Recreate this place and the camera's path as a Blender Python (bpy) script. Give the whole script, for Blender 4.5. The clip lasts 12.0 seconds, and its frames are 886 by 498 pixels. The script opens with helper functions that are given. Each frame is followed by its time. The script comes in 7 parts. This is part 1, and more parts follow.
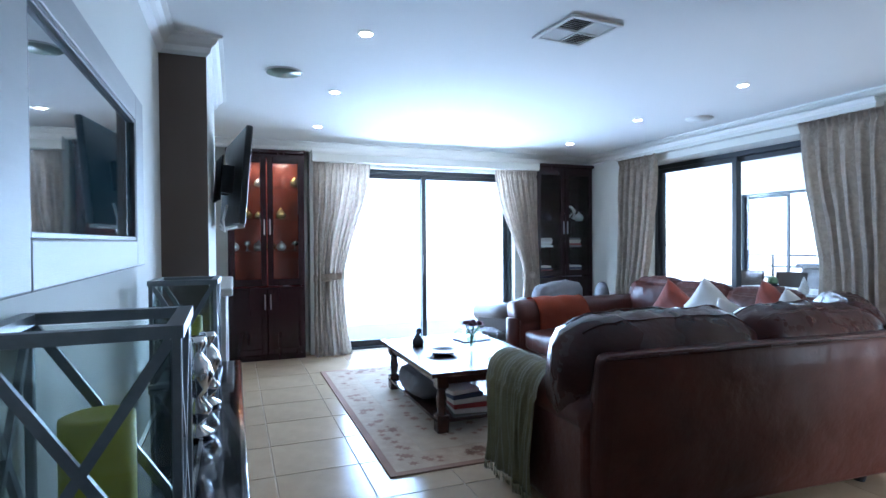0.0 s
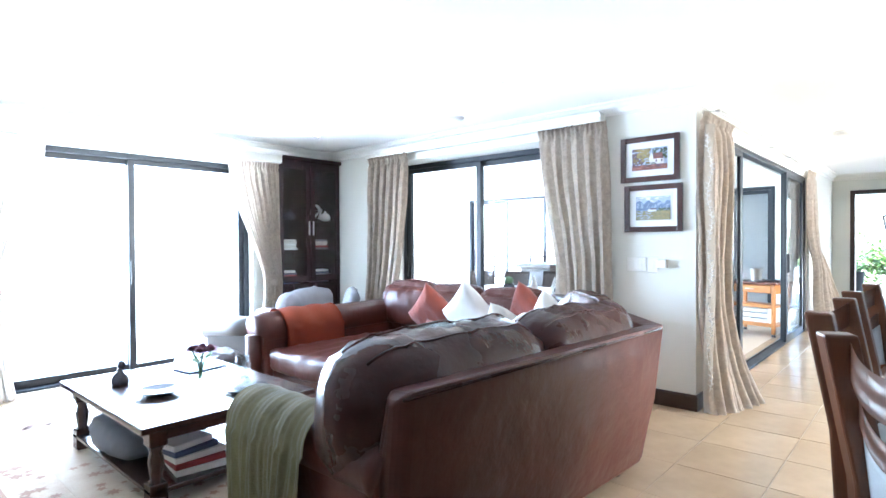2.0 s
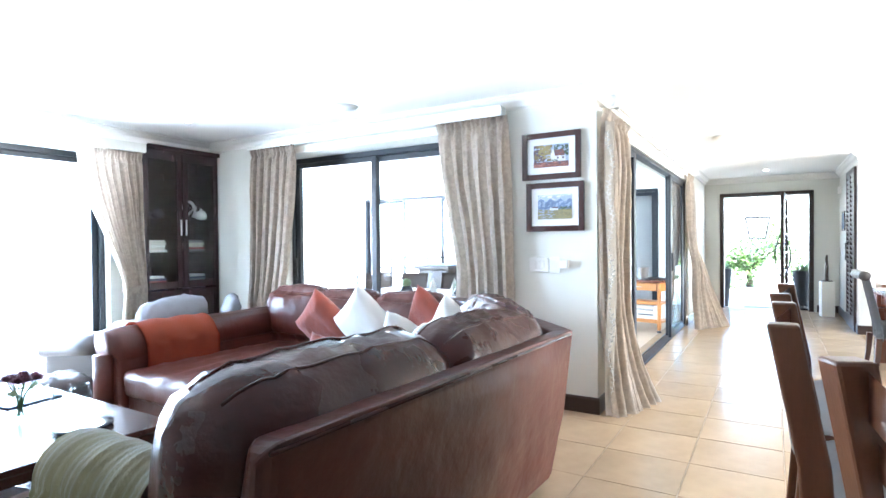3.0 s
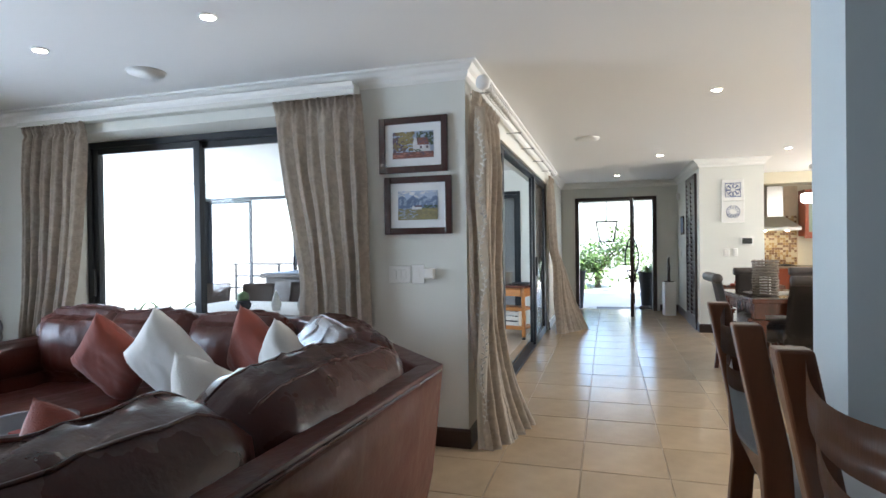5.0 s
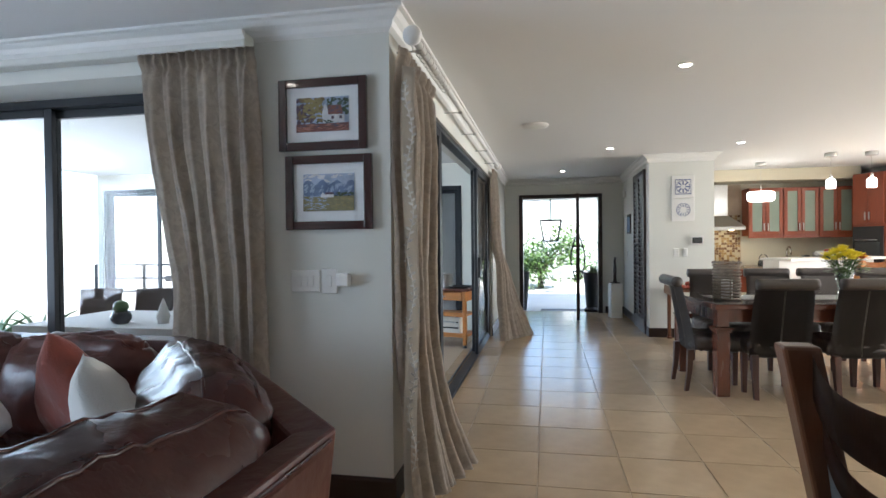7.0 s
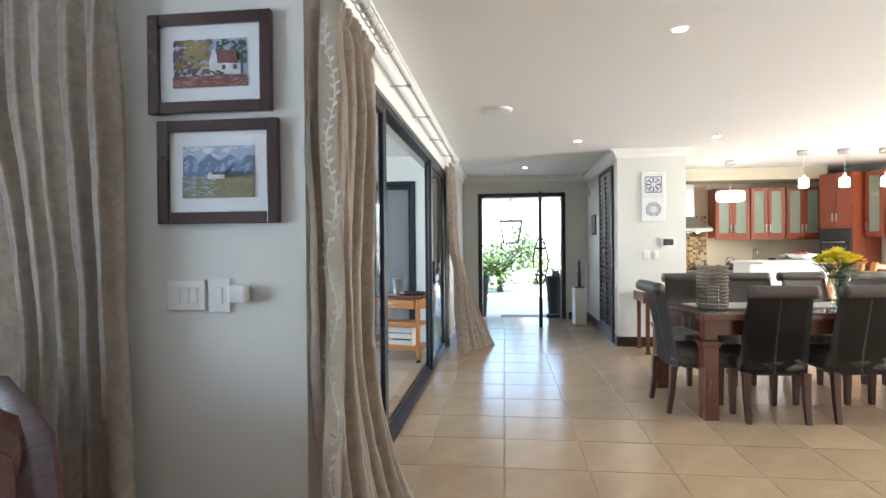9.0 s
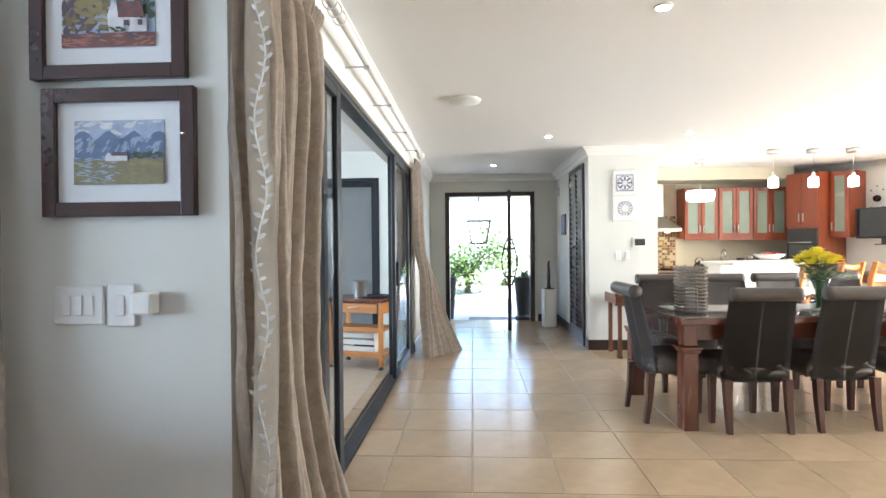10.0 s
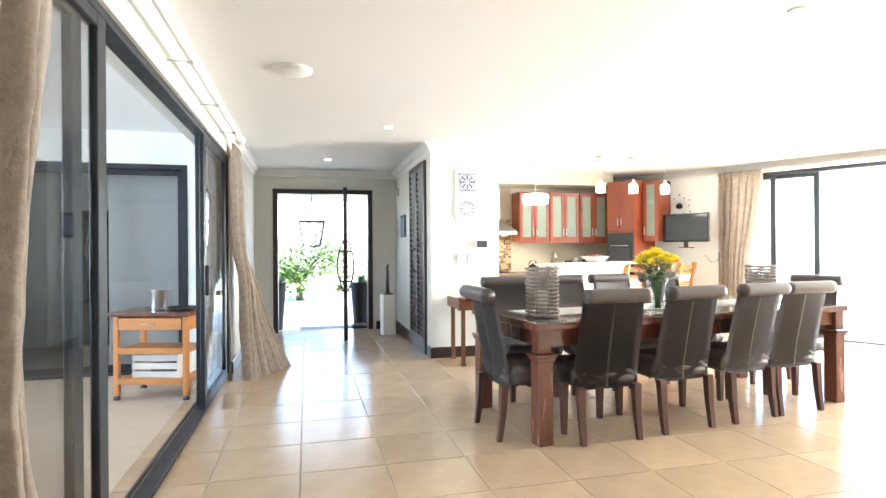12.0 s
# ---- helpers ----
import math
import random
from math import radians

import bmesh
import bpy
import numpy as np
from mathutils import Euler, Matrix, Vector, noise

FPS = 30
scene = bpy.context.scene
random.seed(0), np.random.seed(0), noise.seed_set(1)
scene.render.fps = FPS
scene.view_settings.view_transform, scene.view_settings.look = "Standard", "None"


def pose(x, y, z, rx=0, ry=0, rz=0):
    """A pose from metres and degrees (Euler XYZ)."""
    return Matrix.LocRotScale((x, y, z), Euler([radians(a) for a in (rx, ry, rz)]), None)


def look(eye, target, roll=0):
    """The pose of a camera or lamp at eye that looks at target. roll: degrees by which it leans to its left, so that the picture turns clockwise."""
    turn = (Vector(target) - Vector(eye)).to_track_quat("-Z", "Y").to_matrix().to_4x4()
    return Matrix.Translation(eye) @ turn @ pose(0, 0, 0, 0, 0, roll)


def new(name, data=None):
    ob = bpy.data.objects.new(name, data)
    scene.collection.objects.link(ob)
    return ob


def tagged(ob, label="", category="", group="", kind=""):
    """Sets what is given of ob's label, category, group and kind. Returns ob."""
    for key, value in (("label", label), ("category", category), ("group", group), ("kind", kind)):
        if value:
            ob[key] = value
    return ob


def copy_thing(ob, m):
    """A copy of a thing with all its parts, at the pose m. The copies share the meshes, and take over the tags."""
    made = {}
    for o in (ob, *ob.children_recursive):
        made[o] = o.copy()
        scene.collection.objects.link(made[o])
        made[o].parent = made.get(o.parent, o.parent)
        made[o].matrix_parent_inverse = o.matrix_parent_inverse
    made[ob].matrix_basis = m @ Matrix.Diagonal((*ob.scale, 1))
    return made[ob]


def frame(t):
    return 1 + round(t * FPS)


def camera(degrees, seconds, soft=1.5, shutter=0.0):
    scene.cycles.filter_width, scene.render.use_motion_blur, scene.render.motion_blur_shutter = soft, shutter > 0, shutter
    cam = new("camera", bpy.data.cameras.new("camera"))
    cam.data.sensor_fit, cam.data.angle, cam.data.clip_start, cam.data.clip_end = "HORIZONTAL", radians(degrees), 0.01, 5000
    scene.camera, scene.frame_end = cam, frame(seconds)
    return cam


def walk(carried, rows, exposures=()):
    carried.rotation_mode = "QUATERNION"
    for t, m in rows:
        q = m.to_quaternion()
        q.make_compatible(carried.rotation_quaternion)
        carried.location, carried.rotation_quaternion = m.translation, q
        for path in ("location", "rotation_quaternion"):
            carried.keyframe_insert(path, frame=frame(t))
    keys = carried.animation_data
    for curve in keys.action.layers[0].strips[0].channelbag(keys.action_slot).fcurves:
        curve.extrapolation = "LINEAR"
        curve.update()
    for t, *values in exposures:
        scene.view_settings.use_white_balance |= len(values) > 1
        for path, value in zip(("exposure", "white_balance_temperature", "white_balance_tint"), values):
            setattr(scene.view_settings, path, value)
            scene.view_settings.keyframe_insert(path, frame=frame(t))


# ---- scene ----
cam = camera(78.0, 12.0)
PATH = [
    (0, (0.367, 0.376, 1.395), (1.081, 2.245, 1.365), -0.4),
    (0.5, (0.376, 0.566, 1.41), (1.28, 2.35, 1.381), -0.8),
    (1, (0.455, 0.715, 1.395), (1.543, 2.393, 1.365), -0.6),
    (1.5, (0.533, 0.888, 1.389), (1.822, 2.417, 1.361), -0.3),
    (2, (0.642, 1.059, 1.384), (2.134, 2.392, 1.358), -0.3),
    (2.5, (0.814, 1.184, 1.377), (2.441, 2.347, 1.352), -0.5),
    (3, (0.964, 1.293, 1.378), (2.677, 2.324, 1.353), -0.5),
    (3.5, (1.128, 1.399, 1.383), (2.917, 2.293, 1.362), -0.6),
    (5.5, (1.898, 1.604, 1.387), (3.832, 2.112, 1.369), -0.7),
    (6, (2.089, 1.639, 1.383), (4.036, 2.096, 1.363), -0.6),
    (6.5, (2.309, 1.656, 1.389), (4.266, 2.068, 1.368), -0.6),
    (7, (2.503, 1.67, 1.381), (4.468, 2.043, 1.359), -0.6),
    (9, (3.278, 1.725, 1.37), (5.265, 1.948, 1.355), -0.5),
    (9.5, (3.466, 1.729, 1.37), (5.458, 1.908, 1.357), -0.6),
    (10, (3.633, 1.725, 1.361), (5.63, 1.832, 1.348), -0.5),
    (10.5, (3.824, 1.7, 1.372), (5.824, 1.732, 1.361), -0.4),
    (11, (3.973, 1.708, 1.363), (5.972, 1.643, 1.352), -0.4),
    (11.5, (4.141, 1.727, 1.349), (6.125, 1.474, 1.344), -0.3),
    (12, (4.305, 1.695, 1.319), (6.245, 1.209, 1.32), -0.4),
]

EXPOSURE = [(0.0, 3.00, 4850, 8), (0.7, 3.30, 5050, 8), (1.5, 3.98, 5300, 9), (2.5, 4.60, 5480, 9), (3.0, 4.42, 5500, 9), (3.5, 4.08, 5550, 10), (5.5, 2.45, 5950, 10),
            (6.5, 2.30, 5850, 10), (7.0, 2.34, 5820, 10), (9.0, 2.94, 5850, 10), (10.5, 3.38, 5800, 10), (11.5, 3.68, 5880, 10), (12.0, 3.68, 5930, 10)]
walk(cam, [(t, look(eye, target, roll)) for t, eye, target, roll in PATH], EXPOSURE)

# ---- world and light ----
world = bpy.data.worlds.new("world")
scene.world = world
world.use_nodes = True
wn = world.node_tree.nodes
sky = wn.new("ShaderNodeTexSky")
sky.sky_type, sky.sun_disc = "NISHITA", False
sky.sun_elevation, sky.sun_rotation = radians(52), radians(205)
wn["Background"].inputs[1].default_value = 0.15
world.node_tree.links.new(sky.outputs[0], wn["Background"].inputs[0])

sun = new("sun", bpy.data.lights.new("sun", "SUN"))
sun.data.energy, sun.data.angle, sun.data.color = 4.5, radians(0.5), (1.0, 0.95, 0.87)
# the sun stands south-west of the house and high
sun.matrix_world = look((-2.6, -5.6, 7.9), (0, 0, 0))


def sky_lamp(name, eye, target, w, h, power, color=(0.86, 0.93, 1.0)):
    d = bpy.data.lights.new(name, "AREA")
    d.shape, d.size, d.size_y, d.energy, d.color = "RECTANGLE", w, h, power, color
    ob = new(name, d)
    ob.matrix_world = look(eye, target)
    return ob


# daylight that enters by the large openings
sky_lamp("daylight_garden_door", (2.8, 8.1, 1.35), (2.8, 0, 1.0), 3.0, 2.6, 62, (0.75, 0.87, 1.0))
sky_lamp("daylight_patio", (7.4, 9.6, 1.5), (6.6, 2, 1.0), 5.0, 2.4, 56, (0.76, 0.88, 1.0))
sky_lamp("daylight_dining_door", (8.7, -7.4, 1.5), (7.4, 0, 1.0), 3.8, 2.4, 158, (1.0, 0.94, 0.83))

# ---- materials ----
MATS = {}


def mat(name, color, rough=0.5, metal=0.0, vary=0.12, scale=6.0, fine=60.0, bump=0.05, coat=0.0, spec=0.5, sheen=0.0, island=0.0, obj=0.0, stretch=(1, 1, 1), dark=None):
    """Principled material with colour variation at two scales, roughness variation and fine relief."""
    m = bpy.data.materials.new(name)
    m.use_nodes = True
    nt = m.node_tree
    n, l = nt.nodes, nt.links
    p = n["Principled BSDF"]
    p.inputs["Metallic"].default_value = metal
    p.inputs["Coat Weight"].default_value = coat
    p.inputs["Specular IOR Level"].default_value = spec
    p.inputs["Sheen Weight"].default_value = sheen
    tc, mp = n.new("ShaderNodeTexCoord"), n.new("ShaderNodeMapping")
    mp.inputs["Scale"].default_value = stretch
    l.new(tc.outputs["Object"], mp.inputs["Vector"])
    a, b = n.new("ShaderNodeTexNoise"), n.new("ShaderNodeTexNoise")
    a.inputs["Scale"].default_value, a.inputs["Detail"].default_value = scale, 5
    b.inputs["Scale"].default_value, b.inputs["Detail"].default_value = fine, 3
    l.new(mp.outputs[0], a.inputs["Vector"])
    l.new(mp.outputs[0], b.inputs["Vector"])
    mix = n.new("ShaderNodeMix")
    mix.data_type = "RGBA"
    lo = dark or tuple(c * (1 - 2.2 * vary) for c in color)
    hi = tuple(min(1, c * (1 + 1.2 * vary)) for c in color)
    mix.inputs["A"].default_value, mix.inputs["B"].default_value = (*lo, 1), (*hi, 1)
    add = n.new("ShaderNodeMath")
    add.operation = "MULTIPLY_ADD"
    add.inputs[1].default_value, add.inputs[2].default_value = 0.3, -0.0
    l.new(b.outputs[0], add.inputs[0])
    ad2 = n.new("ShaderNodeMath")
    ad2.operation = "MULTIPLY_ADD"
    ad2.inputs[1].default_value = 0.75
    l.new(a.outputs[0], ad2.inputs[0])
    l.new(add.outputs[0], ad2.inputs[2])
    fac = ad2.outputs[0]
    if island or obj:
        src = n.new("ShaderNodeObjectInfo").outputs["Random"] if obj else n.new("ShaderNodeNewGeometry").outputs["Random Per Island"]
        ad3 = n.new("ShaderNodeMath")
        ad3.operation = "MULTIPLY_ADD"
        ad3.inputs[1].default_value = island or obj
        l.new(src, ad3.inputs[0])
        l.new(fac, ad3.inputs[2])
        fac = ad3.outputs[0]
    l.new(fac, mix.inputs["Factor"])
    l.new(mix.outputs["Result"], p.inputs["Base Color"])
    rr = n.new("ShaderNodeMapRange")
    rr.inputs["To Min"].default_value, rr.inputs["To Max"].default_value = max(0.02, rough * 0.8), min(1, rough * 1.2)
    l.new(a.outputs[0], rr.inputs["Value"])
    l.new(rr.outputs[0], p.inputs["Roughness"])
    if bump:
        bp = n.new("ShaderNodeBump")
        bp.inputs["Strength"].default_value, bp.inputs["Distance"].default_value = bump, 0.01
        l.new(b.outputs[0], bp.inputs["Height"])
        l.new(bp.outputs[0], p.inputs["Normal"])
    MATS[name] = m
    return m


def glow(name, color, strength):
    m = bpy.data.materials.new(name)
    m.use_nodes = True
    p = m.node_tree.nodes["Principled BSDF"]
    p.inputs["Base Color"].default_value = (*color, 1)
    p.inputs["Emission Color"].default_value = (*color, 1)
    p.inputs["Emission Strength"].default_value = strength
    return m


def glass(name, tint=(1, 1, 1), rough=0.0, clear=0.92):
    """Thin pane: clear with a mirror share that grows at grazing angles."""
    m = bpy.data.materials.new(name)
    m.use_nodes = True
    n, l = m.node_tree.nodes, m.node_tree.links
    n.remove(n["Principled BSDF"])
    t, g, x, f, q = n.new("ShaderNodeBsdfTransparent"), n.new("ShaderNodeBsdfGlossy"), n.new("ShaderNodeMixShader"), n.new("ShaderNodeLayerWeight"), n.new("ShaderNodeMath")
    t.inputs[0].default_value = (*[c * clear for c in tint], 1)
    g.inputs["Roughness"].default_value = rough
    q.operation = "POWER"
    q.inputs[1].default_value = 4.0
    l.new(f.outputs["Facing"], q.inputs[0])
    r = n.new("ShaderNodeMapRange")
    r.inputs["To Min"].default_value, r.inputs["To Max"].default_value = 0.03, 0.55
    l.new(q.outputs[0], r.inputs["Value"])
    l.new(r.outputs[0], x.inputs[0])
    l.new(t.outputs[0], x.inputs[1])
    l.new(g.outputs[0], x.inputs[2])
    l.new(x.outputs[0], n["Material Output"].inputs[0])
    return m


WALL = mat("wall_paint", (0.70, 0.70, 0.65), 0.75, vary=0.02, scale=1.2, fine=180, bump=0.06)
CEILM = mat("ceiling_paint", (0.82, 0.82, 0.81), 0.8, vary=0.012, scale=0.8, fine=160, bump=0.03)
CORNICE = mat("cornice_plaster", (0.82, 0.81, 0.78), 0.6, vary=0.02, scale=2, bump=0.03)
TILE = mat("floor_tile", (0.48, 0.36, 0.235), 0.20, vary=0.16, scale=3.2, fine=14, bump=0.10, obj=0.22, spec=0.5)
TILE_REST = mat("floor_tile_rest", (0.48, 0.36, 0.235), 0.20, vary=0.16, scale=3.2, fine=14, bump=0.10, island=0.22, spec=0.5)
GROUT = mat("grout", (0.50, 0.40, 0.29), 0.9, vary=0.1, scale=9, bump=0.2)
SKIRT = mat("skirting_dark_wood", (0.035, 0.018, 0.013), 0.35, vary=0.2, scale=4, stretch=(1, 6, 1))
ALU = mat("dark_aluminium", (0.022, 0.026, 0.032), 0.42, metal=0.2, vary=0.1, scale=12, bump=0.02)
GLASS = glass("window_glass")
CURT = mat("curtain_jacquard", (0.55, 0.47, 0.385), 0.45, vary=0.20, scale=17, fine=110, bump=0.25, sheen=0.35)


def damask(m, light, scale):
    """Woven figure: satin patches with curled edges, lighter and glossier than the ground cloth."""
    n, l = m.node_tree.nodes, m.node_tree.links
    p = n["Principled BSDF"]
    tc, v, r, x = n.new("ShaderNodeTexCoord"), n.new("ShaderNodeTexNoise"), n.new("ShaderNodeMapRange"), n.new("ShaderNodeMix")
    v.inputs["Scale"].default_value, v.inputs["Detail"].default_value, v.inputs["Distortion"].default_value = scale, 1.5, 2.2
    l.new(tc.outputs["Object"], v.inputs["Vector"])
    r.inputs["From Min"].default_value, r.inputs["From Max"].default_value = 0.50, 0.56
    l.new(v.outputs[0], r.inputs["Value"])
    x.data_type = "RGBA"
    src = p.inputs["Base Color"].links[0].from_socket
    l.new(src, x.inputs["A"])
    x.inputs["B"].default_value = (*light, 1)
    k = n.new("ShaderNodeMath")
    k.operation = "MULTIPLY"
    k.inputs[1].default_value = 0.32
    l.new(r.outputs[0], k.inputs[0])
    l.new(k.outputs[0], x.inputs["Factor"])
    l.new(x.outputs["Result"], p.inputs["Base Color"])


damask(CURT, (0.70, 0.63, 0.54), 11.0)


def let_light_through(m, share):
    """Woven cloth: a share of the light passes and scatters on the far side."""
    n, l = m.node_tree.nodes, m.node_tree.links
    t, x = n.new("ShaderNodeBsdfTranslucent"), n.new("ShaderNodeMixShader")
    src = n["Principled BSDF"].inputs["Base Color"].links[0].from_socket
    l.new(src, t.inputs[0])
    x.inputs[0].default_value = share
    l.new(n["Principled BSDF"].outputs[0], x.inputs[1])
    l.new(t.outputs[0], x.inputs[2])
    l.new(x.outputs[0], n["Material Output"].inputs[0])


let_light_through(CURT, 0.38)
LINING = mat("curtain_lining", (0.56, 0.51, 0.44), 0.55, vary=0.08, scale=16, fine=120, bump=0.15, sheen=0.2)
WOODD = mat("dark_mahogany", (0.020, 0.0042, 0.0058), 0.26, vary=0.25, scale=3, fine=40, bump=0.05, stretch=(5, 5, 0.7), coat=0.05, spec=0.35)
# the mahogany again, with the cabinet lamps' red glow put into its colour
WOODLIT = mat("mahogany_lit_red", (0.26, 0.045, 0.022), 0.4, vary=0.15, scale=3, stretch=(4, 4, 0.7))
LEATHER = mat("brown_leather", (0.078, 0.0205, 0.0135), 0.36, vary=0.3, scale=3, fine=17, bump=0.35, spec=0.35)
LEATHERD = mat("dark_leather", (0.046, 0.0125, 0.0095), 0.27, vary=0.25, scale=3, fine=30, bump=0.28, spec=0.3)
BLACKL = mat("charcoal_leather", (0.066, 0.053, 0.047), 0.40, vary=0.18, scale=7, fine=110, bump=0.18)
STITCH = mat("pale_stitching", (0.45, 0.40, 0.33), 0.7, vary=0.05)
LEGD = mat("chair_leg_wood", (0.070, 0.022, 0.014), 0.35, vary=0.25, scale=5, stretch=(5, 5, 1))
TABLEW = mat("table_mahogany", (0.13, 0.038, 0.020), 0.26, vary=0.28, scale=3, fine=45, bump=0.05, stretch=(5, 5, 0.8), coat=0.25)
COFFEE = mat("coffee_table_wood", (0.042, 0.018, 0.013), 0.25, vary=0.25, scale=3, stretch=(5, 1, 5), coat=0.3)
PINE = mat("stool_wood", (0.15, 0.054, 0.022), 0.34, vary=0.28, scale=4, fine=50, bump=0.05, stretch=(6, 6, 0.8), coat=0.15)
ORANGEW = mat("orange_pine", (0.50, 0.20, 0.05), 0.38, vary=0.2, scale=4, stretch=(1, 6, 6))
CHERRY = mat("kitchen_cherry", (0.27, 0.058, 0.022), 0.32, vary=0.2, scale=3, fine=40, stretch=(5, 5, 0.8), coat=0.15)
FROST = mat("frosted_glass", (0.25, 0.30, 0.24), 0.25, vary=0.08, scale=4, bump=0.0)
WHITEP = mat("white_satin", (0.78, 0.77, 0.74), 0.4, vary=0.02)
WHITEF = mat("white_fabric", (0.70, 0.68, 0.64), 0.85, vary=0.05, scale=14, fine=160, bump=0.3, sheen=0.2)
BLUEWHITE = mat("pale_seat_fabric", (0.62, 0.63, 0.63), 0.7, vary=0.04, scale=9, fine=150, bump=0.2)
RUST = mat("rust_fabric", (0.25, 0.048, 0.026), 0.85, vary=0.2, scale=18, fine=170, bump=0.35, sheen=0.2)
ORANGEF = mat("orange_throw", (0.37, 0.072, 0.030), 0.85, vary=0.14, scale=9, fine=160, bump=0.3)
GREENF = mat("olive_throw", (0.31, 0.275, 0.15), 0.9, vary=0.18, scale=14, fine=120, bump=0.5, sheen=0.3)
GREYF = mat("grey_fabric", (0.20, 0.20, 0.22), 0.85, vary=0.1, scale=12, fine=150, bump=0.3)
CHROME = mat("chrome", (0.75, 0.75, 0.75), 0.12, metal=1.0, vary=0.02, bump=0)
STEEL = mat("brushed_steel", (0.55, 0.55, 0.54), 0.3, metal=1.0, vary=0.08, scale=30, stretch=(1, 20, 1), bump=0.02)
GREYMETAL = mat("zinc_lantern_frame", (0.24, 0.255, 0.27), 0.36, metal=0.6, vary=0.22, scale=10, bump=0.06)
BLACKG = mat("black_gloss", (0.010, 0.012, 0.018), 0.10, vary=0.1, scale=5, bump=0, coat=0.5)
BLACKM = mat("black_plastic", (0.015, 0.015, 0.017), 0.4, vary=0.1, bump=0.02)
CANDLE = mat("olive_candle_wax", (0.58, 0.54, 0.07), 0.5, vary=0.08, scale=6, bump=0.03)
MIRROR = mat("picture_glass_over_dark_print", (0.03, 0.062, 0.08), 0.03, vary=0.3, scale=5, bump=0, coat=1.0)
SILVERF = mat("pewter_picture_frame", (0.12, 0.125, 0.13), 0.42, metal=0.3, vary=0.16, scale=14, bump=0.05)
WASHED = mat("washed_wood_frame", (0.36, 0.365, 0.36), 0.5, vary=0.12, scale=5, fine=50, bump=0.08, stretch=(1, 8, 8))
TAUPE = mat("taupe_feature_paint", (0.125, 0.092, 0.072), 0.7, vary=0.04, scale=2, fine=150, bump=0.05)
STONE = mat("fireplace_stone", (0.42, 0.40, 0.37), 0.5, vary=0.12, scale=5, bump=0.1)
RUG = mat("rug_field", (0.46, 0.38, 0.27), 0.95, vary=0.18, scale=9, fine=150, bump=0.5, dark=(0.32, 0.22, 0.15))
RUGB = mat("rug_border", (0.45, 0.36, 0.25), 0.95, vary=0.3, scale=12, fine=150, bump=0.5, dark=(0.28, 0.17, 0.11))
RUGE = mat("rug_edge", (0.31, 0.18, 0.12), 0.95, vary=0.12, scale=16, fine=150, bump=0.5)
MATBOARD = mat("mat_board", (0.74, 0.75, 0.76), 0.7, vary=0.02)
FRAMEW = mat("picture_frame_wood", (0.045, 0.014, 0.012), 0.25, vary=0.2, scale=4, coat=0.3)
LEAF = mat("leaf_green", (0.09, 0.15, 0.035), 0.5, vary=0.35, scale=5, island=0.5, bump=0)
LEAFD = mat("succulent_green", (0.10, 0.16, 0.07), 0.5, vary=0.25, scale=5, island=0.4, bump=0)
BARK = mat("bark", (0.10, 0.075, 0.05), 0.9, vary=0.3, scale=12, bump=0.4)
GRAVEL = mat("pale_gravel", (0.40, 0.38, 0.32), 0.9, vary=0.15, scale=1.5, fine=40, bump=0.4)
PAVE = mat("outdoor_paving", (0.58, 0.55, 0.49), 0.7, vary=0.1, scale=2, bump=0.1)
POT = mat("dark_planter", (0.035, 0.033, 0.032), 0.5, vary=0.15, scale=8, bump=0.08)
WICKER = mat("dark_wicker", (0.10, 0.075, 0.06), 0.6, vary=0.25, scale=60, bump=0.4)
RATTAN = mat("grey_rattan", (0.25, 0.21, 0.17), 0.7, vary=0.25, scale=30, bump=0.2)
YELLOW = mat("yellow_petals", (0.90, 0.76, 0.05), 0.6, vary=0.08, island=0.3, scale=20, bump=0)
PALEY = mat("pale_yellow_petal", (0.70, 0.62, 0.16), 0.6, vary=0.12, scale=20)
ORANGEP = mat("orange_petals", (0.72, 0.22, 0.05), 0.6, vary=0.15, island=0.5, scale=20, bump=0)
PURPLE = mat("plum_petals", (0.13, 0.035, 0.055), 0.6, vary=0.2, island=0.5, scale=20, bump=0)
STALK = mat("flower_stalk", (0.06, 0.14, 0.03), 0.5, vary=0.2, scale=20, bump=0)
WATERG = glass("clear_glass", (0.93, 0.96, 0.95), 0.0, 0.95)
LAMPG = glow("lit_glass", (1.0, 0.80, 0.50), 30.0)
SPOT = glow("lit_downlight", (1.0, 0.88, 0.70), 14.0)
SHADE = glow("lit_white_shade", (1.0, 0.93, 0.82), 1.3)
DARKWOODOOR = mat("dark_louvre_wood", (0.050, 0.032, 0.028), 0.4, vary=0.2, scale=5, stretch=(6, 6, 1))
BLINDM = mat("vertical_blind_fabric", (0.70, 0.74, 0.76), 0.8, vary=0.05, scale=10)
GRANITE = mat("granite_worktop", (0.42, 0.33, 0.24), 0.2, vary=0.3, scale=60, fine=160, bump=0)
PAPER = mat("book_paper", (0.65, 0.62, 0.55), 0.8, vary=0.05)
BOOKR = mat("book_red", (0.25, 0.03, 0.03), 0.5, vary=0.1)
BOOKB = mat("book_blue", (0.04, 0.06, 0.12), 0.5, vary=0.1)
GOLD = mat("brassware", (0.55, 0.36, 0.14), 0.25, metal=0.9, vary=0.1)
CERAMIC = mat("white_ceramic", (0.72, 0.71, 0.68), 0.2, vary=0.03, coat=0.2)
DARKCER = mat("dark_ceramic", (0.05, 0.05, 0.06), 0.25, vary=0.2)
FRUIT = mat("fruit", (0.35, 0.06, 0.03), 0.35, vary=0.3, scale=9, bump=0)
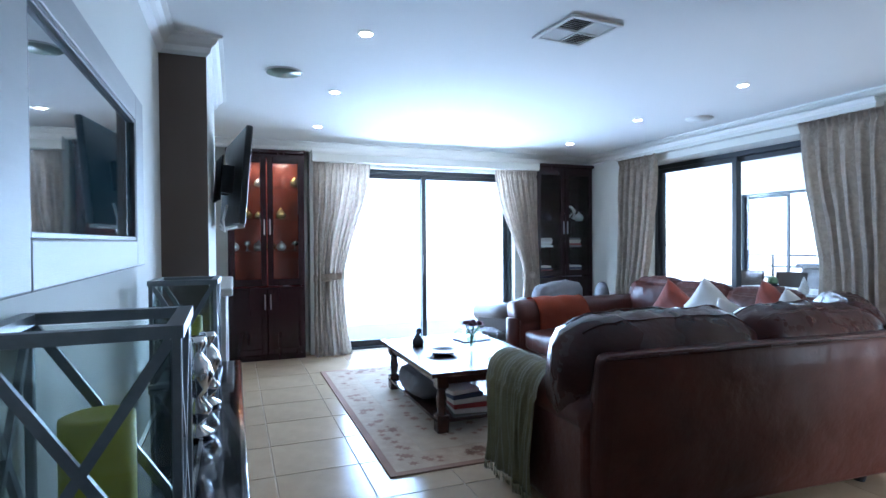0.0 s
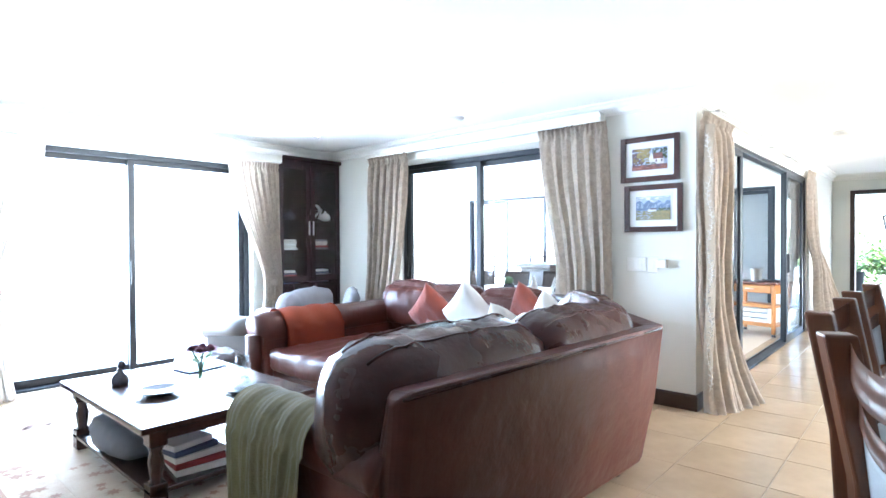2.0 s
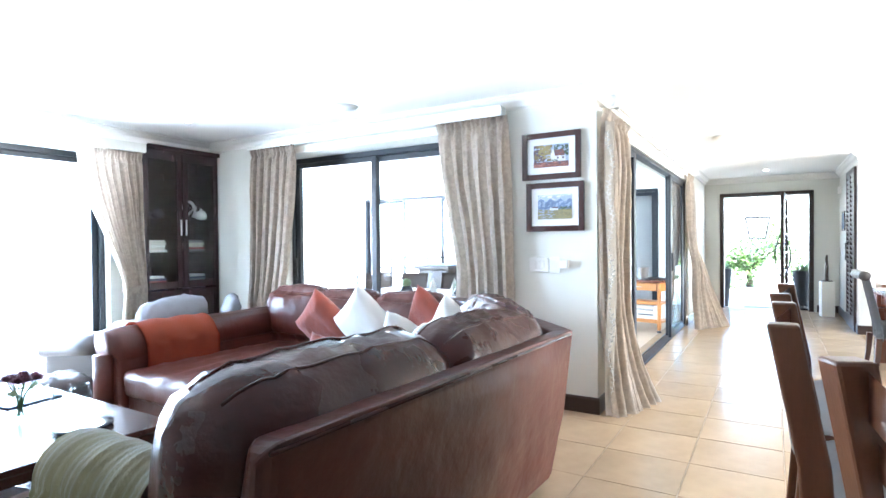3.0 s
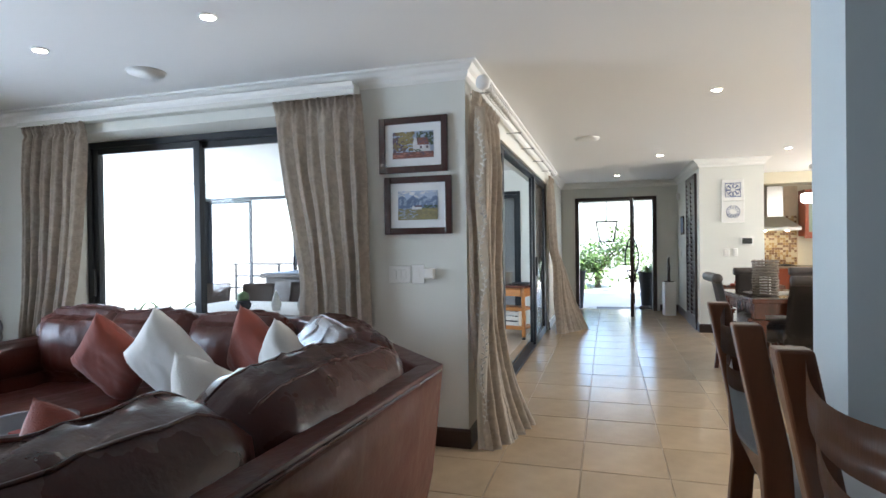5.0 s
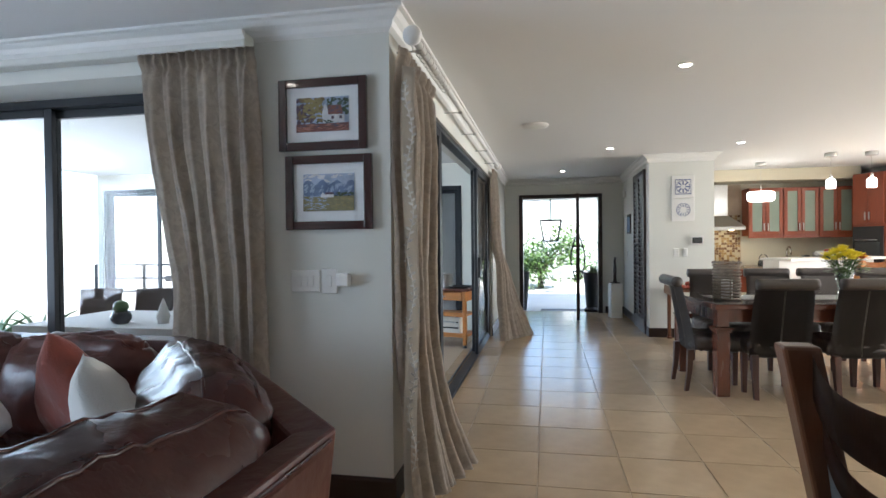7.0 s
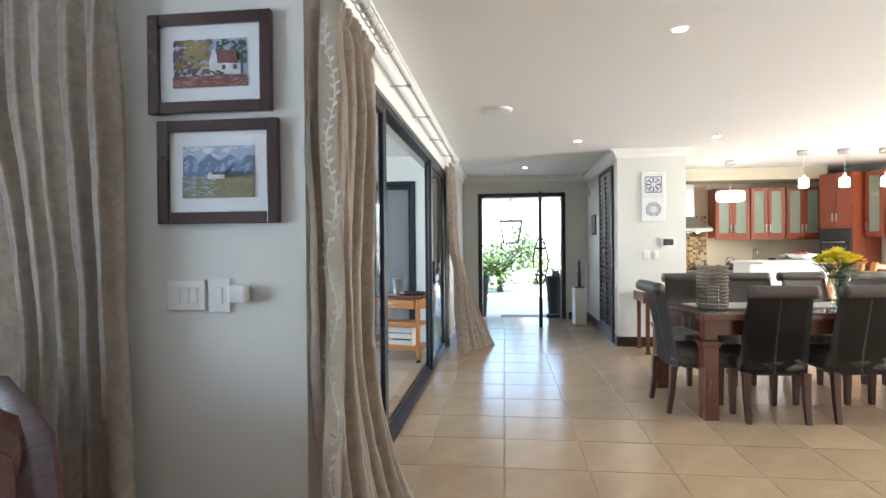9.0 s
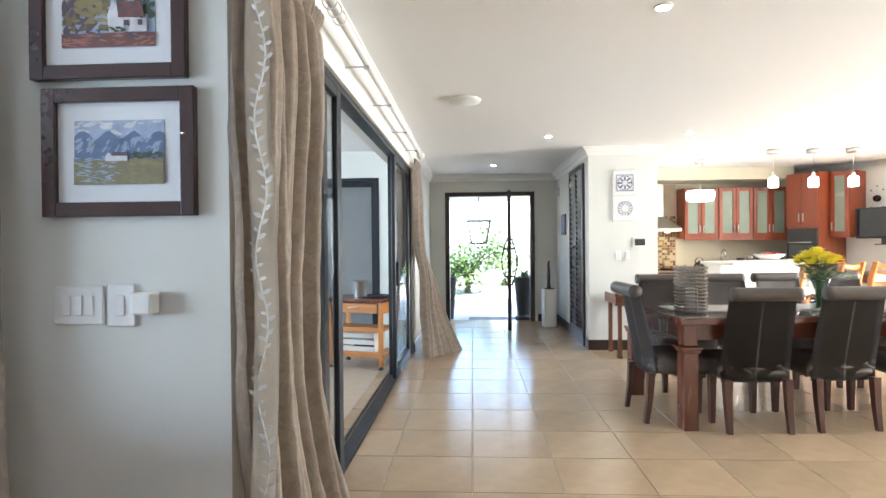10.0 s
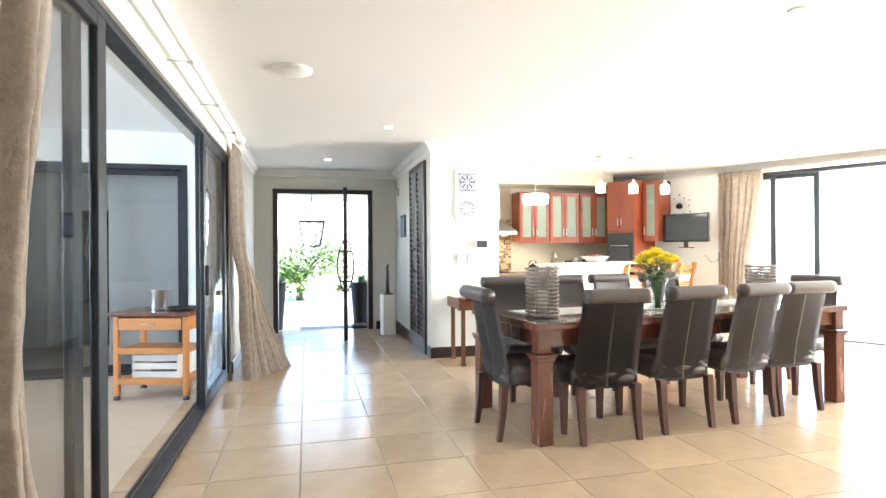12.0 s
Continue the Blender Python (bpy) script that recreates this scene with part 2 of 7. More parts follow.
BLUEF = mat("blue_motif", (0.05, 0.09, 0.25), 0.4, vary=0.1)

# ---- mesh tools ----
def hull(bm, verts, faces):
    vs = [bm.verts.new(v) for v in verts]
    for f in faces:
        bm.faces.new([vs[i] for i in f])
    return vs


def box(x0, y0, z0, x1, y1, z1, bevel=0.0, seg=2, bm=None):
    """A box in a fresh (or the given) bmesh, with rounded edges where bevel is set."""
    t = bmesh.new()
    a = [(x, y, z) for z in (z0, z1) for y in (y0, y1) for x in (x0, x1)]
    hull(t, a, [(0, 2, 3, 1), (4, 5, 7, 6), (0, 1, 5, 4), (2, 6, 7, 3), (0, 4, 6, 2), (1, 3, 7, 5)])
    if bevel:
        bmesh.ops.bevel(t, geom=t.edges[:], offset=bevel, segments=seg, profile=0.5, affect="EDGES")
    if bm is None:
        return t
    return join(bm, t)


def join(bm, *others):
    for o in others:
        me = bpy.data.meshes.new("tmp")
        o.to_mesh(me)
        o.free()
        bm.from_mesh(me)
        bpy.data.meshes.remove(me)
    return bm


def boxes(*rows, bevel=0.0, seg=2):
    bm = bmesh.new()
    for r in rows:
        box(*r, bevel=bevel, seg=seg, bm=bm)
    return bm


def moved(bm, m):
    bmesh.ops.transform(bm, matrix=m, verts=bm.verts)
    return bm


def lathe(profile, seg=20, at=(0, 0, 0)):
    """A turned body from (radius, height) pairs."""
    bm = bmesh.new()
    rings = []
    for r, z in profile:
        rings.append([bm.verts.new((at[0] + r * math.cos(2 * math.pi * k / seg), at[1] + r * math.sin(2 * math.pi * k / seg), at[2] + z)) for k in range(seg)])
    for a, b in zip(rings, rings[1:]):
        for k in range(seg):
            bm.faces.new((a[k], a[(k + 1) % seg], b[(k + 1) % seg], b[k]))
    bm.faces.new(rings[0][::-1])
    bm.faces.new(rings[-1])
    for f in bm.faces:
        f.smooth = True
    return bm


def tube(points, r, seg=8, r2=None, closed=False):
    """A round bar along points."""
    bm = bmesh.new()
    pts = [Vector(p) for p in points]
    n = len(pts)
    rings = []
    ref = Vector((0, 0, 1)) if abs((pts[1] - pts[0]).normalized().z) < 0.9 else Vector((1, 0, 0))
    for i, p in enumerate(pts):
        if closed:
            d = pts[(i + 1) % n] - pts[i - 1]
        else:
            d = pts[min(i + 1, n - 1)] - pts[max(i - 1, 0)]
        d.normalize()
        s = d.cross(ref).normalized()
        u = s.cross(d).normalized()
        rad = r if r2 is None else r + (r2 - r) * i / (n - 1)
        rings.append([bm.verts.new(p + rad * (math.cos(2 * math.pi * k / seg) * s + math.sin(2 * math.pi * k / seg) * u)) for k in range(seg)])
    pairs = list(zip(rings, rings[1:])) + ([(rings[-1], rings[0])] if closed else [])
    for a, b in pairs:
        for k in range(seg):
            bm.faces.new((a[k], a[(k + 1) % seg], b[(k + 1) % seg], b[k]))
    if not closed:
        bm.faces.new(rings[0][::-1])
        bm.faces.new(rings[-1])
    for f in bm.faces:
        f.smooth = True
    bmesh.ops.recalc_face_normals(bm, faces=bm.faces)
    return bm


def sweep(points, section, closed_section=True):
    """A bar of the given (across, up) section along level points, mitred."""
    bm = bmesh.new()
    pts = [Vector(p) for p in points]
    rings = []
    for i, p in enumerate(pts):
        d0 = (pts[i] - pts[i - 1]).normalized() if i else (pts[1] - pts[0]).normalized()
        d1 = (pts[i + 1] - pts[i]).normalized() if i < len(pts) - 1 else d0
        n0, n1 = Vector((d0.y, -d0.x, 0)), Vector((d1.y, -d1.x, 0))
        n = (n0 + n1).normalized()
        k = 1 / max(0.3, n.dot(n0))
        rings.append([bm.verts.new(p + n * a * k + Vector((0, 0, b))) for a, b in section])
    m = len(section)
    for a, b in zip(rings, rings[1:]):
        for k in range(m):
            bm.faces.new((a[k], b[k], b[(k + 1) % m], a[(k + 1) % m]))
    bm.faces.new(rings[0])
    bm.faces.new(rings[-1][::-1])
    bmesh.ops.recalc_face_normals(bm, faces=bm.faces)
    return bm


def sheet(fn, nu, nv, thick=0.0, smooth=True):
    """A surface fn(u, v), u and v from 0 to 1, given thickness along its normals."""
    bm = bmesh.new()
    g = [[bm.verts.new(fn(i / nu, j / nv)) for j in range(nv + 1)] for i in range(nu + 1)]
    for i in range(nu):
        for j in range(nv):
            bm.faces.new((g[i][j], g[i + 1][j], g[i + 1][j + 1], g[i][j + 1]))
    if thick:
        bmesh.ops.solidify(bm, geom=bm.faces[:], thickness=thick)
    for f in bm.faces:
        f.smooth = smooth
    return bm


def pillow(w, h, d, n=14, pinch=0.10, seed=0.0):
    """A soft stuffed square with pinched corners, lying in x and z, d deep along y."""
    bm = bmesh.new()

    def side(s):
        g = []
        for i in range(n + 1):
            row = []
            for j in range(n + 1):
                u, v = 2 * i / n - 1, 2 * j / n - 1
                e = max(0.0, (1 - u ** 4) * (1 - v ** 4)) ** 0.55
                px = u * (1 - pinch * (1 - abs(v) ** 2) * abs(u) ** 3)
                pz = v * (1 - pinch * (1 - abs(u) ** 2) * abs(v) ** 3)
                wob = 0.07 * noise.noise(Vector((2.2 * u + seed, 2.2 * v, s))) + 0.035 * noise.noise(Vector((6 * u + 3 * v + seed, 5 * v - 2 * u, 3 + s)))
                row.append(bm.verts.new((w / 2 * px, s * d / 2 * e * (1 + 2 * wob), h / 2 * pz + 0.02 * wob)))
            g.append(row)
        for i in range(n):
            for j in range(n):
                q = (g[i][j], g[i + 1][j], g[i + 1][j + 1], g[i][j + 1])
                bm.faces.new(q if s < 0 else q[::-1])

    side(-1)
    side(1)
    bmesh.ops.remove_doubles(bm, verts=bm.verts, dist=0.0015)
    for f in bm.faces:
        f.smooth = True
    return bm


def cushion(x0, y0, z0, x1, y1, z1, puff=0.03, r=0.05, n=12, seed=0.0, sag=0.0, crease=1.0):
    """A soft upholstered block: rounded, puffed, with pulled creases along its seams."""
    bm = box(x0, y0, z0, x1, y1, z1, bevel=r, seg=3)
    longest = max(x1 - x0, y1 - y0, z1 - z0)
    for cuts, lim in ((5, longest / n), (2, longest / 14)):
        bmesh.ops.subdivide_edges(bm, edges=[e for e in bm.edges if e.calc_length() > lim], cuts=cuts, use_grid_fill=True)
    c = Vector(((x0 + x1) / 2, (y0 + y1) / 2, (z0 + z1) / 2))
    hs = Vector(((x1 - x0) / 2, (y1 - y0) / 2, (z1 - z0) / 2))
    bm.normal_update()
    for v in bm.verts:
        q = [(v.co[k] - c[k]) / hs[k] for k in range(3)]
        w = [(1 - min(1, abs(t)) ** 2) for t in q]
        amt = puff * ((w[0] * w[1] if abs(q[2]) > 0.9 else 0) + (w[1] * w[2] if abs(q[0]) > 0.9 else 0) + (w[0] * w[2] if abs(q[1]) > 0.9 else 0))
        p = v.co + Vector((seed, 0.7 * seed, 0))
        soft = noise.noise(p * 4.5)
        fold = 1 - abs(noise.noise(Vector((p.x * 13 + 4 * soft, p.y * 6, p.z * 4)))) * 2
        wr = crease * (0.014 * soft + 0.011 * max(0, fold) ** 3 * (0.4 + max(abs(q[0]), abs(q[2]))) + 0.004 * noise.noise(p * 22))
        v.co += v.normal * (amt + wr)
        if sag and q[2] > 0:
            v.co.z -= sag * w[0] * q[2]
    for f in bm.faces:
        f.smooth = True
    return bm


def part(name, bm, material, parent, label="", smooth=None):
    me = bpy.data.meshes.new(name)
    if smooth is not None:
        for f in bm.faces:
            f.smooth = smooth
    bm.to_mesh(me)
    bm.free()
    me.materials.append(material)
    ob = new(name, me)
    ob.parent = parent
    if label:
        ob["label"] = label
    return ob


def thing(name, label, category, at=None, group="", kind=""):
    ob = new(name)
    ob.empty_display_size = 0.1
    ob.matrix_basis = at if at is not None else Matrix()
    return tagged(ob, label, category, group, kind)


def solid(name, bm, material, label="", category="", group="", kind="", at=None):
    ob = part(name, bm, material, None)
    if at is not None:
        ob.matrix_basis = at
    return tagged(ob, label, category, group, kind)


def setting(name, bm, material, label="", category=""):
    return solid(name, bm, material, label, category, kind="structure")


# ---- large structure ----
CEIL = 2.61
floor = setting("floor", box(-0.4, -8.9, -0.2, 13.6, 7.62, -0.004), GROUT, "beige stone-look tiled floor with pale grout", "floor")
ceiling = setting("ceiling", box(-0.4, -8.9, CEIL, 13.75, 7.62, CEIL + 0.2), CEILM, "smooth white plastered ceiling with downlights", "ceiling")
setting("wall_west", box(-0.3, -8.9, -0.004, -0.03, 7.6, CEIL), WALL, "cream painted wall behind the sideboard", "wall")
setting("wall_chimney", box(-0.03, 3.95, -0.004, 0.225, 5.35, CEIL), WALL, "cream chimney breast with a taupe return", "wall")
setting("trim_chimney_return", box(-0.03, 3.944, -0.004, 0.225, 3.949, 2.5), TAUPE, "taupe painted side of the chimney breast", "wall")
setting("wall_north", boxes((-0.03, 7.47, -0.004, 1.24, 7.6, CEIL), (1.24, 7.25, -0.004, 1.5, 7.6, CEIL), (1.5, 7.25, 2.33, 4.08, 7.6, CEIL), (4.08, 7.25, -0.004, 4.3, 7.6, CEIL), (4.3, 7.47, -0.004, 5.3, 7.6, CEIL)), WALL, "cream wall around the garden doors", "wall")
setting("wall_east", boxes((5.3, 2.48, -0.004, 5.8, 3.35, CEIL), (5.3, 3.35, 2.37, 5.8, 6.2, CEIL), (5.3, 6.2, -0.004, 5.8, 7.6, CEIL)), WALL, "cream wall with a wide patio window and pictures", "wall")
setting("wall_hall_north", boxes((5.8, 2.48, 2.33, 10.55, 2.72, CEIL), (10.55, 2.48, -0.004, 13.43, 2.72, CEIL)), WALL, "cream hall wall above the patio doors", "wall")
setting("wall_entry", boxes((13.43, 2.19, -0.004, 13.64, 2.72, CEIL), (13.43, 0.63, 2.28, 13.64, 2.19, CEIL), (13.43, 0.06, -0.004, 13.64, 0.63, CEIL)), WALL, "cream wall around the front door", "wall")
setting("wall_hall_south", box(10.77, 0.06, -0.004, 13.43, 0.225, CEIL), WALL, "cream hall wall with a louvred cupboard", "wall")
setting("wall_column", box(10.77, -0.645, -0.004, 11.04, 0.06, CEIL), WALL, "cream wall end with two framed tiles", "wall")
# kitchen and dining room stand at an angle to the hall
KA = radians(27)
KU, KV = Vector((math.cos(KA), math.sin(KA), 0)), Vector((-math.sin(KA), math.cos(KA), 0))
KO = Vector((13.20, -3.56, 0))
KIT = Matrix.Translation(KO) @ Matrix.Rotation(KA, 4, "Z") @ Matrix.Diagonal((1.1, 1.1, 1, 1))   # local x along the diagonal wall (away), y along the kitchen's back wall
KCREAM = mat("kitchen_cream_paint", (0.58, 0.53, 0.40), 0.6, vary=0.02, scale=2, fine=160, bump=0.04)
setting("wall_kitchen_back", box(13.51, -4.4, -0.004, 13.7, 0.058, CEIL), KCREAM, "pale kitchen wall behind the cabinets", "wall")
DW = setting("wall_diagonal", box(-1.78, -0.6, -0.004, 0.6, -0.36, CEIL), WALL, "cream dining room wall with wide sliding doors", "wall")
DW.matrix_basis = KIT
setting("wall_over_doors", box(-6.6, -0.6, 2.45, -1.78, -0.36, CEIL), WALL, "cream wall over the dining room doors", "wall").matrix_basis = KIT
setting("wall_dining_end", box(-8.6, -0.6, -0.004, -6.6, -0.36, CEIL), WALL, "cream dining room wall", "wall").matrix_basis = KIT
setting("wall_south", box(-0.3, -8.9, -0.004, 6.0, -8.65, CEIL), WALL, "plain cream wall", "wall")
# added wall, out of view: keeps dining room light off the living room
setting("wall_bar_room", box(3.86, -8.65, -0.004, 4.0, 0.40, CEIL), WALL, "plain unseen wall added behind the bar to cut bounced light", "wall")
# the pier's blue tint is sky light from the windows, put into its colour
setting("wall_pier", box(3.71, 0.40, -0.004, 4.01, 0.85, CEIL), mat("pier_skylit_paint", (0.60, 0.66, 0.68), 0.6, vary=0.02, scale=2, fine=160, bump=0.04), "pale pier by the bar, tinted with the blue of the window light", "wall")
setting("kitchen_bulkhead", box(12.9, -3.55, 2.41, 13.508, 0.058, CEIL), KCREAM, "dropped white bulkhead over the kitchen", "ceiling")

# cornices
CS = [(0, 0), (0.095, 0), (0.095, -0.014), (0.07, -0.02), (0.052, -0.045), (0.03, -0.06), (0.022, -0.09), (0.0, -0.11)]
setting("cornice_west", sweep([(-0.03, -8.6, CEIL), (-0.03, 3.95, CEIL), (0.225, 3.95, CEIL), (0.225, 5.35, CEIL), (-0.03, 5.35, CEIL), (-0.03, 7.25, CEIL), (5.3, 7.25, CEIL), (5.3, 2.48, CEIL), (13.43, 2.48, CEIL), (13.43, 0.225, CEIL), (10.77, 0.225, CEIL), (10.77, -0.645, CEIL), (11.04, -0.645, CEIL)], CS), CORNICE, "stepped white plaster cornice", "cornice")
setting("cornice_diagonal", sweep([KIT @ Vector((0.3, -0.36, CEIL)), KIT @ Vector((-8.5, -0.36, CEIL))], [(-a, b) for a, b in CS]), CORNICE, "stepped white plaster cornice", "cornice")
# skirting
SK = [(0, 0), (0.018, 0), (0.018, 0.115), (0.010, 0.13), (0, 0.13)]
for k, pts in enumerate(([(-0.03, -8.6, 0), (-0.03, 3.94, 0), (0.225, 3.94, 0), (0.225, 5.35, 0)], [(5.3, 3.34, 0), (5.3, 2.48, 0), (5.7, 2.48, 0)], [(10.56, 2.48, 0), (13.43, 2.48, 0), (13.43, 2.25, 0)], [(13.43, 0.57, 0), (13.43, 0.225, 0), (12.04, 0.225, 0)], [(10.96, 0.225, 0), (10.77, 0.225, 0), (10.77, -0.645, 0), (11.04, -0.645, 0)])):
    setting("baseboard", sweep(pts, [(a, b) for a, b in SK]), SKIRT, "dark-stained wooden skirting board", "skirting")


def slider(name, w, h, panes, at, label, depth=0.07, bar=0.055, stile=0.065):
    """A dark aluminium sliding door or window: outer frame, leaves with rails and stiles, panes."""
    root = thing(name, label, "window", at, kind="structure")
    part("window_frame", boxes((0, -depth, 0, bar, depth, h), (w - bar, -depth, 0, w, depth, h), (bar, -depth, h - bar, w - bar, depth, h), (bar, -depth, 0, w - bar, depth, 0.02), bevel=0.004, seg=1), ALU, root)
    for x0, x1, off in panes:
        st = stile
        leaf = part("sliding_leaf", boxes((x0, off - 0.018, 0.02, x0 + st, off + 0.018, h - bar), (x1 - st, off - 0.018, 0.02, x1, off + 0.018, h - bar), (x0 + st, off - 0.018, h - bar - 0.055, x1 - st, off + 0.018, h - bar), (x0 + st, off - 0.018, 0.02, x1 - st, off + 0.018, 0.10), bevel=0.003, seg=1), ALU, root)
        g = part("pane", box(x0 + st, off - 0.003, 0.10, x1 - st, off + 0.003, h - bar - 0.055), GLASS, leaf)
        g.visible_shadow = False
        part("handle", box(x0 + 0.012, off - 0.05, 0.95, x0 + 0.036, off - 0.02, 1.2, 0.006), BLACKM, leaf)
    return root


slider("window_1", 2.58, 2.33, [(0.05, 1.30, 0.03), (1.24, 2.53, -0.02)], pose(1.5, 7.42, 0), "dark aluminium sliding garden doors, closed")
slider("window_2", 2.85, 2.37, [(0.05, 1.25, -0.03), (1.17, 2.80, 0.025)], pose(5.70, 6.2, 0, 0, 0, -90), "dark aluminium patio window with two panes")
slider("window_3", 4.75, 2.33, [(0.05, 0.98, 0.03), (0.08, 1.07, -0.03), (3.33, 4.60, -0.03), (3.48, 4.70, 0.03)], pose(5.8, 2.55, 0), "dark aluminium patio doors, slid open", 0.05, 0.045, 0.095)
slider("window_4", 4.82, 2.45, [(0.05, 1.3, 0.03), (1.22, 2.5, -0.02), (3.72, 4.30, -0.02), (4.22, 4.77, 0.03)], KIT @ pose(-6.6, -0.48, 0), "dark aluminium dining room doors, slid open")
# threshold track of the patio doors
setting("trim_door_track", boxes((5.85, 2.50, -0.002, 10.5, 2.53, 0.012), (5.85, 2.56, -0.002, 10.5, 2.58, 0.012), (5.85, 2.62, -0.002, 10.5, 2.64, 0.012)), ALU, "dark aluminium sliding door track", "door track")

# front door: frame and a pivot leaf that stands open into the hall
door_frame = thing("door_1", "dark-framed front doorway, wide open", "door", kind="structure")
part("door_frame", boxes((13.40, 2.13, 0, 13.66, 2.205, 2.305), (13.40, 0.62, 0, 13.66, 0.695, 2.305), (13.40, 0.695, 2.23, 13.66, 2.13, 2.305), bevel=0.006, seg=1), SKIRT, door_frame)
leaf = thing("door_2", "open pivot front door in glass and dark wood with bow handles", "door", pose(13.47, 1.07, 0.012, 0, 0, 176.5) @ Matrix.Diagonal((1, 1, 0.965, 1)), kind="structure")
lf = part("leaf_frame", boxes((-0.35, -0.028, 0, -0.27, 0.028, 2.29), (1.10, -0.028, 0, 1.18, 0.028, 2.29), (-0.27, -0.028, 2.2, 1.10, 0.028, 2.29), (-0.27, -0.028, 0, 1.10, 0.028, 0.10), bevel=0.004, seg=1), SKIRT, leaf)
for k in range(5):
    part("glazing_bar", box(-0.27, -0.02, 0.42 + 0.36 * k, 1.10, 0.02, 0.445 + 0.36 * k), SKIRT, leaf)
lg = part("pane", box(-0.27, -0.004, 0.10, 1.10, 0.004, 2.2), GLASS, leaf)
lg.visible_shadow = False
for s in (-1, 1):
    h = part("bow_handle", tube([(1.03, s * (0.035 + 0.085 * math.sin(math.pi * k / 12)), 0.72 + 0.78 * k / 12) for k in range(13)], 0.012), BLACKM, leaf)
    part("handle_post", boxes((1.015, min(0, s * 0.09), 0.86, 1.045, max(0, s * 0.09), 0.89), (1.015, min(0, s * 0.09), 1.32, 1.045, max(0, s * 0.09), 1.35)), BLACKM, leaf)

# patio shell and garden
setting("pavement", box(5.3, 2.75, -0.2, 11.2, 9.8, -0.02), PAVE, "pale patio paving", "paving")
setting("patio_ceiling", box(5.8, 2.72, 2.62, 11.0, 9.4, 2.75), CEILM, "white patio ceiling", "ceiling")
setting("wall_patio_east", boxes((10.8, 2.72, -0.02, 11.0, 2.95, 2.62), (10.8, 2.95, 2.26, 11.0, 5.6, 2.62), (10.8, 5.6, -0.02, 11.0, 6.3, 2.62), (10.8, 6.3, 2.36, 11.0, 9.3, 2.62), (10.8, 9.3, -0.02, 11.0, 9.4, 2.62)), WALL, "cream patio wall", "wall")
slider("window_5", 2.65, 2.26, [(0.05, 0.95, 0.03), (0.9, 1.8, -0.02), (1.75, 2.6, 0.03)], pose(10.86, 5.6, 0, 0, 0, -90), "dark aluminium sliding doors onto the patio")
slider("window_6", 3.0, 2.36, [(0.05, 1.05, 0.03), (2.0, 2.95, -0.02)], pose(10.9, 9.3, 0, 0, 0, -90), "dark aluminium patio screen, partly open")
setting("wall_back_room", boxes((13.0, 2.72, -0.02, 13.2, 6.5, 2.62), (11.0, 5.7, -0.02, 13.0, 5.9, 2.62)), WALL, "dim wall of the next room", "wall")
setting("ceiling_back_room", box(11.0, 2.72, 2.62, 13.2, 5.9, 2.75), CEILM, "ceiling of the next room", "ceiling")
# assumed ground in pale gravel, no grass, so the outside burns out white
ground = setting("ground", box(-90, -90, -0.4, 110, 110, -0.21), GRAVEL, "pale gravel ground assumed around the house", "lawn")
setting("road", box(13.64, -3.0, -0.21, 22, 6.0, -0.03), PAVE, "pale paved entrance court", "paving")
setting("terrace", box(-1.0, 7.62, -0.21, 5.3, 12.0, -0.03), PAVE, "pale paved garden terrace", "paving")
setting("terrace_dining", box(3.0, -12.0, -0.21, 13.4, -7.2, -0.03), PAVE, "pale paved dining terrace", "paving")

from mathutils.bvhtree import BVHTree

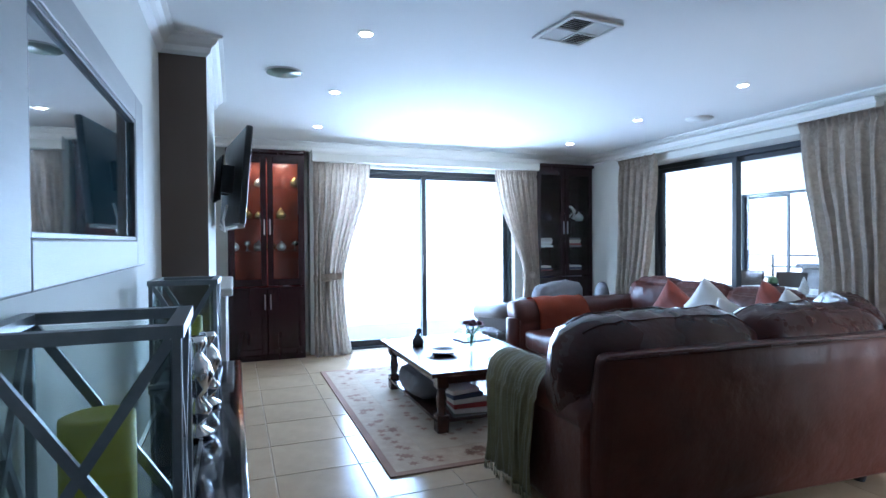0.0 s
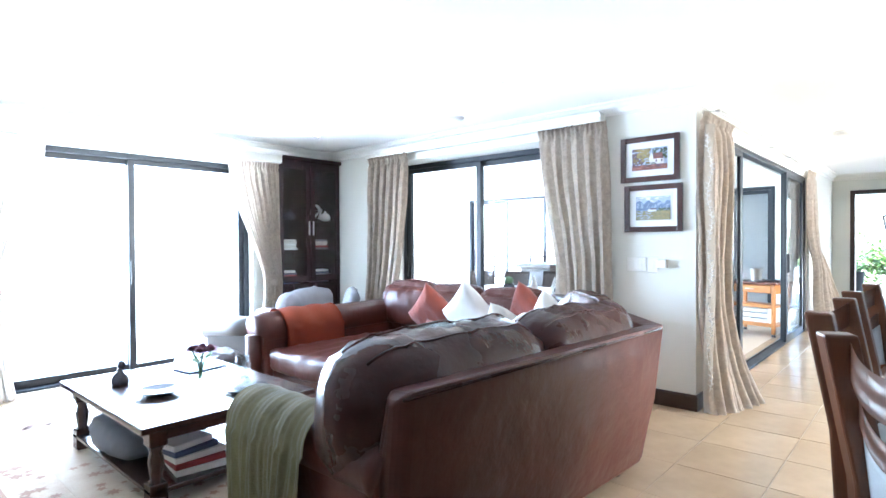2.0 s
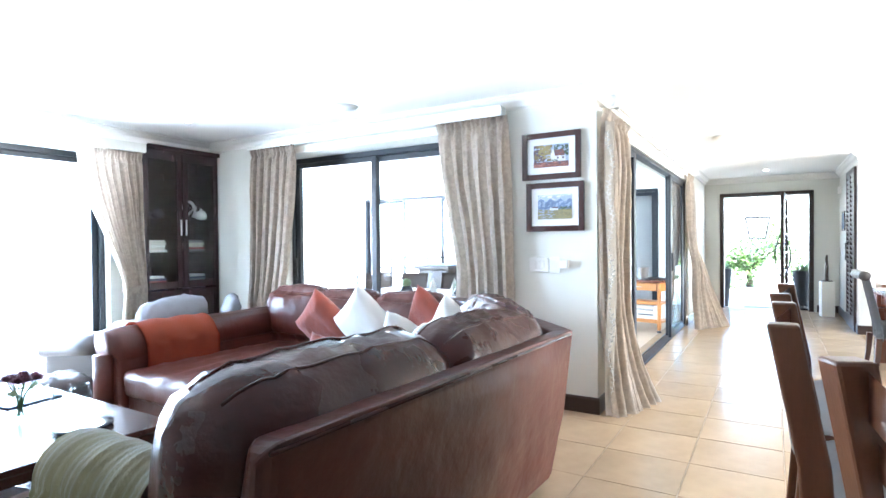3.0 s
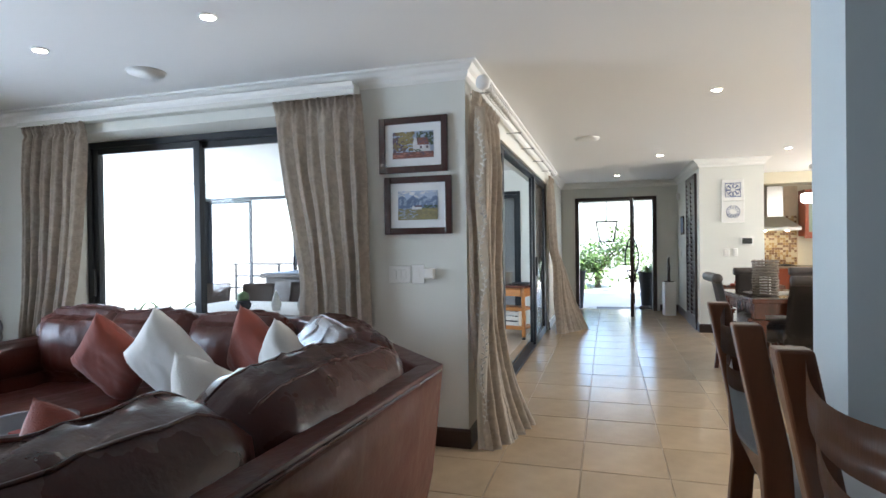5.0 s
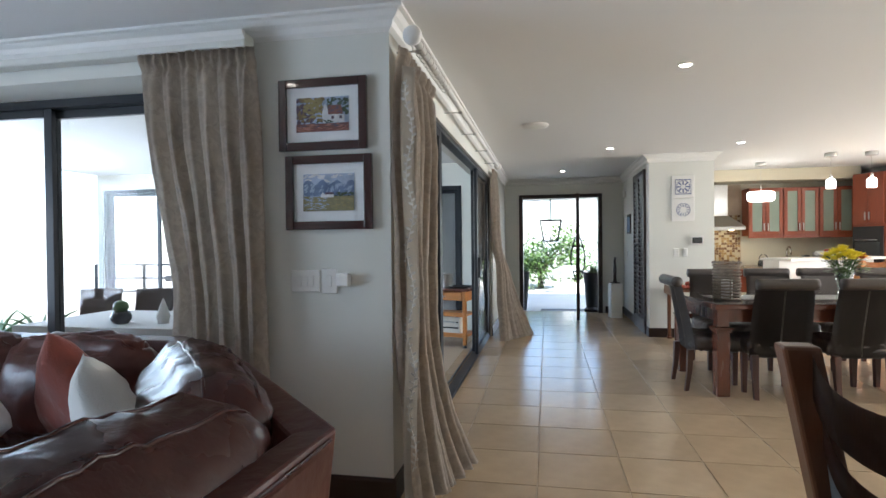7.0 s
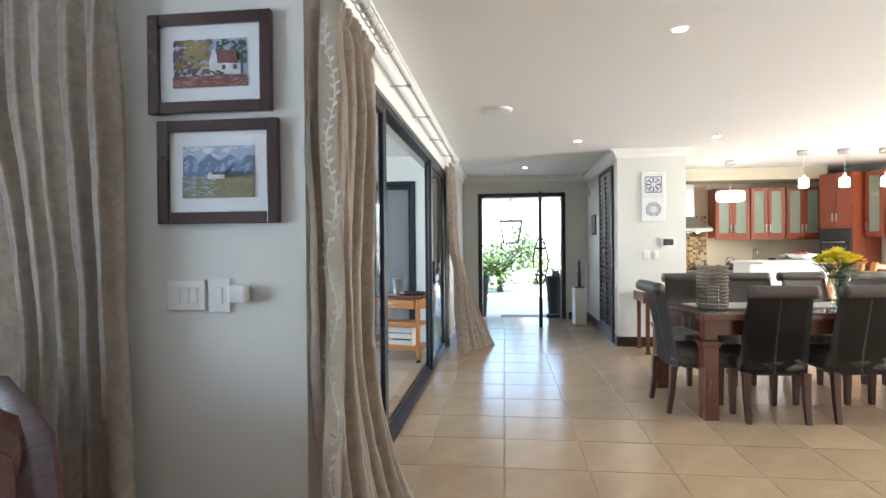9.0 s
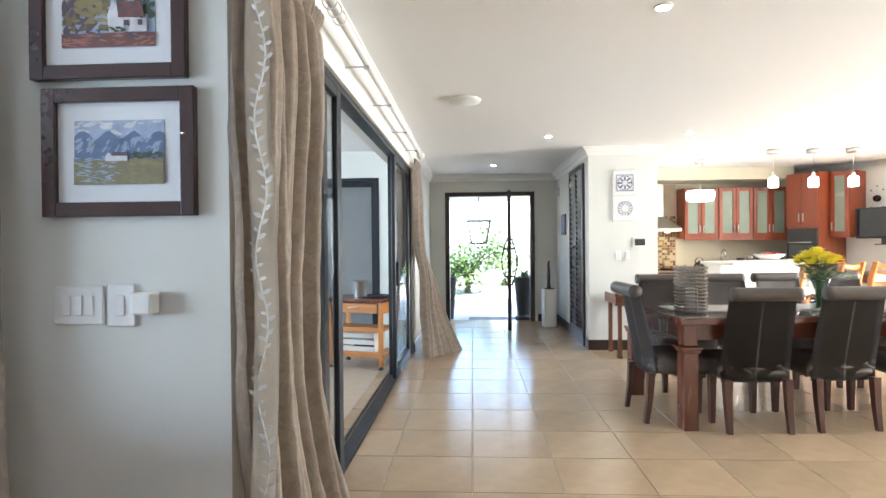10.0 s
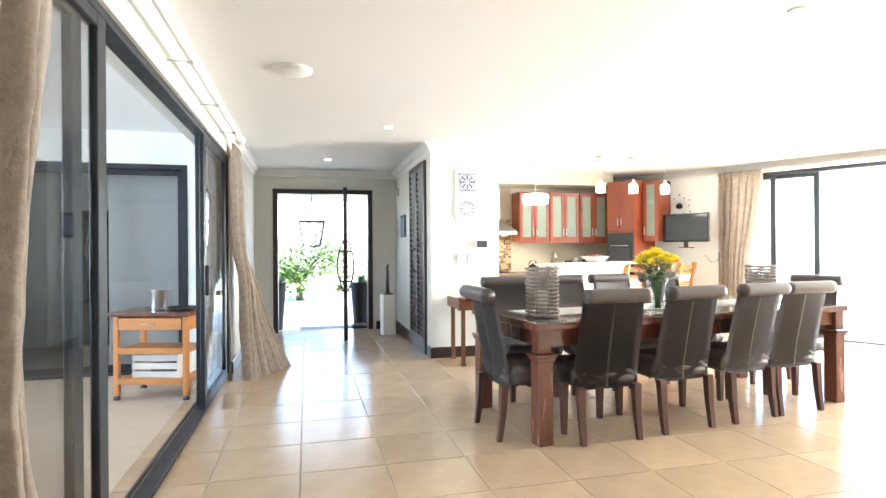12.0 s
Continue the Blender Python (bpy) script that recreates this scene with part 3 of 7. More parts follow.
# ---- curtains ----
def curtain(name, w_top, w_tie, w_bot, z_tie, height, folds, at, label, seed=0.0, amp=0.06, lean=0.0, out=0.0, swell=0.0, fan=0.0, flare=0.0, tied=True, group="curtains"):
    """A pleated curtain from its outer edge at x = 0; pinched to w_tie at z_tie by a tie-back when w_tie differs."""
    root = thing(name, label, "curtain", at, group)

    def width(z):
        if z > z_tie:
            t = (z - z_tie) / (height - z_tie)
            return w_tie + (w_top - w_tie) * (t * t * (3 - 2 * t)) ** 0.8
        t = (z_tie - z) / z_tie
        return w_tie + (w_bot - w_tie) * t ** 1.7

    def fn(u, v):
        z = height * (1 - v)
        below = height - z
        head = max(0.0, 1 - below / 0.16)
        w = width(z)
        grow = min(1, 0.35 + below / 0.7)
        a = amp * grow * (0.8 + 0.6 * noise.noise(Vector((u * 5 + seed, v * 1.3, 1))))
        warp = 0.10 * noise.noise(Vector((u * 3.1 + seed, 0.3 * v, 7))) * min(1, 0.3 + 1.6 * v)
        ph = 2 * math.pi * folds * (u + warp + 0.010 * noise.noise(Vector((u * 4, v * 2.2 + seed, 3))))
        round_ = 1 - 2 * abs(math.sin(ph / 2)) ** 0.9
        s = 0.9 * round_ + 0.22 * math.sin(2 * ph + 1.1 + 2 * noise.noise(Vector((u * 4, seed, v)))) + 0.55 * noise.noise(Vector((u * 5.5 + 2 * seed, v * 0.6, 5))) * min(1, 2 * v)
        gather = 0.020 * math.sin(2 * math.pi * folds * 2.3 * u + 3 * noise.noise(Vector((u * 9, seed, 2))))
        pinch = -0.016 * math.exp(-((below - 0.085) / 0.022) ** 2)
        pleat = a * s * (1 - 0.75 * head) + gather * head - pinch
        tiedip = -0.04 * math.exp(-((z - z_tie) / 0.35) ** 2) if tied else 0
        shift = lean * (1 - z / height) + out * max(0, (z_tie - z) / z_tie) ** 2.2
        crumple = 0.006 * noise.noise(Vector((u * 14, v * 26, seed))) * min(1, 3 * v)
        return (u * w - flare * (1 - z / height) * (1 - u) + 0.012 * noise.noise(Vector((u * 9, v * 7, seed))), -0.05 + pleat + crumple + tiedip - shift * (0.3 + u) - swell * (1 - fan * u) * max(0, (z_tie - z) / z_tie + 0.25) ** 1.2, z + 0.006 * head * math.sin(2 * math.pi * folds * 2.3 * u))

    part("cloth", sheet(fn, folds * 16, 60, 0.004), CURT, root)
    if tied:
        part("tie_back", sheet(lambda u, v: (-0.01 + u * (w_tie + 0.02), -0.05 - 0.075 * math.sin(math.pi * u) - 0.01, z_tie - 0.045 + 0.09 * v + 0.03 * u), 12, 2, 0.006), CURT, root)
    return root


def pelmet(name, length, at, label, height=0.14):
    root = thing(name, label, "pelmet", at)
    part("board", box(0, -0.10, 0, length, 0, height, 0.012, 2), WALL, root)
    part("moulding", sweep([(0, -0.10, height), (length, -0.10, height)], [(0, 0), (0.03, 0), (0.02, -0.025), (0, -0.045)]), CORNICE, root)
    return root


pelmet("curtain_pelmet", 3.12, pose(1.245, 7.13, 2.36), "cream wooden pelmet over the garden doors")
pelmet("curtain_pelmet", 3.22, pose(5.298, 6.47, 2.445, 0, 0, -90), "cream wooden pelmet over the patio window", 0.085)
curtain("curtain", 0.70, 0.36, 0.46, 0.95, 2.36, 9, pose(1.27, 7.16, 0.0), "cream damask curtain tied back beside the garden doors", 1.0)
curtain("curtain", 0.64, 0.24, 0.36, 0.90, 2.36, 8, pose(4.33, 7.1, 0.0) @ Matrix.Diagonal((-1, 1, 1, 1)), "cream damask curtain tied back beside the dark cabinet", 2.0)
curtain("curtain", 0.72, 0.52, 0.60, 0.62, 2.445, 6, pose(5.25, 6.42, 0.0, 0, 0, -90), "cream damask curtain tied back at the patio window", 3.0)
curtain("curtain", 0.70, 0.50, 0.56, 1.05, 2.445, 6, pose(5.25, 3.20, 0.0, 0, 0, -90) @ Matrix.Diagonal((-1, 1, 1, 1)), "cream damask curtain gathered beside the framed pictures", 4.0, flare=0.08, tied=False)
THREAD = mat("silver_thread", (0.68, 0.67, 0.64), 0.4, vary=0.1, scale=30)
hc = curtain("curtain", 0.84, 0.54, 0.66, 1.0, 2.42, 6, pose(5.29, 2.46, 0.0), "cream damask curtain with patterned lining edge at the patio doors", 5.0, amp=0.08, lean=0.03, out=0.16, swell=0.03, tied=False)
part("lining_edge", sheet(lambda u, v: (-0.012 + 0.05 * u - 0.01 * v, -0.055 - 0.06 * u + 0.012 * math.sin(9 * v), 2.30 * (1 - v) + 0.01), 4, 30, 0.004), LINING, hc, "silvery lining with woven scrolls")
part("lining_scroll", tube([(-0.008, -0.088 - 0.018 * math.sin(0.30 * k), 0.18 + 0.020 * k) for k in range(104)], 0.0026, 5), THREAD, hc)
random.seed(31)
for k in range(96):
    z, sg = 0.20 + 0.0212 * k, (1 if k % 2 else -1)
    y0 = -0.088 - 0.018 * math.sin(0.30 * (z - 0.18) / 0.020)
    ln, el = random.uniform(0.022, 0.036), random.uniform(0.3, 0.9)
    lf_ = bmesh.new()
    pts = [(0.0, 0.0), (0.35, 0.22), (0.7, 0.20), (1.0, 0.0), (0.7, -0.16), (0.35, -0.2)]
    hull(lf_, [(-0.0105, y0 + sg * ln * (p * math.cos(el) - q * math.sin(el)), z + ln * (p * math.sin(el) + q * math.cos(el))) for p, q in pts] + [(-0.0085, y0 + sg * ln * (p * math.cos(el) - q * math.sin(el)), z + ln * (p * math.sin(el) + q * math.cos(el))) for p, q in pts], [(0, 1, 2, 3, 4, 5), (11, 10, 9, 8, 7, 6)] + [(j, (j + 1) % 6, (j + 1) % 6 + 6, j + 6) for j in range(6)])
    part("woven_leaf", lf_, THREAD, hc)
curtain("curtain", 0.56, 0.30, 0.66, 1.0, 2.42, 6, pose(10.80, 2.46, 0.0) @ Matrix.Diagonal((-1, 1, 1, 1)), "cream damask curtain tied back at the end of the patio doors", 6.0, amp=0.08, swell=0.40, fan=0.8)
curtain("curtain", 0.60, 0.42, 0.38, 0.9, 2.50, 6, KIT @ pose(-1.67, -0.355, 0.0) @ Matrix.Diagonal((-1, -1, 1, 1)), "cream curtain beside the dining room doors", 7.0, tied=False)

rail = thing("curtain_pole", "white curtain pole with round finials above the patio doors", "curtain pole")
part("pole", tube([(5.32, 2.35, 2.465), (10.30, 2.35, 2.465)], 0.022, 12), WHITEP, rail)
for x in (5.29, 10.34):
    part("finial", moved(lathe([(0.012, -0.03), (0.045, -0.025), (0.052, 0.0), (0.045, 0.025), (0.012, 0.03)], 18), pose(x, 2.35, 2.465, 0, 90, 0)), WHITEP, rail)
for x in (5.45, 6.9, 7.8, 8.8, 9.8):
    part("bracket", boxes((x - 0.005, 2.35, 2.433, x + 0.005, 2.48, 2.442), (x - 0.008, 2.335, 2.425, x + 0.008, 2.365, 2.443)), STEEL, rail)
for k in range(10):
    x = 5.42 + 0.09 * k
    part("curtain_ring", tube([(x, 2.35 + 0.034 * math.cos(a * math.pi / 6), 2.455 + 0.036 * math.sin(a * math.pi / 6)) for a in range(12)], 0.0035, 5, closed=True), WHITEP, rail)

# ---- pictures on walls ----
def picture(name, w, h, at, label, paint, rim=0.045, mat_w=0.055, group=""):
    """A framed picture in the plane y = 0, facing -y."""
    root = thing(name, label, "picture", at, group)
    part("frame", boxes((-w / 2, -0.028, -h / 2, -w / 2 + rim, 0, h / 2), (w / 2 - rim, -0.028, -h / 2, w / 2, 0, h / 2), (-w / 2 + rim, -0.028, h / 2 - rim, w / 2 - rim, 0, h / 2), (-w / 2 + rim, -0.028, -h / 2, w / 2 - rim, 0, -h / 2 + rim), bevel=0.003), FRAMEW, root)
    if mat_w:
        part("mat_board", box(-w / 2 + rim, -0.012, -h / 2 + rim, w / 2 - rim, -0.004, h / 2 - rim), MATBOARD, root)
    paint(root, w - 2 * rim - 2 * mat_w, h - 2 * rim - 2 * mat_w)
    return root


def paint_mat(name, rows):
    return mat(name, rows, 0.6, vary=0.3, scale=18, fine=60, bump=0)


P_SKY = paint_mat("print_sky", (0.42, 0.50, 0.66))
P_HILL = paint_mat("print_blue_hills", (0.16, 0.22, 0.36))
P_FIELD = paint_mat("print_field", (0.26, 0.23, 0.12))
P_TREE = paint_mat("print_autumn_tree", (0.24, 0.17, 0.08))
P_ROAD = paint_mat("print_red_earth", (0.22, 0.09, 0.07))
P_WHITE = paint_mat("print_whitewash", (0.72, 0.72, 0.74))


def flat(pts, y):
    bm = bmesh.new()
    a = [bm.verts.new((x, y, z)) for x, z in pts]
    b = [bm.verts.new((x, y + 0.0012, z)) for x, z in pts]
    n = len(pts)
    bm.faces.new(a)
    bm.faces.new(b[::-1])
    for k in range(n):
        bm.faces.new((a[k], b[k], b[(k + 1) % n], a[(k + 1) % n]))
    bmesh.ops.recalc_face_normals(bm, faces=bm.faces)
    return bm


P_OCHRE = paint_mat("print_ochre", (0.33, 0.27, 0.12))
P_PLUM = paint_mat("print_plum_shade", (0.13, 0.09, 0.12))
P_GREEN = paint_mat("print_dark_leaves", (0.07, 0.10, 0.06))
P_PINK = paint_mat("print_rose_earth", (0.44, 0.20, 0.16))
P_MIST = paint_mat("print_mist", (0.36, 0.44, 0.60))


def strokes(art, colour, n, x0, x1, z0, z1, size, y, flatness=0.6, slope=0.0):
    """Dabs of one paint colour, scattered over a field of the print."""
    bm = bmesh.new()
    for k in range(n):
        x, z = random.uniform(x0, x1), random.uniform(z0, z1)
        r, e = size * random.uniform(0.5, 1.2), random.uniform(0.4, 1.0) * flatness
        t = slope + random.uniform(-0.4, 0.4)
        ring = []
        for j in range(7):
            q = 2 * math.pi * j / 7 + random.uniform(-0.3, 0.3)
            dx, dz = r * math.cos(q), r * e * math.sin(q)
            ring.append(bm.verts.new((min(x1 + 0.004, max(x0 - 0.004, x + dx * math.cos(t) - dz * math.sin(t))), y - 0.00002 * k, min(z1 + 0.004, max(z0 - 0.004, z + dx * math.sin(t) + dz * math.cos(t))))))
        bm.faces.new(ring[::-1])
    tagged(part("brushwork", bm, colour, art), kind="stuff")


def mountains(root, w, h):
    art = part("print", box(-w / 2, -0.0135, -h / 2, w / 2, -0.0122, h / 2), P_SKY, root)
    random.seed(5)
    hw, hh = w / 2 - 0.004, h / 2 - 0.004
    strokes(art, P_WHITE, 16, -hw, hw, h * 0.25, hh, 0.022, -0.0140, 0.4)
    ridge = [(-w / 2, -0.02)] + [(-w / 2 + w * k / 18, h * (0.16 + 0.20 * abs(math.sin(k * 0.62 + 0.5)) * (0.75 + 0.25 * random.random()))) for k in range(19)] + [(w / 2, -0.02)]
    part("mountain_range", flat(ridge, -0.0152), P_HILL, art)
    strokes(art, P_MIST, 40, -hw, hw, -h * 0.02, h * 0.22, 0.016, -0.0160, 0.5, 0.9)
    strokes(art, P_HILL, 26, -hw * 0.2, hw, h * 0.02, h * 0.24, 0.012, -0.0172, 0.4, 1.0)
    part("field", box(-w / 2, -0.0185, -h / 2, w / 2, -0.0180, -h * 0.10), P_FIELD, art)
    strokes(art, P_MIST, 70, -hw, 0.0, -hh, -h * 0.07, 0.013, -0.0188, 0.22)
    strokes(art, P_GREEN, 26, 0.04, hw, -h * 0.12, -h * 0.02, 0.010, -0.0202, 0.7)
    strokes(art, P_OCHRE, 30, 0.0, hw, -hh, -h * 0.16, 0.018, -0.0198, 0.25, -0.2)
    part("farmhouse", flat([(-0.04, -h * 0.14), (0.03, -h * 0.14), (0.03, -h * 0.06), (-0.02, -h * 0.06), (-0.03, 0.0), (-0.04, -h * 0.06)], -0.0225), P_WHITE, art)
    part("roof", flat([(-0.018, -h * 0.06), (0.034, -h * 0.06), (0.028, -0.001), (-0.016, -0.001)], -0.0242), P_PLUM, art)


def village(root, w, h):
    art = part("print", box(-w / 2, -0.0135, -h / 2, w / 2, -0.0122, h / 2), P_SKY, root)
    random.seed(9)
    hw, hh = w / 2 - 0.004, h / 2 - 0.004
    strokes(art, P_TREE, 46, -hw, 0.01, -h * 0.2, hh, 0.020, -0.0140, 0.8)
    strokes(art, P_PLUM, 34, -hw, -0.05, -h * 0.25, hh, 0.014, -0.0150, 0.8, 1.2)
    strokes(art, P_OCHRE, 60, -hw * 0.75, 0.0, -h * 0.08, hh * 0.95, 0.014, -0.0158, 0.8)
    strokes(art, P_GREEN, 60, 0.03, hw, -h * 0.02, hh, 0.014, -0.0150, 0.7)
    strokes(art, P_MIST, 26, 0.0, hw, h * 0.15, hh, 0.009, -0.0164, 0.5, 0.6)
    part("road", box(-w / 2, -0.0176, -h / 2, w / 2, -0.0172, -h * 0.27), P_ROAD, art)
    strokes(art, P_PINK, 40, -hw, hw, -hh, -h * 0.28, 0.022, -0.0180, 0.2)
    strokes(art, P_PLUM, 18, -hw, hw, -h * 0.40, -h * 0.26, 0.018, -0.0190, 0.2)
    part("house", flat([(0.005, -h * 0.26), (w * 0.42, -h * 0.26), (w * 0.42, -h * 0.05), (0.035, 0.0), (0.030, h * 0.20), (0.015, h * 0.28), (0.0, h * 0.02)], -0.0205), P_WHITE, art)
    part("roof", flat([(0.036, -0.004), (w * 0.40, -h * 0.02), (w * 0.36, h * 0.24), (0.034, h * 0.24)], -0.0222), P_ROAD, art)
    strokes(art, P_PLUM, 14, 0.04, w * 0.36, h * 0.02, h * 0.22, 0.012, -0.0236, 0.4, 0.5)
    for x in (0.055, 0.10):
        part("window_opening", flat([(x, -h * 0.16), (x + 0.014, -h * 0.16), (x + 0.014, -h * 0.07), (x, -h * 0.07)], -0.0244), P_PLUM, art)
    strokes(art, P_GREEN, 12, -0.03, 0.06, -h * 0.27, -h * 0.20, 0.010, -0.0250, 0.5)


picture("framed_picture", 0.50, 0.385, pose(5.297, 2.85, 2.08, 0, 0, -90), "dark-framed print of a whitewashed house among autumn trees", village, group="pictures on the pier")
picture("framed_picture", 0.49, 0.40, pose(5.297, 2.82, 1.66, 0, 0, -90), "dark-framed print of blue mountains above a farm", mountains, group="pictures on the pier")


def large_picture(at):
    """A wide picture behind reflecting glass in a broad washed-wood frame, facing -y."""
    w, h, side, rail = 1.59, 0.69, 0.18, 0.105
    root = thing("large_picture", "large picture behind reflecting glass in a broad pale washed-wood frame", "picture", at)
    part("frame", boxes((-w / 2, -0.035, -h / 2, -w / 2 + side, 0, h / 2), (w / 2 - side, -0.035, -h / 2, w / 2, 0, h / 2), (-w / 2 + side, -0.035, h / 2 - rail, w / 2 - side, 0, h / 2), (-w / 2 + side, -0.035, -h / 2, w / 2 - side, 0, -h / 2 + rail), bevel=0.006), WASHED, root)
    x, z = w / 2 - side, h / 2 - rail
    part("inner_lip", boxes((-x, -0.031, -z, -x + 0.014, -0.002, z), (x - 0.014, -0.031, -z, x, -0.002, z), (-x + 0.014, -0.031, z - 0.014, x - 0.014, -0.002, z), (-x + 0.014, -0.031, -z, x - 0.014, -0.002, -z + 0.014), bevel=0.002, seg=1), SILVERF, root, "dark inner lip")
    part("glazing", box(-x + 0.014, -0.016, -z + 0.014, x - 0.014, -0.012, z - 0.014), MIRROR, root, "dark reflecting picture glass")


large_picture(pose(-0.028, 2.245, 1.645, 0, 0, 90))


def motif_tile(name, z, kind):
    root = thing(name, "white framed tile with a blue " + ("star" if kind else "ring") + " motif on the cream wall", "picture", pose(10.768, -0.23, z, 0, 0, -90), "framed tiles")
    part("frame", box(-0.15, -0.02, -0.16, 0.15, 0, 0.16, 0.004, 1), WHITEP, root)
    n = 8 if kind else 12
    for k in range(n):
        a = 2 * math.pi * k / n
        part("petal", moved(boxes((-0.008, -0.0235, 0.03, 0.008, -0.0205, 0.085), bevel=0.003, seg=1) if kind else boxes((-0.005, -0.0235, 0.045, 0.005, -0.0205, 0.08), bevel=0.002, seg=1), Matrix.Rotation(a, 4, "Y")), BLUEF, root)
    part("ring", tube([(0.09 * math.cos(2 * math.pi * k / 24), -0.022, 0.09 * math.sin(2 * math.pi * k / 24)) for k in range(24)], 0.004, 5, closed=True), BLUEF, root)
    if kind:
        part("border", boxes((-0.10, -0.0235, 0.096, 0.10, -0.0205, 0.106), (-0.10, -0.0235, -0.106, 0.10, -0.0205, -0.096), (-0.106, -0.0235, -0.106, -0.10, -0.0205, 0.106), (0.10, -0.0235, -0.106, 0.106, -0.0205, 0.106)), BLUEF, root)


motif_tile("framed_tile", 2.14, 1)
motif_tile("framed_tile", 1.815, 0)
keypad = thing("alarm_keypad", "white wall keypad with a dark screen", "keypad", pose(10.768, -0.415, 1.38, 0, 0, -90))
part("case", box(-0.085, -0.02, -0.062, 0.085, 0, 0.062, 0.006), WHITEP, keypad)
part("screen", box(-0.065, -0.0225, -0.042, 0.065, -0.0202, 0.042), BLACKG, keypad)


def switches(at, label, gangs, w=0.11, h=0.11):
    root = thing("light_switch", label, "switch", at, "wall switches")
    part("plate", box(-w / 2, -0.009, -h / 2, w / 2, 0, h / 2, 0.004, 1), WHITEP, root)
    for k in range(gangs):
        x = (k - (gangs - 1) / 2) * 0.036
        part("rocker", box(x - 0.014, -0.014, -0.032, x + 0.014, -0.0092, 0.032, 0.002, 1), WHITEP, root)


switches(pose(5.298, 2.965, 1.182, 0, 0, -90), "white three-gang light switch on the pale wall", 3, 0.165, 0.122)
switches(pose(5.298, 2.826, 1.182, 0, 0, -90), "white dimmer plate on the pale wall", 1, 0.092, 0.135)
sens = thing("wall_socket_adapter", "white plug-in adapter on the pale wall", "adapter", pose(5.298, 2.738, 1.19, 0, 0, -90))
part("body", box(-0.035, -0.05, -0.035, 0.035, 0, 0.035, 0.008), WHITEP, sens)
switches(pose(10.768, -0.14, 1.21, 0, 0, -90), "white light switch beside the kitchen", 2, 0.075, 0.12)
switches(pose(10.768, -0.26, 1.21, 0, 0, -90), "white light switch beside the kitchen", 1, 0.06, 0.12)
switches(pose(12.9, 0.227, 1.15, 0, 0, 180), "white light switch in the hall", 1, 0.075, 0.12)
hp = thing("framed_picture", "small dark framed picture in the hall", "picture", pose(12.65, 0.226, 1.68, 0, 0, 180))
part("frame", box(-0.2, -0.02, -0.17, 0.2, 0, 0.17, 0.006), FRAMEW, hp)
part("print", box(-0.16, -0.0225, -0.13, 0.16, -0.0203, 0.13), P_HILL, hp)
pir = thing("motion_sensor", "small white alarm sensor high on the hall wall", "sensor", pose(13.1, 0.226, 2.25, 0, 0, 180))
part("body", box(-0.035, -0.05, -0.06, 0.035, 0, 0.06, 0.012), WHITEP, pir)

# ---- ceiling fittings ----
def downlight(x, y, lit=True):
    root = thing("downlight", "recessed round ceiling downlight, lit", "downlight", pose(x, y, CEIL), "ceiling downlights")
    part("trim_ring", tube([(0.042 * math.cos(2 * math.pi * k / 20), 0.042 * math.sin(2 * math.pi * k / 20), -0.004) for k in range(20)], 0.007, 6, closed=True), WHITEP, root)
    part("bulb", moved(lathe([(0.036, 0), (0.036, 0.004), (0.02, 0.007)], 16), pose(0, 0, -0.010)), SPOT, root)


for x, y in ((1.10, 3.53), (1.145, 4.84), (1.205, 6.23), (4.21, 4.87), (4.335, 6.257), (4.13, 3.576), (6.58, 0.71), (10.01, 0.842), (12.216, 1.386), (9.978, -0.742), (6.73, -0.92)):
    downlight(x, y)
for x, y in ((0.714, 4.446), (4.762, 4.618)):
    sp = thing("ceiling_speaker", "round flush ceiling loudspeaker with a pale grille", "speaker", pose(x, y, CEIL), "ceiling speakers")
    part("rim", tube([(0.125 * math.cos(2 * math.pi * k / 28), 0.125 * math.sin(2 * math.pi * k / 28), -0.003) for k in range(28)], 0.007, 6, closed=True), WHITEP, sp)
    part("grille", moved(lathe([(0.12, 0), (0.12, 0.004), (0.06, 0.006)], 28), pose(0, 0, -0.011)), FROST if x < 1 else WHITEP, sp)
sm = thing("smoke_detector", "round white ceiling speaker grille over the hall", "speaker", pose(8.341, 1.781, CEIL), "ceiling speakers")
part("body", moved(lathe([(0.10, -0.028), (0.135, -0.02), (0.14, -0.006), (0.14, 0)], 28), pose(0, 0, 0)), WHITEP, sm)
vent = thing("ceiling_vent", "square white four-way air-conditioning vent", "air vent", pose(2.24, 3.08, CEIL, 0, 0, 5))
part("frame", boxes((-0.18, -0.19, -0.014, -0.15, 0.19, 0.0), (0.15, -0.19, -0.014, 0.18, 0.19, 0.0), (-0.15, 0.16, -0.014, 0.15, 0.19, 0.0), (-0.15, -0.19, -0.014, 0.15, -0.16, 0.0), bevel=0.003, seg=1), WHITEP, vent)
part("backing", box(-0.15, -0.16, -0.003, 0.15, 0.16, -0.0005), BLACKM, vent)
part("divider", boxes((-0.006, -0.16, -0.013, 0.006, 0.16, -0.003), (-0.15, -0.006, -0.0131, 0.15, 0.006, -0.003)), WHITEP, vent)
for qx, qy, along in ((-1, -1, 0), (1, -1, 1), (-1, 1, 1), (1, 1, 0)):
    for k in range(6):
        o = 0.022 + 0.022 * k
        s = Matrix.Translation((qx * (0.078 if along == 0 else o), qy * (0.083 if along == 1 else o), -0.009)) @ Matrix.Rotation(radians(35), 4, "X" if along == 0 else "Y")
        part("slat", moved(box(-0.068, -0.007, -0.001, 0.068, 0.007, 0.001) if along == 0 else box(-0.007, -0.073, -0.001, 0.007, 0.073, 0.001), s), WHITEP, vent)

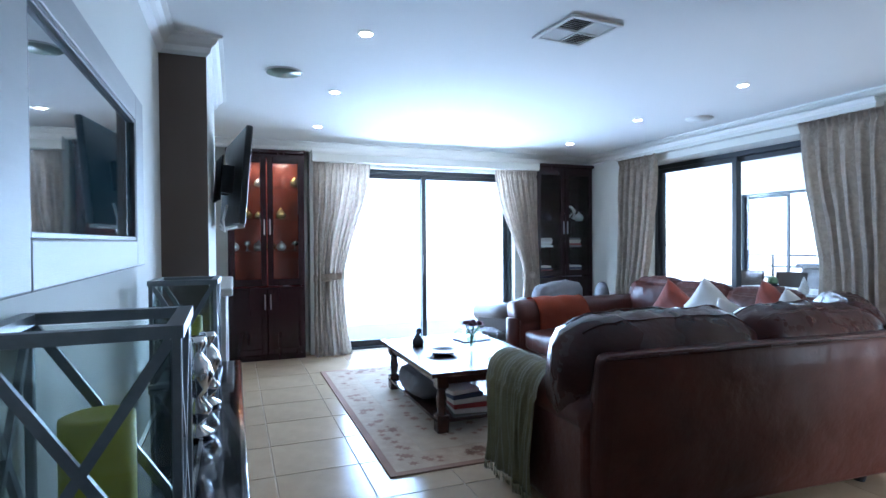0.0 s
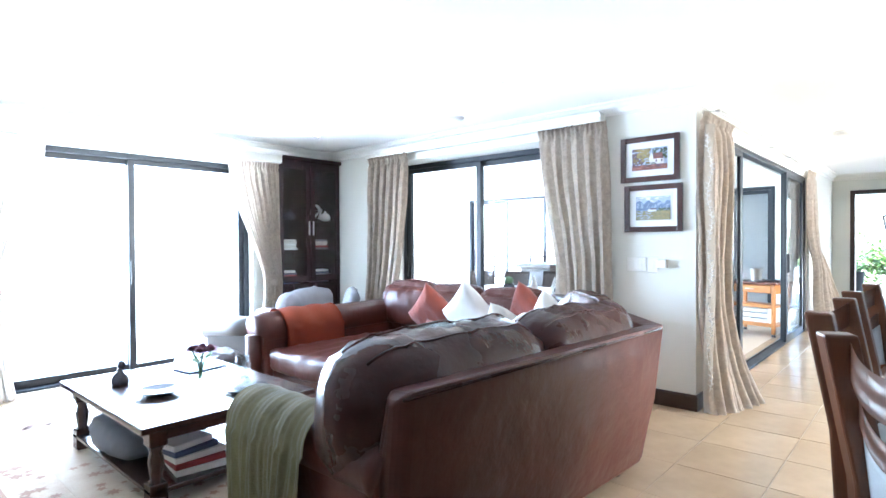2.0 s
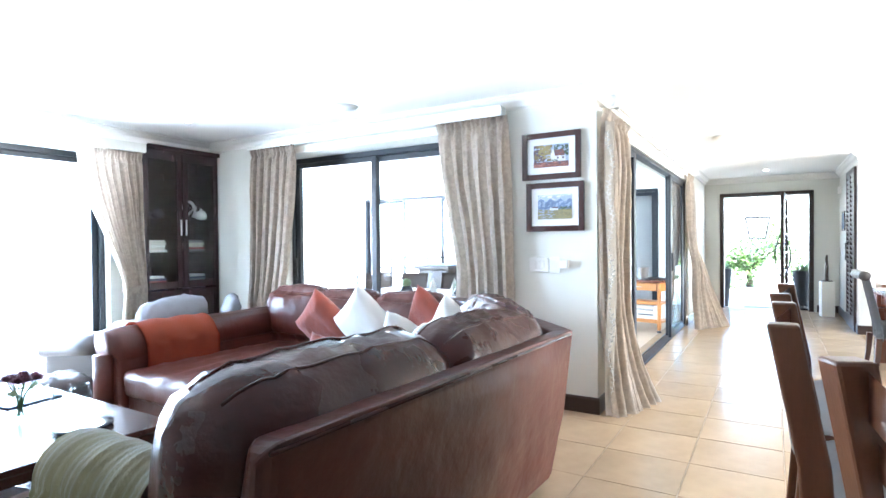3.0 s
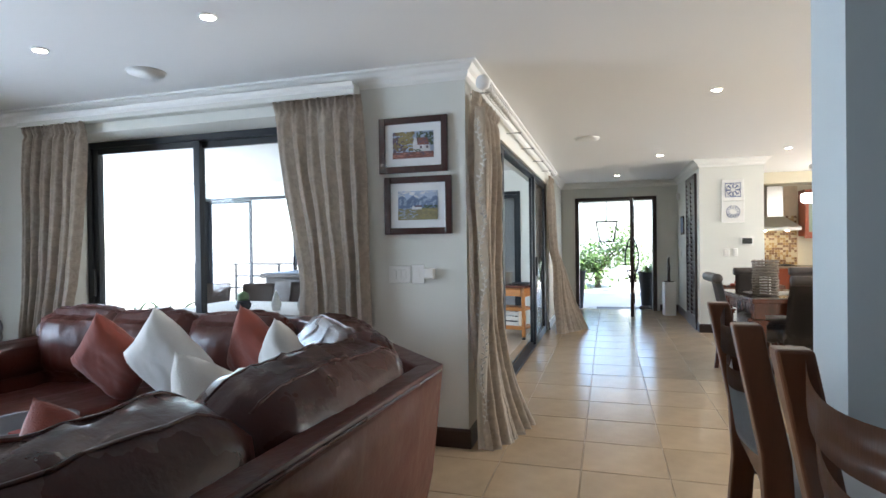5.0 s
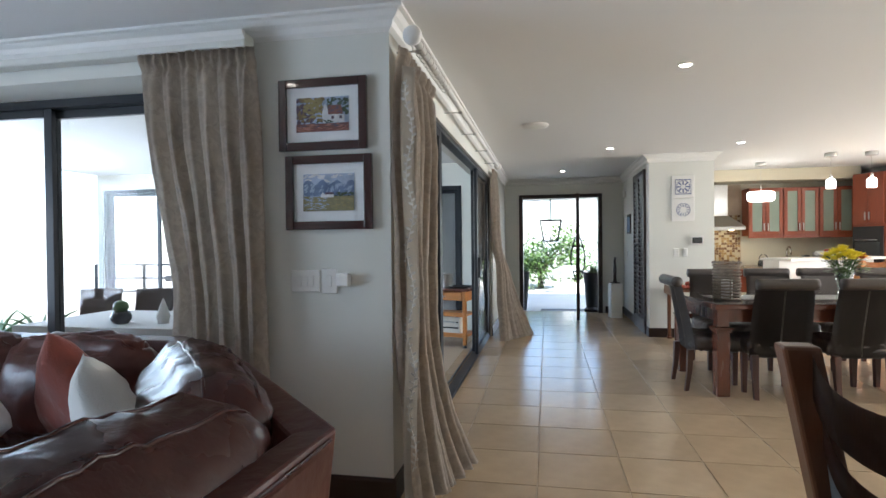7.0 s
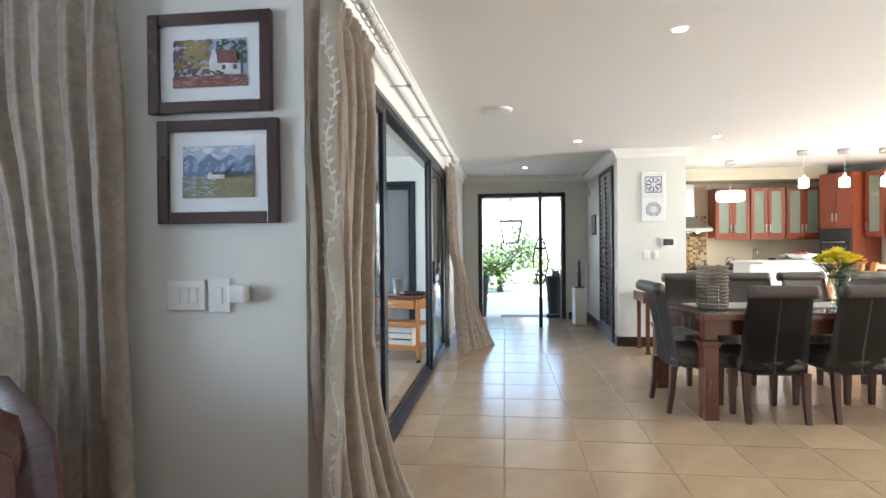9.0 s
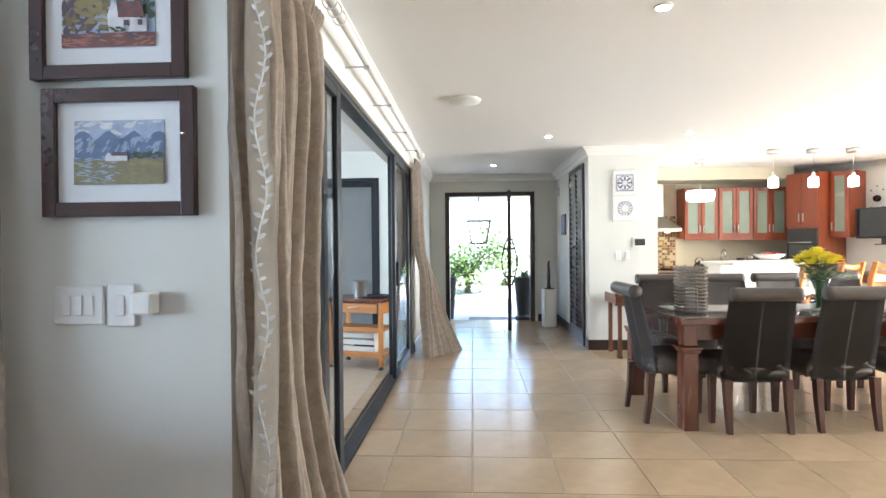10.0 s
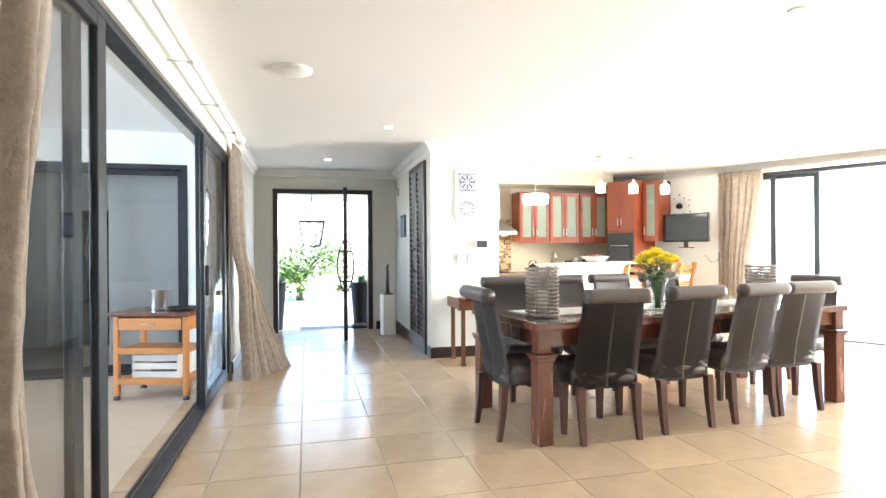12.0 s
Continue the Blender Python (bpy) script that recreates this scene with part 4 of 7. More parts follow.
# ---- living room: cabinets ----
def display_cabinet(name, w, at, label, lower_out=0.0, lit=False):
    """Tall cabinet: local x to the right, front at y = 0, back at y = 0.36; glazed doors above, panelled doors below."""
    root = thing(name, label, "cabinet", at, "display cabinets")
    H, D, split = 2.43, 0.36, 0.86
    part("carcass", boxes((0, 0.02, 0, 0.03, D, H), (w - 0.03, 0.02, 0, w, D, H), (0.03, 0.02, H - 0.05, w - 0.03, D, H), (0.03, D - 0.02, 0, w - 0.03, D, H - 0.05), (0.03, 0.02, split - 0.03, w - 0.03, D - 0.02, split), (0.03, 0.02, 0, w - 0.03, D - 0.02, 0.06)), WOODD, root)
    # the lit cabinet's lining carries its glow as a brighter red
    part("inside_lining", box(0.032, D - 0.027, split, w - 0.032, D - 0.022, H - 0.05), WOODLIT if lit else WOODD, root)
    part("cornice_board", box(-0.015, -0.02, H, w + 0.015, D, H + 0.05, 0.012), WOODD, root)
    if lower_out:
        part("lower_top", box(-0.02, -0.09, split - 0.03, w + lower_out, 0.02, split + 0.01, 0.008), WOODD, root)
    for k in range(2):
        x0 = 0.012 + k * (w / 2 - 0.006)
        x1 = x0 + w / 2 - 0.018
        hx = x1 - 0.032 if k == 0 else x0 + 0.020
        up = part("door", boxes((x0, 0, split + 0.02, x0 + 0.065, 0.022, H - 0.03), (x1 - 0.065, 0, split + 0.02, x1, 0.022, H - 0.03), (x0 + 0.065, 0, H - 0.11, x1 - 0.065, 0.022, H - 0.03), (x0 + 0.065, 0, split + 0.02, x1 - 0.065, 0.022, split + 0.10), bevel=0.003, seg=1), WOODD, root)
        g = part("pane", box(x0 + 0.065, 0.009, split + 0.10, x1 - 0.065, 0.013, H - 0.11), WATERG, up)
        g.visible_shadow = False
        part("handle", box(hx, -0.022, 1.48, hx + 0.014, -0.004, 1.66, 0.004), STEEL, up)
        lo = part("door", boxes((x0, 0, 0.07, x0 + 0.06, 0.022, split - 0.02), (x1 - 0.06, 0, 0.07, x1, 0.022, split - 0.02), (x0 + 0.06, 0, split - 0.09, x1 - 0.06, 0.022, split - 0.02), (x0 + 0.06, 0, 0.07, x1 - 0.06, 0.022, 0.14), (x0 + 0.058, 0.008, 0.138, x1 - 0.058, 0.016, split - 0.088), bevel=0.003, seg=1), WOODD, root)
        part("handle", box(hx, -0.022, 0.60, hx + 0.014, -0.004, 0.78, 0.004), STEEL, lo)
    for z in (1.28, 1.66, 2.04):
        s = part("shelf", box(0.034, 0.03, z, w - 0.034, D - 0.03, z + 0.012), WATERG, root, "clear glass shelf")
        s.visible_shadow = False
    if lit:
        for x in (w * 0.25, w * 0.75):
            part("cabinet_light", moved(lathe([(0.03, -0.008), (0.03, 0.0)], 14), pose(x, 0.16, H - 0.052)), LAMPG, root, "small lit halogen lamp")
    return root


display_cabinet("display_cabinet", 0.86, pose(0.30, 7.09, 0), "dark mahogany display cabinet with lit glass shelves of silverware", lit=True)
display_cabinet("display_cabinet", 0.955, pose(4.335, 7.09, 0), "dark mahogany display cabinet with glass doors and books", lower_out=0.0)


def turned(name, prof, m, at, label, cat, group=""):
    return solid(name, lathe(prof, 16), m, label, cat, group, at=at)


CUP = [(0.02, 0), (0.022, 0.005), (0.008, 0.02), (0.008, 0.04), (0.03, 0.06), (0.036, 0.10), (0.033, 0.10)]
POTP = [(0.03, 0), (0.055, 0.02), (0.06, 0.05), (0.04, 0.085), (0.015, 0.095), (0.012, 0.115), (0.004, 0.12)]
VASEP = [(0.03, 0), (0.028, 0.01), (0.05, 0.06), (0.055, 0.10), (0.03, 0.15), (0.022, 0.17), (0.032, 0.19)]
random.seed(3)
for z in (1.292, 1.672, 2.052):
    for k in range(6):
        x = 0.375 + 0.135 * k + random.uniform(-0.02, 0.02)
        if abs(x - 0.73) < 0.05:
            continue
        pr, m, nm = random.choice(((CUP, CHROME, "goblet"), (POTP, STEEL, "silver_teapot"), (VASEP, WATERG, "glass_vase"), (POTP, GOLD, "brass_pot")))
        turned(nm, pr, m, pose(x, 7.25 + random.uniform(-0.05, 0.05), z) @ Matrix.Scale(random.uniform(0.8, 1.15), 4), "small " + nm.replace("_", " ") + " on a glass cabinet shelf", "ornament", "cabinet ornaments")
turned("silver_bowl", [(0.02, 0), (0.05, 0.01), (0.08, 0.05), (0.076, 0.05)], STEEL, pose(0.95, 7.25, 0.861), "small silver bowl inside the cabinet", "bowl")
turned("glass_decanter", VASEP, WATERG, pose(0.55, 7.25, 0.861), "clear glass decanter inside the cabinet", "decanter")
# ornament and books in the other cabinet
orn = solid("white_ornament", tube([(0.07 * math.cos(a * 0.42), 0, 0.14 + 0.075 * math.sin(a * 0.42)) for a in range(12)] + [(0.10, 0, 0.16), (0.06, 0, 0.03)], 0.018, 8), CERAMIC, "white looped ceramic ornament on a cabinet shelf", "ornament", at=pose(5.0, 7.26, 1.672))
for z, n in ((1.292, 5), (0.862, 6)):
    for side in (4.45, 4.95):
        for k in range(n):
            solid("book", box(0, 0, 0, 0.22 - 0.012 * (k % 3), 0.16, 0.026, 0.003, 1), random.choice((PAPER, BOOKB, BOOKR, WHITEP, GREYF)), "book lying in a stack inside the cabinet", "book", "cabinet books", at=pose(side + random.uniform(-0.01, 0.02), 7.2, z + 0.027 * k))
for x in (4.47, 4.62, 5.17):
    turned("ceramic_jar", POTP, random.choice((CERAMIC, DARKCER)), pose(x, 7.27, 1.672) @ Matrix.Scale(1.2, 4), "ceramic jar on a cabinet shelf", "jar", "cabinet ornaments")

# ---- fireplace wall: television, surround ----
tv = thing("television", "flat black television tilted on a wall bracket", "television", pose(0.40, 4.72, 1.84, 0, 5, 8))
part("casing", box(-0.045, -0.50, -0.33, 0.0, 0.50, 0.33, 0.012), BLACKM, tv)
part("screen", box(0.0005, -0.47, -0.29, 0.004, 0.47, 0.30), BLACKG, tv)
part("lower_trim", box(-0.045, -0.44, -0.352, 0.004, 0.44, -0.331, 0.006), STEEL, tv, "silver lower trim")
part("bracket", boxes((-0.13, -0.12, -0.10, -0.045, -0.07, 0.10), (-0.13, 0.07, -0.10, -0.045, 0.12, 0.10), (-0.142, -0.18, -0.16, -0.13, 0.18, 0.16), bevel=0.004, seg=1), BLACKM, tv)
part("cable", tube([(-0.10, -0.30, -0.2), (-0.12, -0.32, -0.30), (-0.10, -0.28, -0.38), (-0.13, -0.25, -0.33)], 0.008), WHITEP, tv)
fire = thing("fireplace", "pale stone fireplace surround with a dark firebox", "fireplace", pose(0.227, 4.65, 0))
part("surround", boxes((0, -0.60, 0, 0.09, -0.36, 1.06), (0, 0.36, 0, 0.09, 0.60, 1.06), (0, -0.36, 0.80, 0.09, 0.36, 1.06), bevel=0.008), STONE, fire)
part("mantel", box(0, -0.64, 1.06, 0.13, 0.64, 1.11, 0.012), STONE, fire)
part("firebox", box(0, -0.36, 0.0, 0.02, 0.36, 0.80), BLACKM, fire)

# ---- sideboard with lanterns ----
sb = thing("sideboard", "long glossy black sideboard with chrome edge strips", "sideboard", pose(-0.029, 0.80, 0) @ Matrix.Diagonal((0.998, 1.06, 1.07, 1)))
part("body", box(0.0, 0, 0.05, 0.40, 2.42, 0.70, 0.006), BLACKG, sb)
part("top", box(-0.015, -0.02, 0.70, 0.425, 2.44, 0.735, 0.006), BLACKG, sb)
part("plinth", box(0.02, 0.03, 0, 0.37, 2.39, 0.05), BLACKM, sb)
for x in (0.12, 0.29, 0.408):
    part("chrome_strip", box(x, 0.0, 0.7352, x + 0.012, 2.42, 0.7385), CHROME, sb)
for k in range(4):
    d = part("door", box(0.4005, 0.02 + 0.6 * k, 0.07, 0.418, 0.60 + 0.6 * k, 0.685, 0.004), BLACKG, sb)
    part("handle", box(0.418, 0.54 + 0.6 * k, 0.30, 0.432, 0.555 + 0.6 * k, 0.50, 0.003), CHROME, d)


def lantern(at, s, h, label):
    root = thing("candle_lantern", label, "lantern", at, "candle lanterns")
    b = 0.016
    posts = [(-s, -s), (s - b, -s), (-s, s - b), (s - b, s - b)]
    for x, y in posts:
        part("post", box(x, y, 0.02, x + b, y + b, h - 0.012, 0.002, 1), GREYMETAL, root)
    part("base", box(-s - 0.006, -s - 0.006, 0, s + 0.006, s + 0.006, 0.02, 0.003, 1), GREYMETAL, root)
    part("top_rim", boxes((-s - 0.004, -s - 0.004, h - 0.022, s + 0.004, -s + 0.024, h), (-s - 0.004, s - 0.024, h - 0.022, s + 0.004, s + 0.004, h), (-s - 0.004, -s + 0.024, h - 0.022, -s + 0.024, s - 0.024, h), (s - 0.024, -s + 0.024, h - 0.022, s + 0.004, s - 0.024, h)), GREYMETAL, root)
    L = math.hypot(2 * s - 2 * b, h - 0.05)
    ang = math.atan2(h - 0.05, 2 * s - 2 * b)
    for f in range(4):
        m = Matrix.Rotation(f * math.pi / 2, 4, "Z") @ Matrix.Translation((0, -s + b / 2 + 0.001, h / 2))
        for sg in (-1, 1):
            part("cross_bar", moved(box(-L / 2, -0.006 + 0.001 * sg, -0.009, L / 2, 0.006 + 0.001 * sg, 0.009), m @ Matrix.Rotation(sg * ang, 4, "Y")), GREYMETAL, root)
        g = part("pane", moved(box(-s + b, 0.009, -h / 2 + 0.025, s - b, 0.012, h / 2 - 0.025), m), WATERG, root)
        g.visible_shadow = False
    part("candle", lathe([(0.06, 0.0205), (0.062, 0.03), (0.062, h * 0.62), (0.05, h * 0.63), (0.03, h * 0.615)], 20), CANDLE, root, "thick olive-yellow candle")
    return root


lantern(pose(0.13, 1.536, 0.787, 0, 0, 1), 0.15, 0.47, "grey metal and glass lantern with a yellow candle on the sideboard")
lantern(pose(0.17, 3.04, 0.787, 0, 0, -2), 0.131, 0.45, "grey metal and glass lantern at the end of the sideboard")
for x, y, r in ((0.25, 2.25, 1.0), (0.27, 2.586, 0.88)):
    turned("silver_candlestick", [(0.05, 0), (0.052, 0.012), (0.02, 0.03), (0.045, 0.07), (0.048, 0.085), (0.02, 0.12), (0.04, 0.15), (0.055, 0.19), (0.04, 0.23), (0.018, 0.26), (0.035, 0.29), (0.03, 0.31)], CHROME, pose(x, y, 0.790) @ Matrix.Scale(r, 4), "polished silver stacked-ball candlestick on the sideboard", "candlestick", "silver candlesticks")

# ---- rug and coffee table ----
rug = thing("rug", "beige and rust oriental rug with a patterned border", "rug", pose(1.21, 3.47, 0.0))
RX, RY = 1.95, 2.80
part("field", box(0.30, 0.30, 0.0, RX - 0.30, RY - 0.30, 0.012), RUG, rug)
part("border", boxes((0.05, 0.05, 0, 0.30, RY - 0.05, 0.011), (RX - 0.30, 0.05, 0, RX - 0.05, RY - 0.05, 0.011), (0.30, 0.05, 0, RX - 0.30, 0.30, 0.011), (0.30, RY - 0.30, 0, RX - 0.30, RY - 0.05, 0.011)), RUGB, rug)
part("edge", boxes((0, 0, 0, 0.05, RY, 0.0105), (RX - 0.05, 0, 0, RX, RY, 0.0105), (0.05, 0, 0, RX - 0.05, 0.05, 0.0105), (0.05, RY - 0.05, 0, RX - 0.05, RY, 0.0105)), RUGE, rug)
random.seed(11)
bm = bmesh.new()
for k in range(320):
    if k < 190:
        s = random.randrange(4)
        t = random.random()
        x, y = ((0.175, 0.2 + t * (RY - 0.4)), (RX - 0.175, 0.2 + t * (RY - 0.4)), (0.2 + t * (RX - 0.4), 0.175), (0.2 + t * (RX - 0.4), RY - 0.175))[s]
        x, y = x + random.uniform(-0.07, 0.07), y + random.uniform(-0.07, 0.07)
    else:
        x, y = random.uniform(0.4, RX - 0.4), random.uniform(0.4, RY - 0.4)
    r = random.uniform(0.02, 0.05)
    n = random.choice((5, 6, 8))
    vs = [bm.verts.new((x + r * (1 if j % 2 else 0.5) * math.cos(math.pi * j / n), y + r * (1 if j % 2 else 0.5) * math.sin(math.pi * j / n), 0.0135)) for j in range(2 * n)]
    bm.faces.new(vs)
tagged(part("woven_motif", bm, RUGE, rug, "woven rust flower motifs"), kind="stuff")

ct = thing("coffee_table", "dark wooden coffee table with a lower shelf", "coffee table", pose(1.65, 3.96, 0.014))
TX, TY, TZ = 1.02, 1.46, 0.45
part("tabletop", box(0, 0, TZ - 0.035, TX, TY, TZ, 0.008), COFFEE, ct)
part("apron", boxes((0.07, 0.07, TZ - 0.10, TX - 0.07, 0.095, TZ - 0.036), (0.07, TY - 0.095, TZ - 0.10, TX - 0.07, TY - 0.07, TZ - 0.036), (0.07, 0.095, TZ - 0.10, 0.095, TY - 0.095, TZ - 0.036), (TX - 0.095, 0.095, TZ - 0.10, TX - 0.07, TY - 0.095, TZ - 0.036)), COFFEE, ct)
for x, y in ((0.06, 0.06), (TX - 0.15, 0.06), (0.06, TY - 0.15), (TX - 0.15, TY - 0.15)):
    part("leg", join(boxes((x, y, 0.0, x + 0.09, y + 0.09, 0.13), (x, y, TZ - 0.13, x + 0.09, y + 0.09, TZ - 0.036), bevel=0.006, seg=1), lathe([(0.043, 0.13), (0.028, 0.145), (0.036, 0.20), (0.040, 0.24), (0.030, 0.29), (0.043, TZ - 0.13)], 14, (x + 0.045, y + 0.045, 0))), COFFEE, ct)
part("lower_shelf", box(0.06, 0.06, 0.075, TX - 0.06, TY - 0.06, 0.10, 0.004, 1), COFFEE, ct)
CT = lambda x, y, z=TZ: pose(1.65 + x, 3.96 + y, z + 0.014)
turned("shallow_bowl", [(0.05, 0), (0.09, 0.006), (0.135, 0.03), (0.14, 0.034), (0.128, 0.03), (0.08, 0.012), (0.0, 0.010)], DARKCER, CT(0.32, 0.62), "shallow dark ceramic bowl on the coffee table", "bowl")
fig = solid("bird_figurine", join(lathe([(0.05, 0), (0.055, 0.02), (0.05, 0.05), (0.02, 0.085), (0.012, 0.11)], 12), moved(lathe([(0.004, -0.03), (0.026, 0), (0.02, 0.025), (0.003, 0.035)], 10), pose(0.01, 0, 0.12))), DARKCER, "small dark bird figurine on the coffee table", "figurine", at=CT(0.24, 1.05))


def flower_vase(at, glass_h, glass_r, blooms, petal, label, spread=0.12, stem=0.12, green=26, size=1.0):
    root = thing("flower_vase", label, "vase", at, "flower vases")
    v = part("vase", lathe([(glass_r * 0.7, 0), (glass_r * 0.72, 0.006), (glass_r * 0.6, glass_h * 0.35), (glass_r * 0.75, glass_h * 0.7), (glass_r, glass_h), (glass_r * 0.93, glass_h), (glass_r * 0.68, glass_h * 0.7), (glass_r * 0.5, glass_h * 0.3), (glass_r * 0.5, 0.012)], 18), WATERG, root, "clear glass vase")
    v.visible_shadow = False
    random.seed(int(glass_h * 1000))
    heads = []
    for k in range(blooms):
        a, r = 2.4 * k, spread * math.sqrt((k + 0.4) / blooms)
        top = Vector((r * math.cos(a), r * math.sin(a), glass_h + stem * (1.0 - 0.55 * (r / spread) ** 2) + random.uniform(-0.015, 0.02)))
        part("stem", tube([(0.25 * glass_r * math.cos(a + 2), 0.25 * glass_r * math.sin(a + 2), 0.02), (0.3 * top.x, 0.3 * top.y, glass_h * 0.8), top], 0.0032, 5), STALK, root)
        heads.append(top)
    for k, c in enumerate(heads):
        bm = bmesh.new()
        for ring, (n, lift, ln) in enumerate(((14, 0.05, 0.048), (13, 0.45, 0.044), (11, 0.85, 0.036), (7, 1.25, 0.026))):
            for j in range(n):
                a = 2 * math.pi * j / n + ring * 0.3 + k
                d = Vector((math.cos(a) * math.cos(lift), math.sin(a) * math.cos(lift), math.sin(lift)))
                s = Vector((-math.sin(a), math.cos(a), 0)) * 0.008
                ln2, s = ln * size * (0.85 + 0.3 * random.random()), s * size
                p0, p1, p2 = c, c + d * ln2 * 0.6, c + d * ln2 + Vector((0, 0, 0.006))
                hull(bm, [p0, p1 - s, p2, p1 + s, p1 + Vector((0, 0, 0.003))], [(0, 1, 4), (1, 2, 4), (2, 3, 4), (3, 0, 4)])
        part("bloom", bm, petal[k % len(petal)], root)
    bm = bmesh.new()
    for j in range(green):
        a, r, z = random.uniform(0, 6.28), spread * random.uniform(0.2, 1.0), glass_h + random.uniform(-0.03, stem * 0.6)
        c = Vector((r * math.cos(a), r * math.sin(a), z))
        d = Vector((math.cos(a), math.sin(a), random.uniform(-0.3, 0.5))) * random.uniform(0.05, 0.09)
        s = Vector((-math.sin(a), math.cos(a), 0)) * 0.02
        hull(bm, [c, c + d * 0.5 - s, c + d, c + d * 0.5 + s], [(0, 1, 2), (0, 2, 3)])
    part("leaves", bm, LEAF, root)
    return root


flower_vase(CT(0.62, 0.72), 0.16, 0.06, 9, (PURPLE,), "glass vase of plum-coloured flowers on the coffee table", 0.09, 0.06, 14)
for x, y, nm in ((0.74, 0.55, "clear glass jug"), (0.86, 0.62, "clear glass jug")):
    turned("glass_jug", [(0.045, 0), (0.05, 0.01), (0.055, 0.09), (0.04, 0.13), (0.045, 0.15), (0.042, 0.15), (0.03, 0.02)], WATERG, CT(x, y), nm + " on the coffee table", "jug", "jugs").visible_shadow = False
turned("dinner_plate", [(0.06, 0), (0.10, 0.008), (0.14, 0.016), (0.138, 0.02), (0.09, 0.012), (0, 0.010)], DARKCER, CT(0.72, 0.30), "dark plate on the coffee table", "plate")
solid("magazine", box(0, 0, 0, 0.30, 0.22, 0.012, 0.003, 1), BOOKB, "dark magazine on the coffee table", "magazine", at=CT(0.66, 0.98) @ pose(0, 0, 0, 0, 0, 8))
for k, (m, w) in enumerate(((PAPER, 0.30), (BOOKR, 0.28), (PAPER, 0.29), (BOOKB, 0.26), (WHITEP, 0.24))):
    solid("book", box(0, 0, 0, w, 0.24, 0.032, 0.003, 1), m, "book in a stack on the coffee table shelf", "book", "coffee table books", at=CT(0.22, 0.14 + 0.004 * k, 0.1005 + 0.033 * k) @ pose(0, 0, 0, 0, 0, 5 * k - 8))
solid("floor_cushion", moved(cushion(-0.22, -0.26, 0, 0.22, 0.26, 0.20, 0.05, 0.08, seed=8.0), pose(0, 0, 0)), GREYF, "dark grey cushion stowed on the coffee table shelf", "cushion", at=CT(0.30, 0.80, 0.105))

# ---- leather corner sofa ----
sofa = thing("corner_sofa", "brown leather corner sofa with loose back cushions", "sofa", pose(0, 0, 0))
BP = [(1.86, 2.44, 0), (3.83, 2.345, 0), (4.50, 2.98, 0), (5.02, 3.62, 0), (5.02, 5.62, 0)]
BS = [(0.0, 0.07), (0.075, 0.45), (0.12, 0.895), (0.01, 0.885), (-0.10, 0.45), (-0.14, 0.07)]
bm = sweep(BP, BS)
cap = min(bm.faces, key=lambda f: f.calc_center_median().x)
bmesh.ops.bevel(bm, geom=list(cap.edges), offset=0.06, segments=5, affect="EDGES", profile=0.5)
bk = part("back", bm, LEATHER, sofa)


def back_panel(u, v):
    """Outer leather of the long back, slack, with gathers below the top seam."""
    x = 1.97 + 1.86 * u
    z = 0.10 + 0.755 * v
    y = 2.44 - 0.095 * (x - 1.86) / 1.97
    lean_ = 0.075 * (z - 0.07) / 0.38 if z < 0.45 else 0.075 + 0.045 * (z - 0.45) / 0.445
    edge = min(1, 8 * min(u, 1 - u)) * min(1, 9 * min(v, 1 - v))
    g = noise.noise(Vector((x * 11 + 2 * noise.noise(Vector((x * 3, z * 3, 1))), z * 2.2, 4)))
    pull = noise.noise(Vector((x * 7 + z * 5, z * 4 - x * 2, 9)))
    fold = 0.006 * max(0, g) * (0.10 + 0.9 * v ** 4 + 0.4 * (1 - v) ** 4) + 0.004 * pull * (0.4 + 0.8 * u) + 0.010 * noise.noise(Vector((x * 2.2, z * 2.5, 2)))
    return (x, y - lean_ - 0.003 - edge * (0.010 + fold), z)


part("back_panel", sheet(back_panel, 150, 44, 0.0), LEATHER, bk)
bv = bk.modifiers.new("round", "BEVEL")
bv.width, bv.segments, bv.limit_method = 0.02, 2, "ANGLE"
part("seam", tube([(x, y - 0.122, 0.875) for x, y, z in BP[:2]], 0.006, 6), LEATHERD, bk)
part("base", boxes((1.95, 2.62, 0.07, 4.3, 3.28, 0.30), (3.18, 3.28, 0.07, 4.88, 5.32, 0.30), (3.9, 2.75, 0.07, 4.6, 3.3, 0.299), bevel=0.02), LEATHER, sofa)
for a in ((1.98, 2.60, 0.29, 2.78, 3.32, 0.47), (2.79, 2.60, 0.29, 3.58, 3.32, 0.47), (3.12, 3.34, 0.29, 4.70, 4.30, 0.47), (3.12, 4.31, 0.29, 4.70, 5.28, 0.47), (3.59, 2.66, 0.29, 4.55, 3.33, 0.468)):
    part("seat_cushion", cushion(*a, puff=0.025, r=0.04, seed=a[0] + a[1]), LEATHER, sofa)
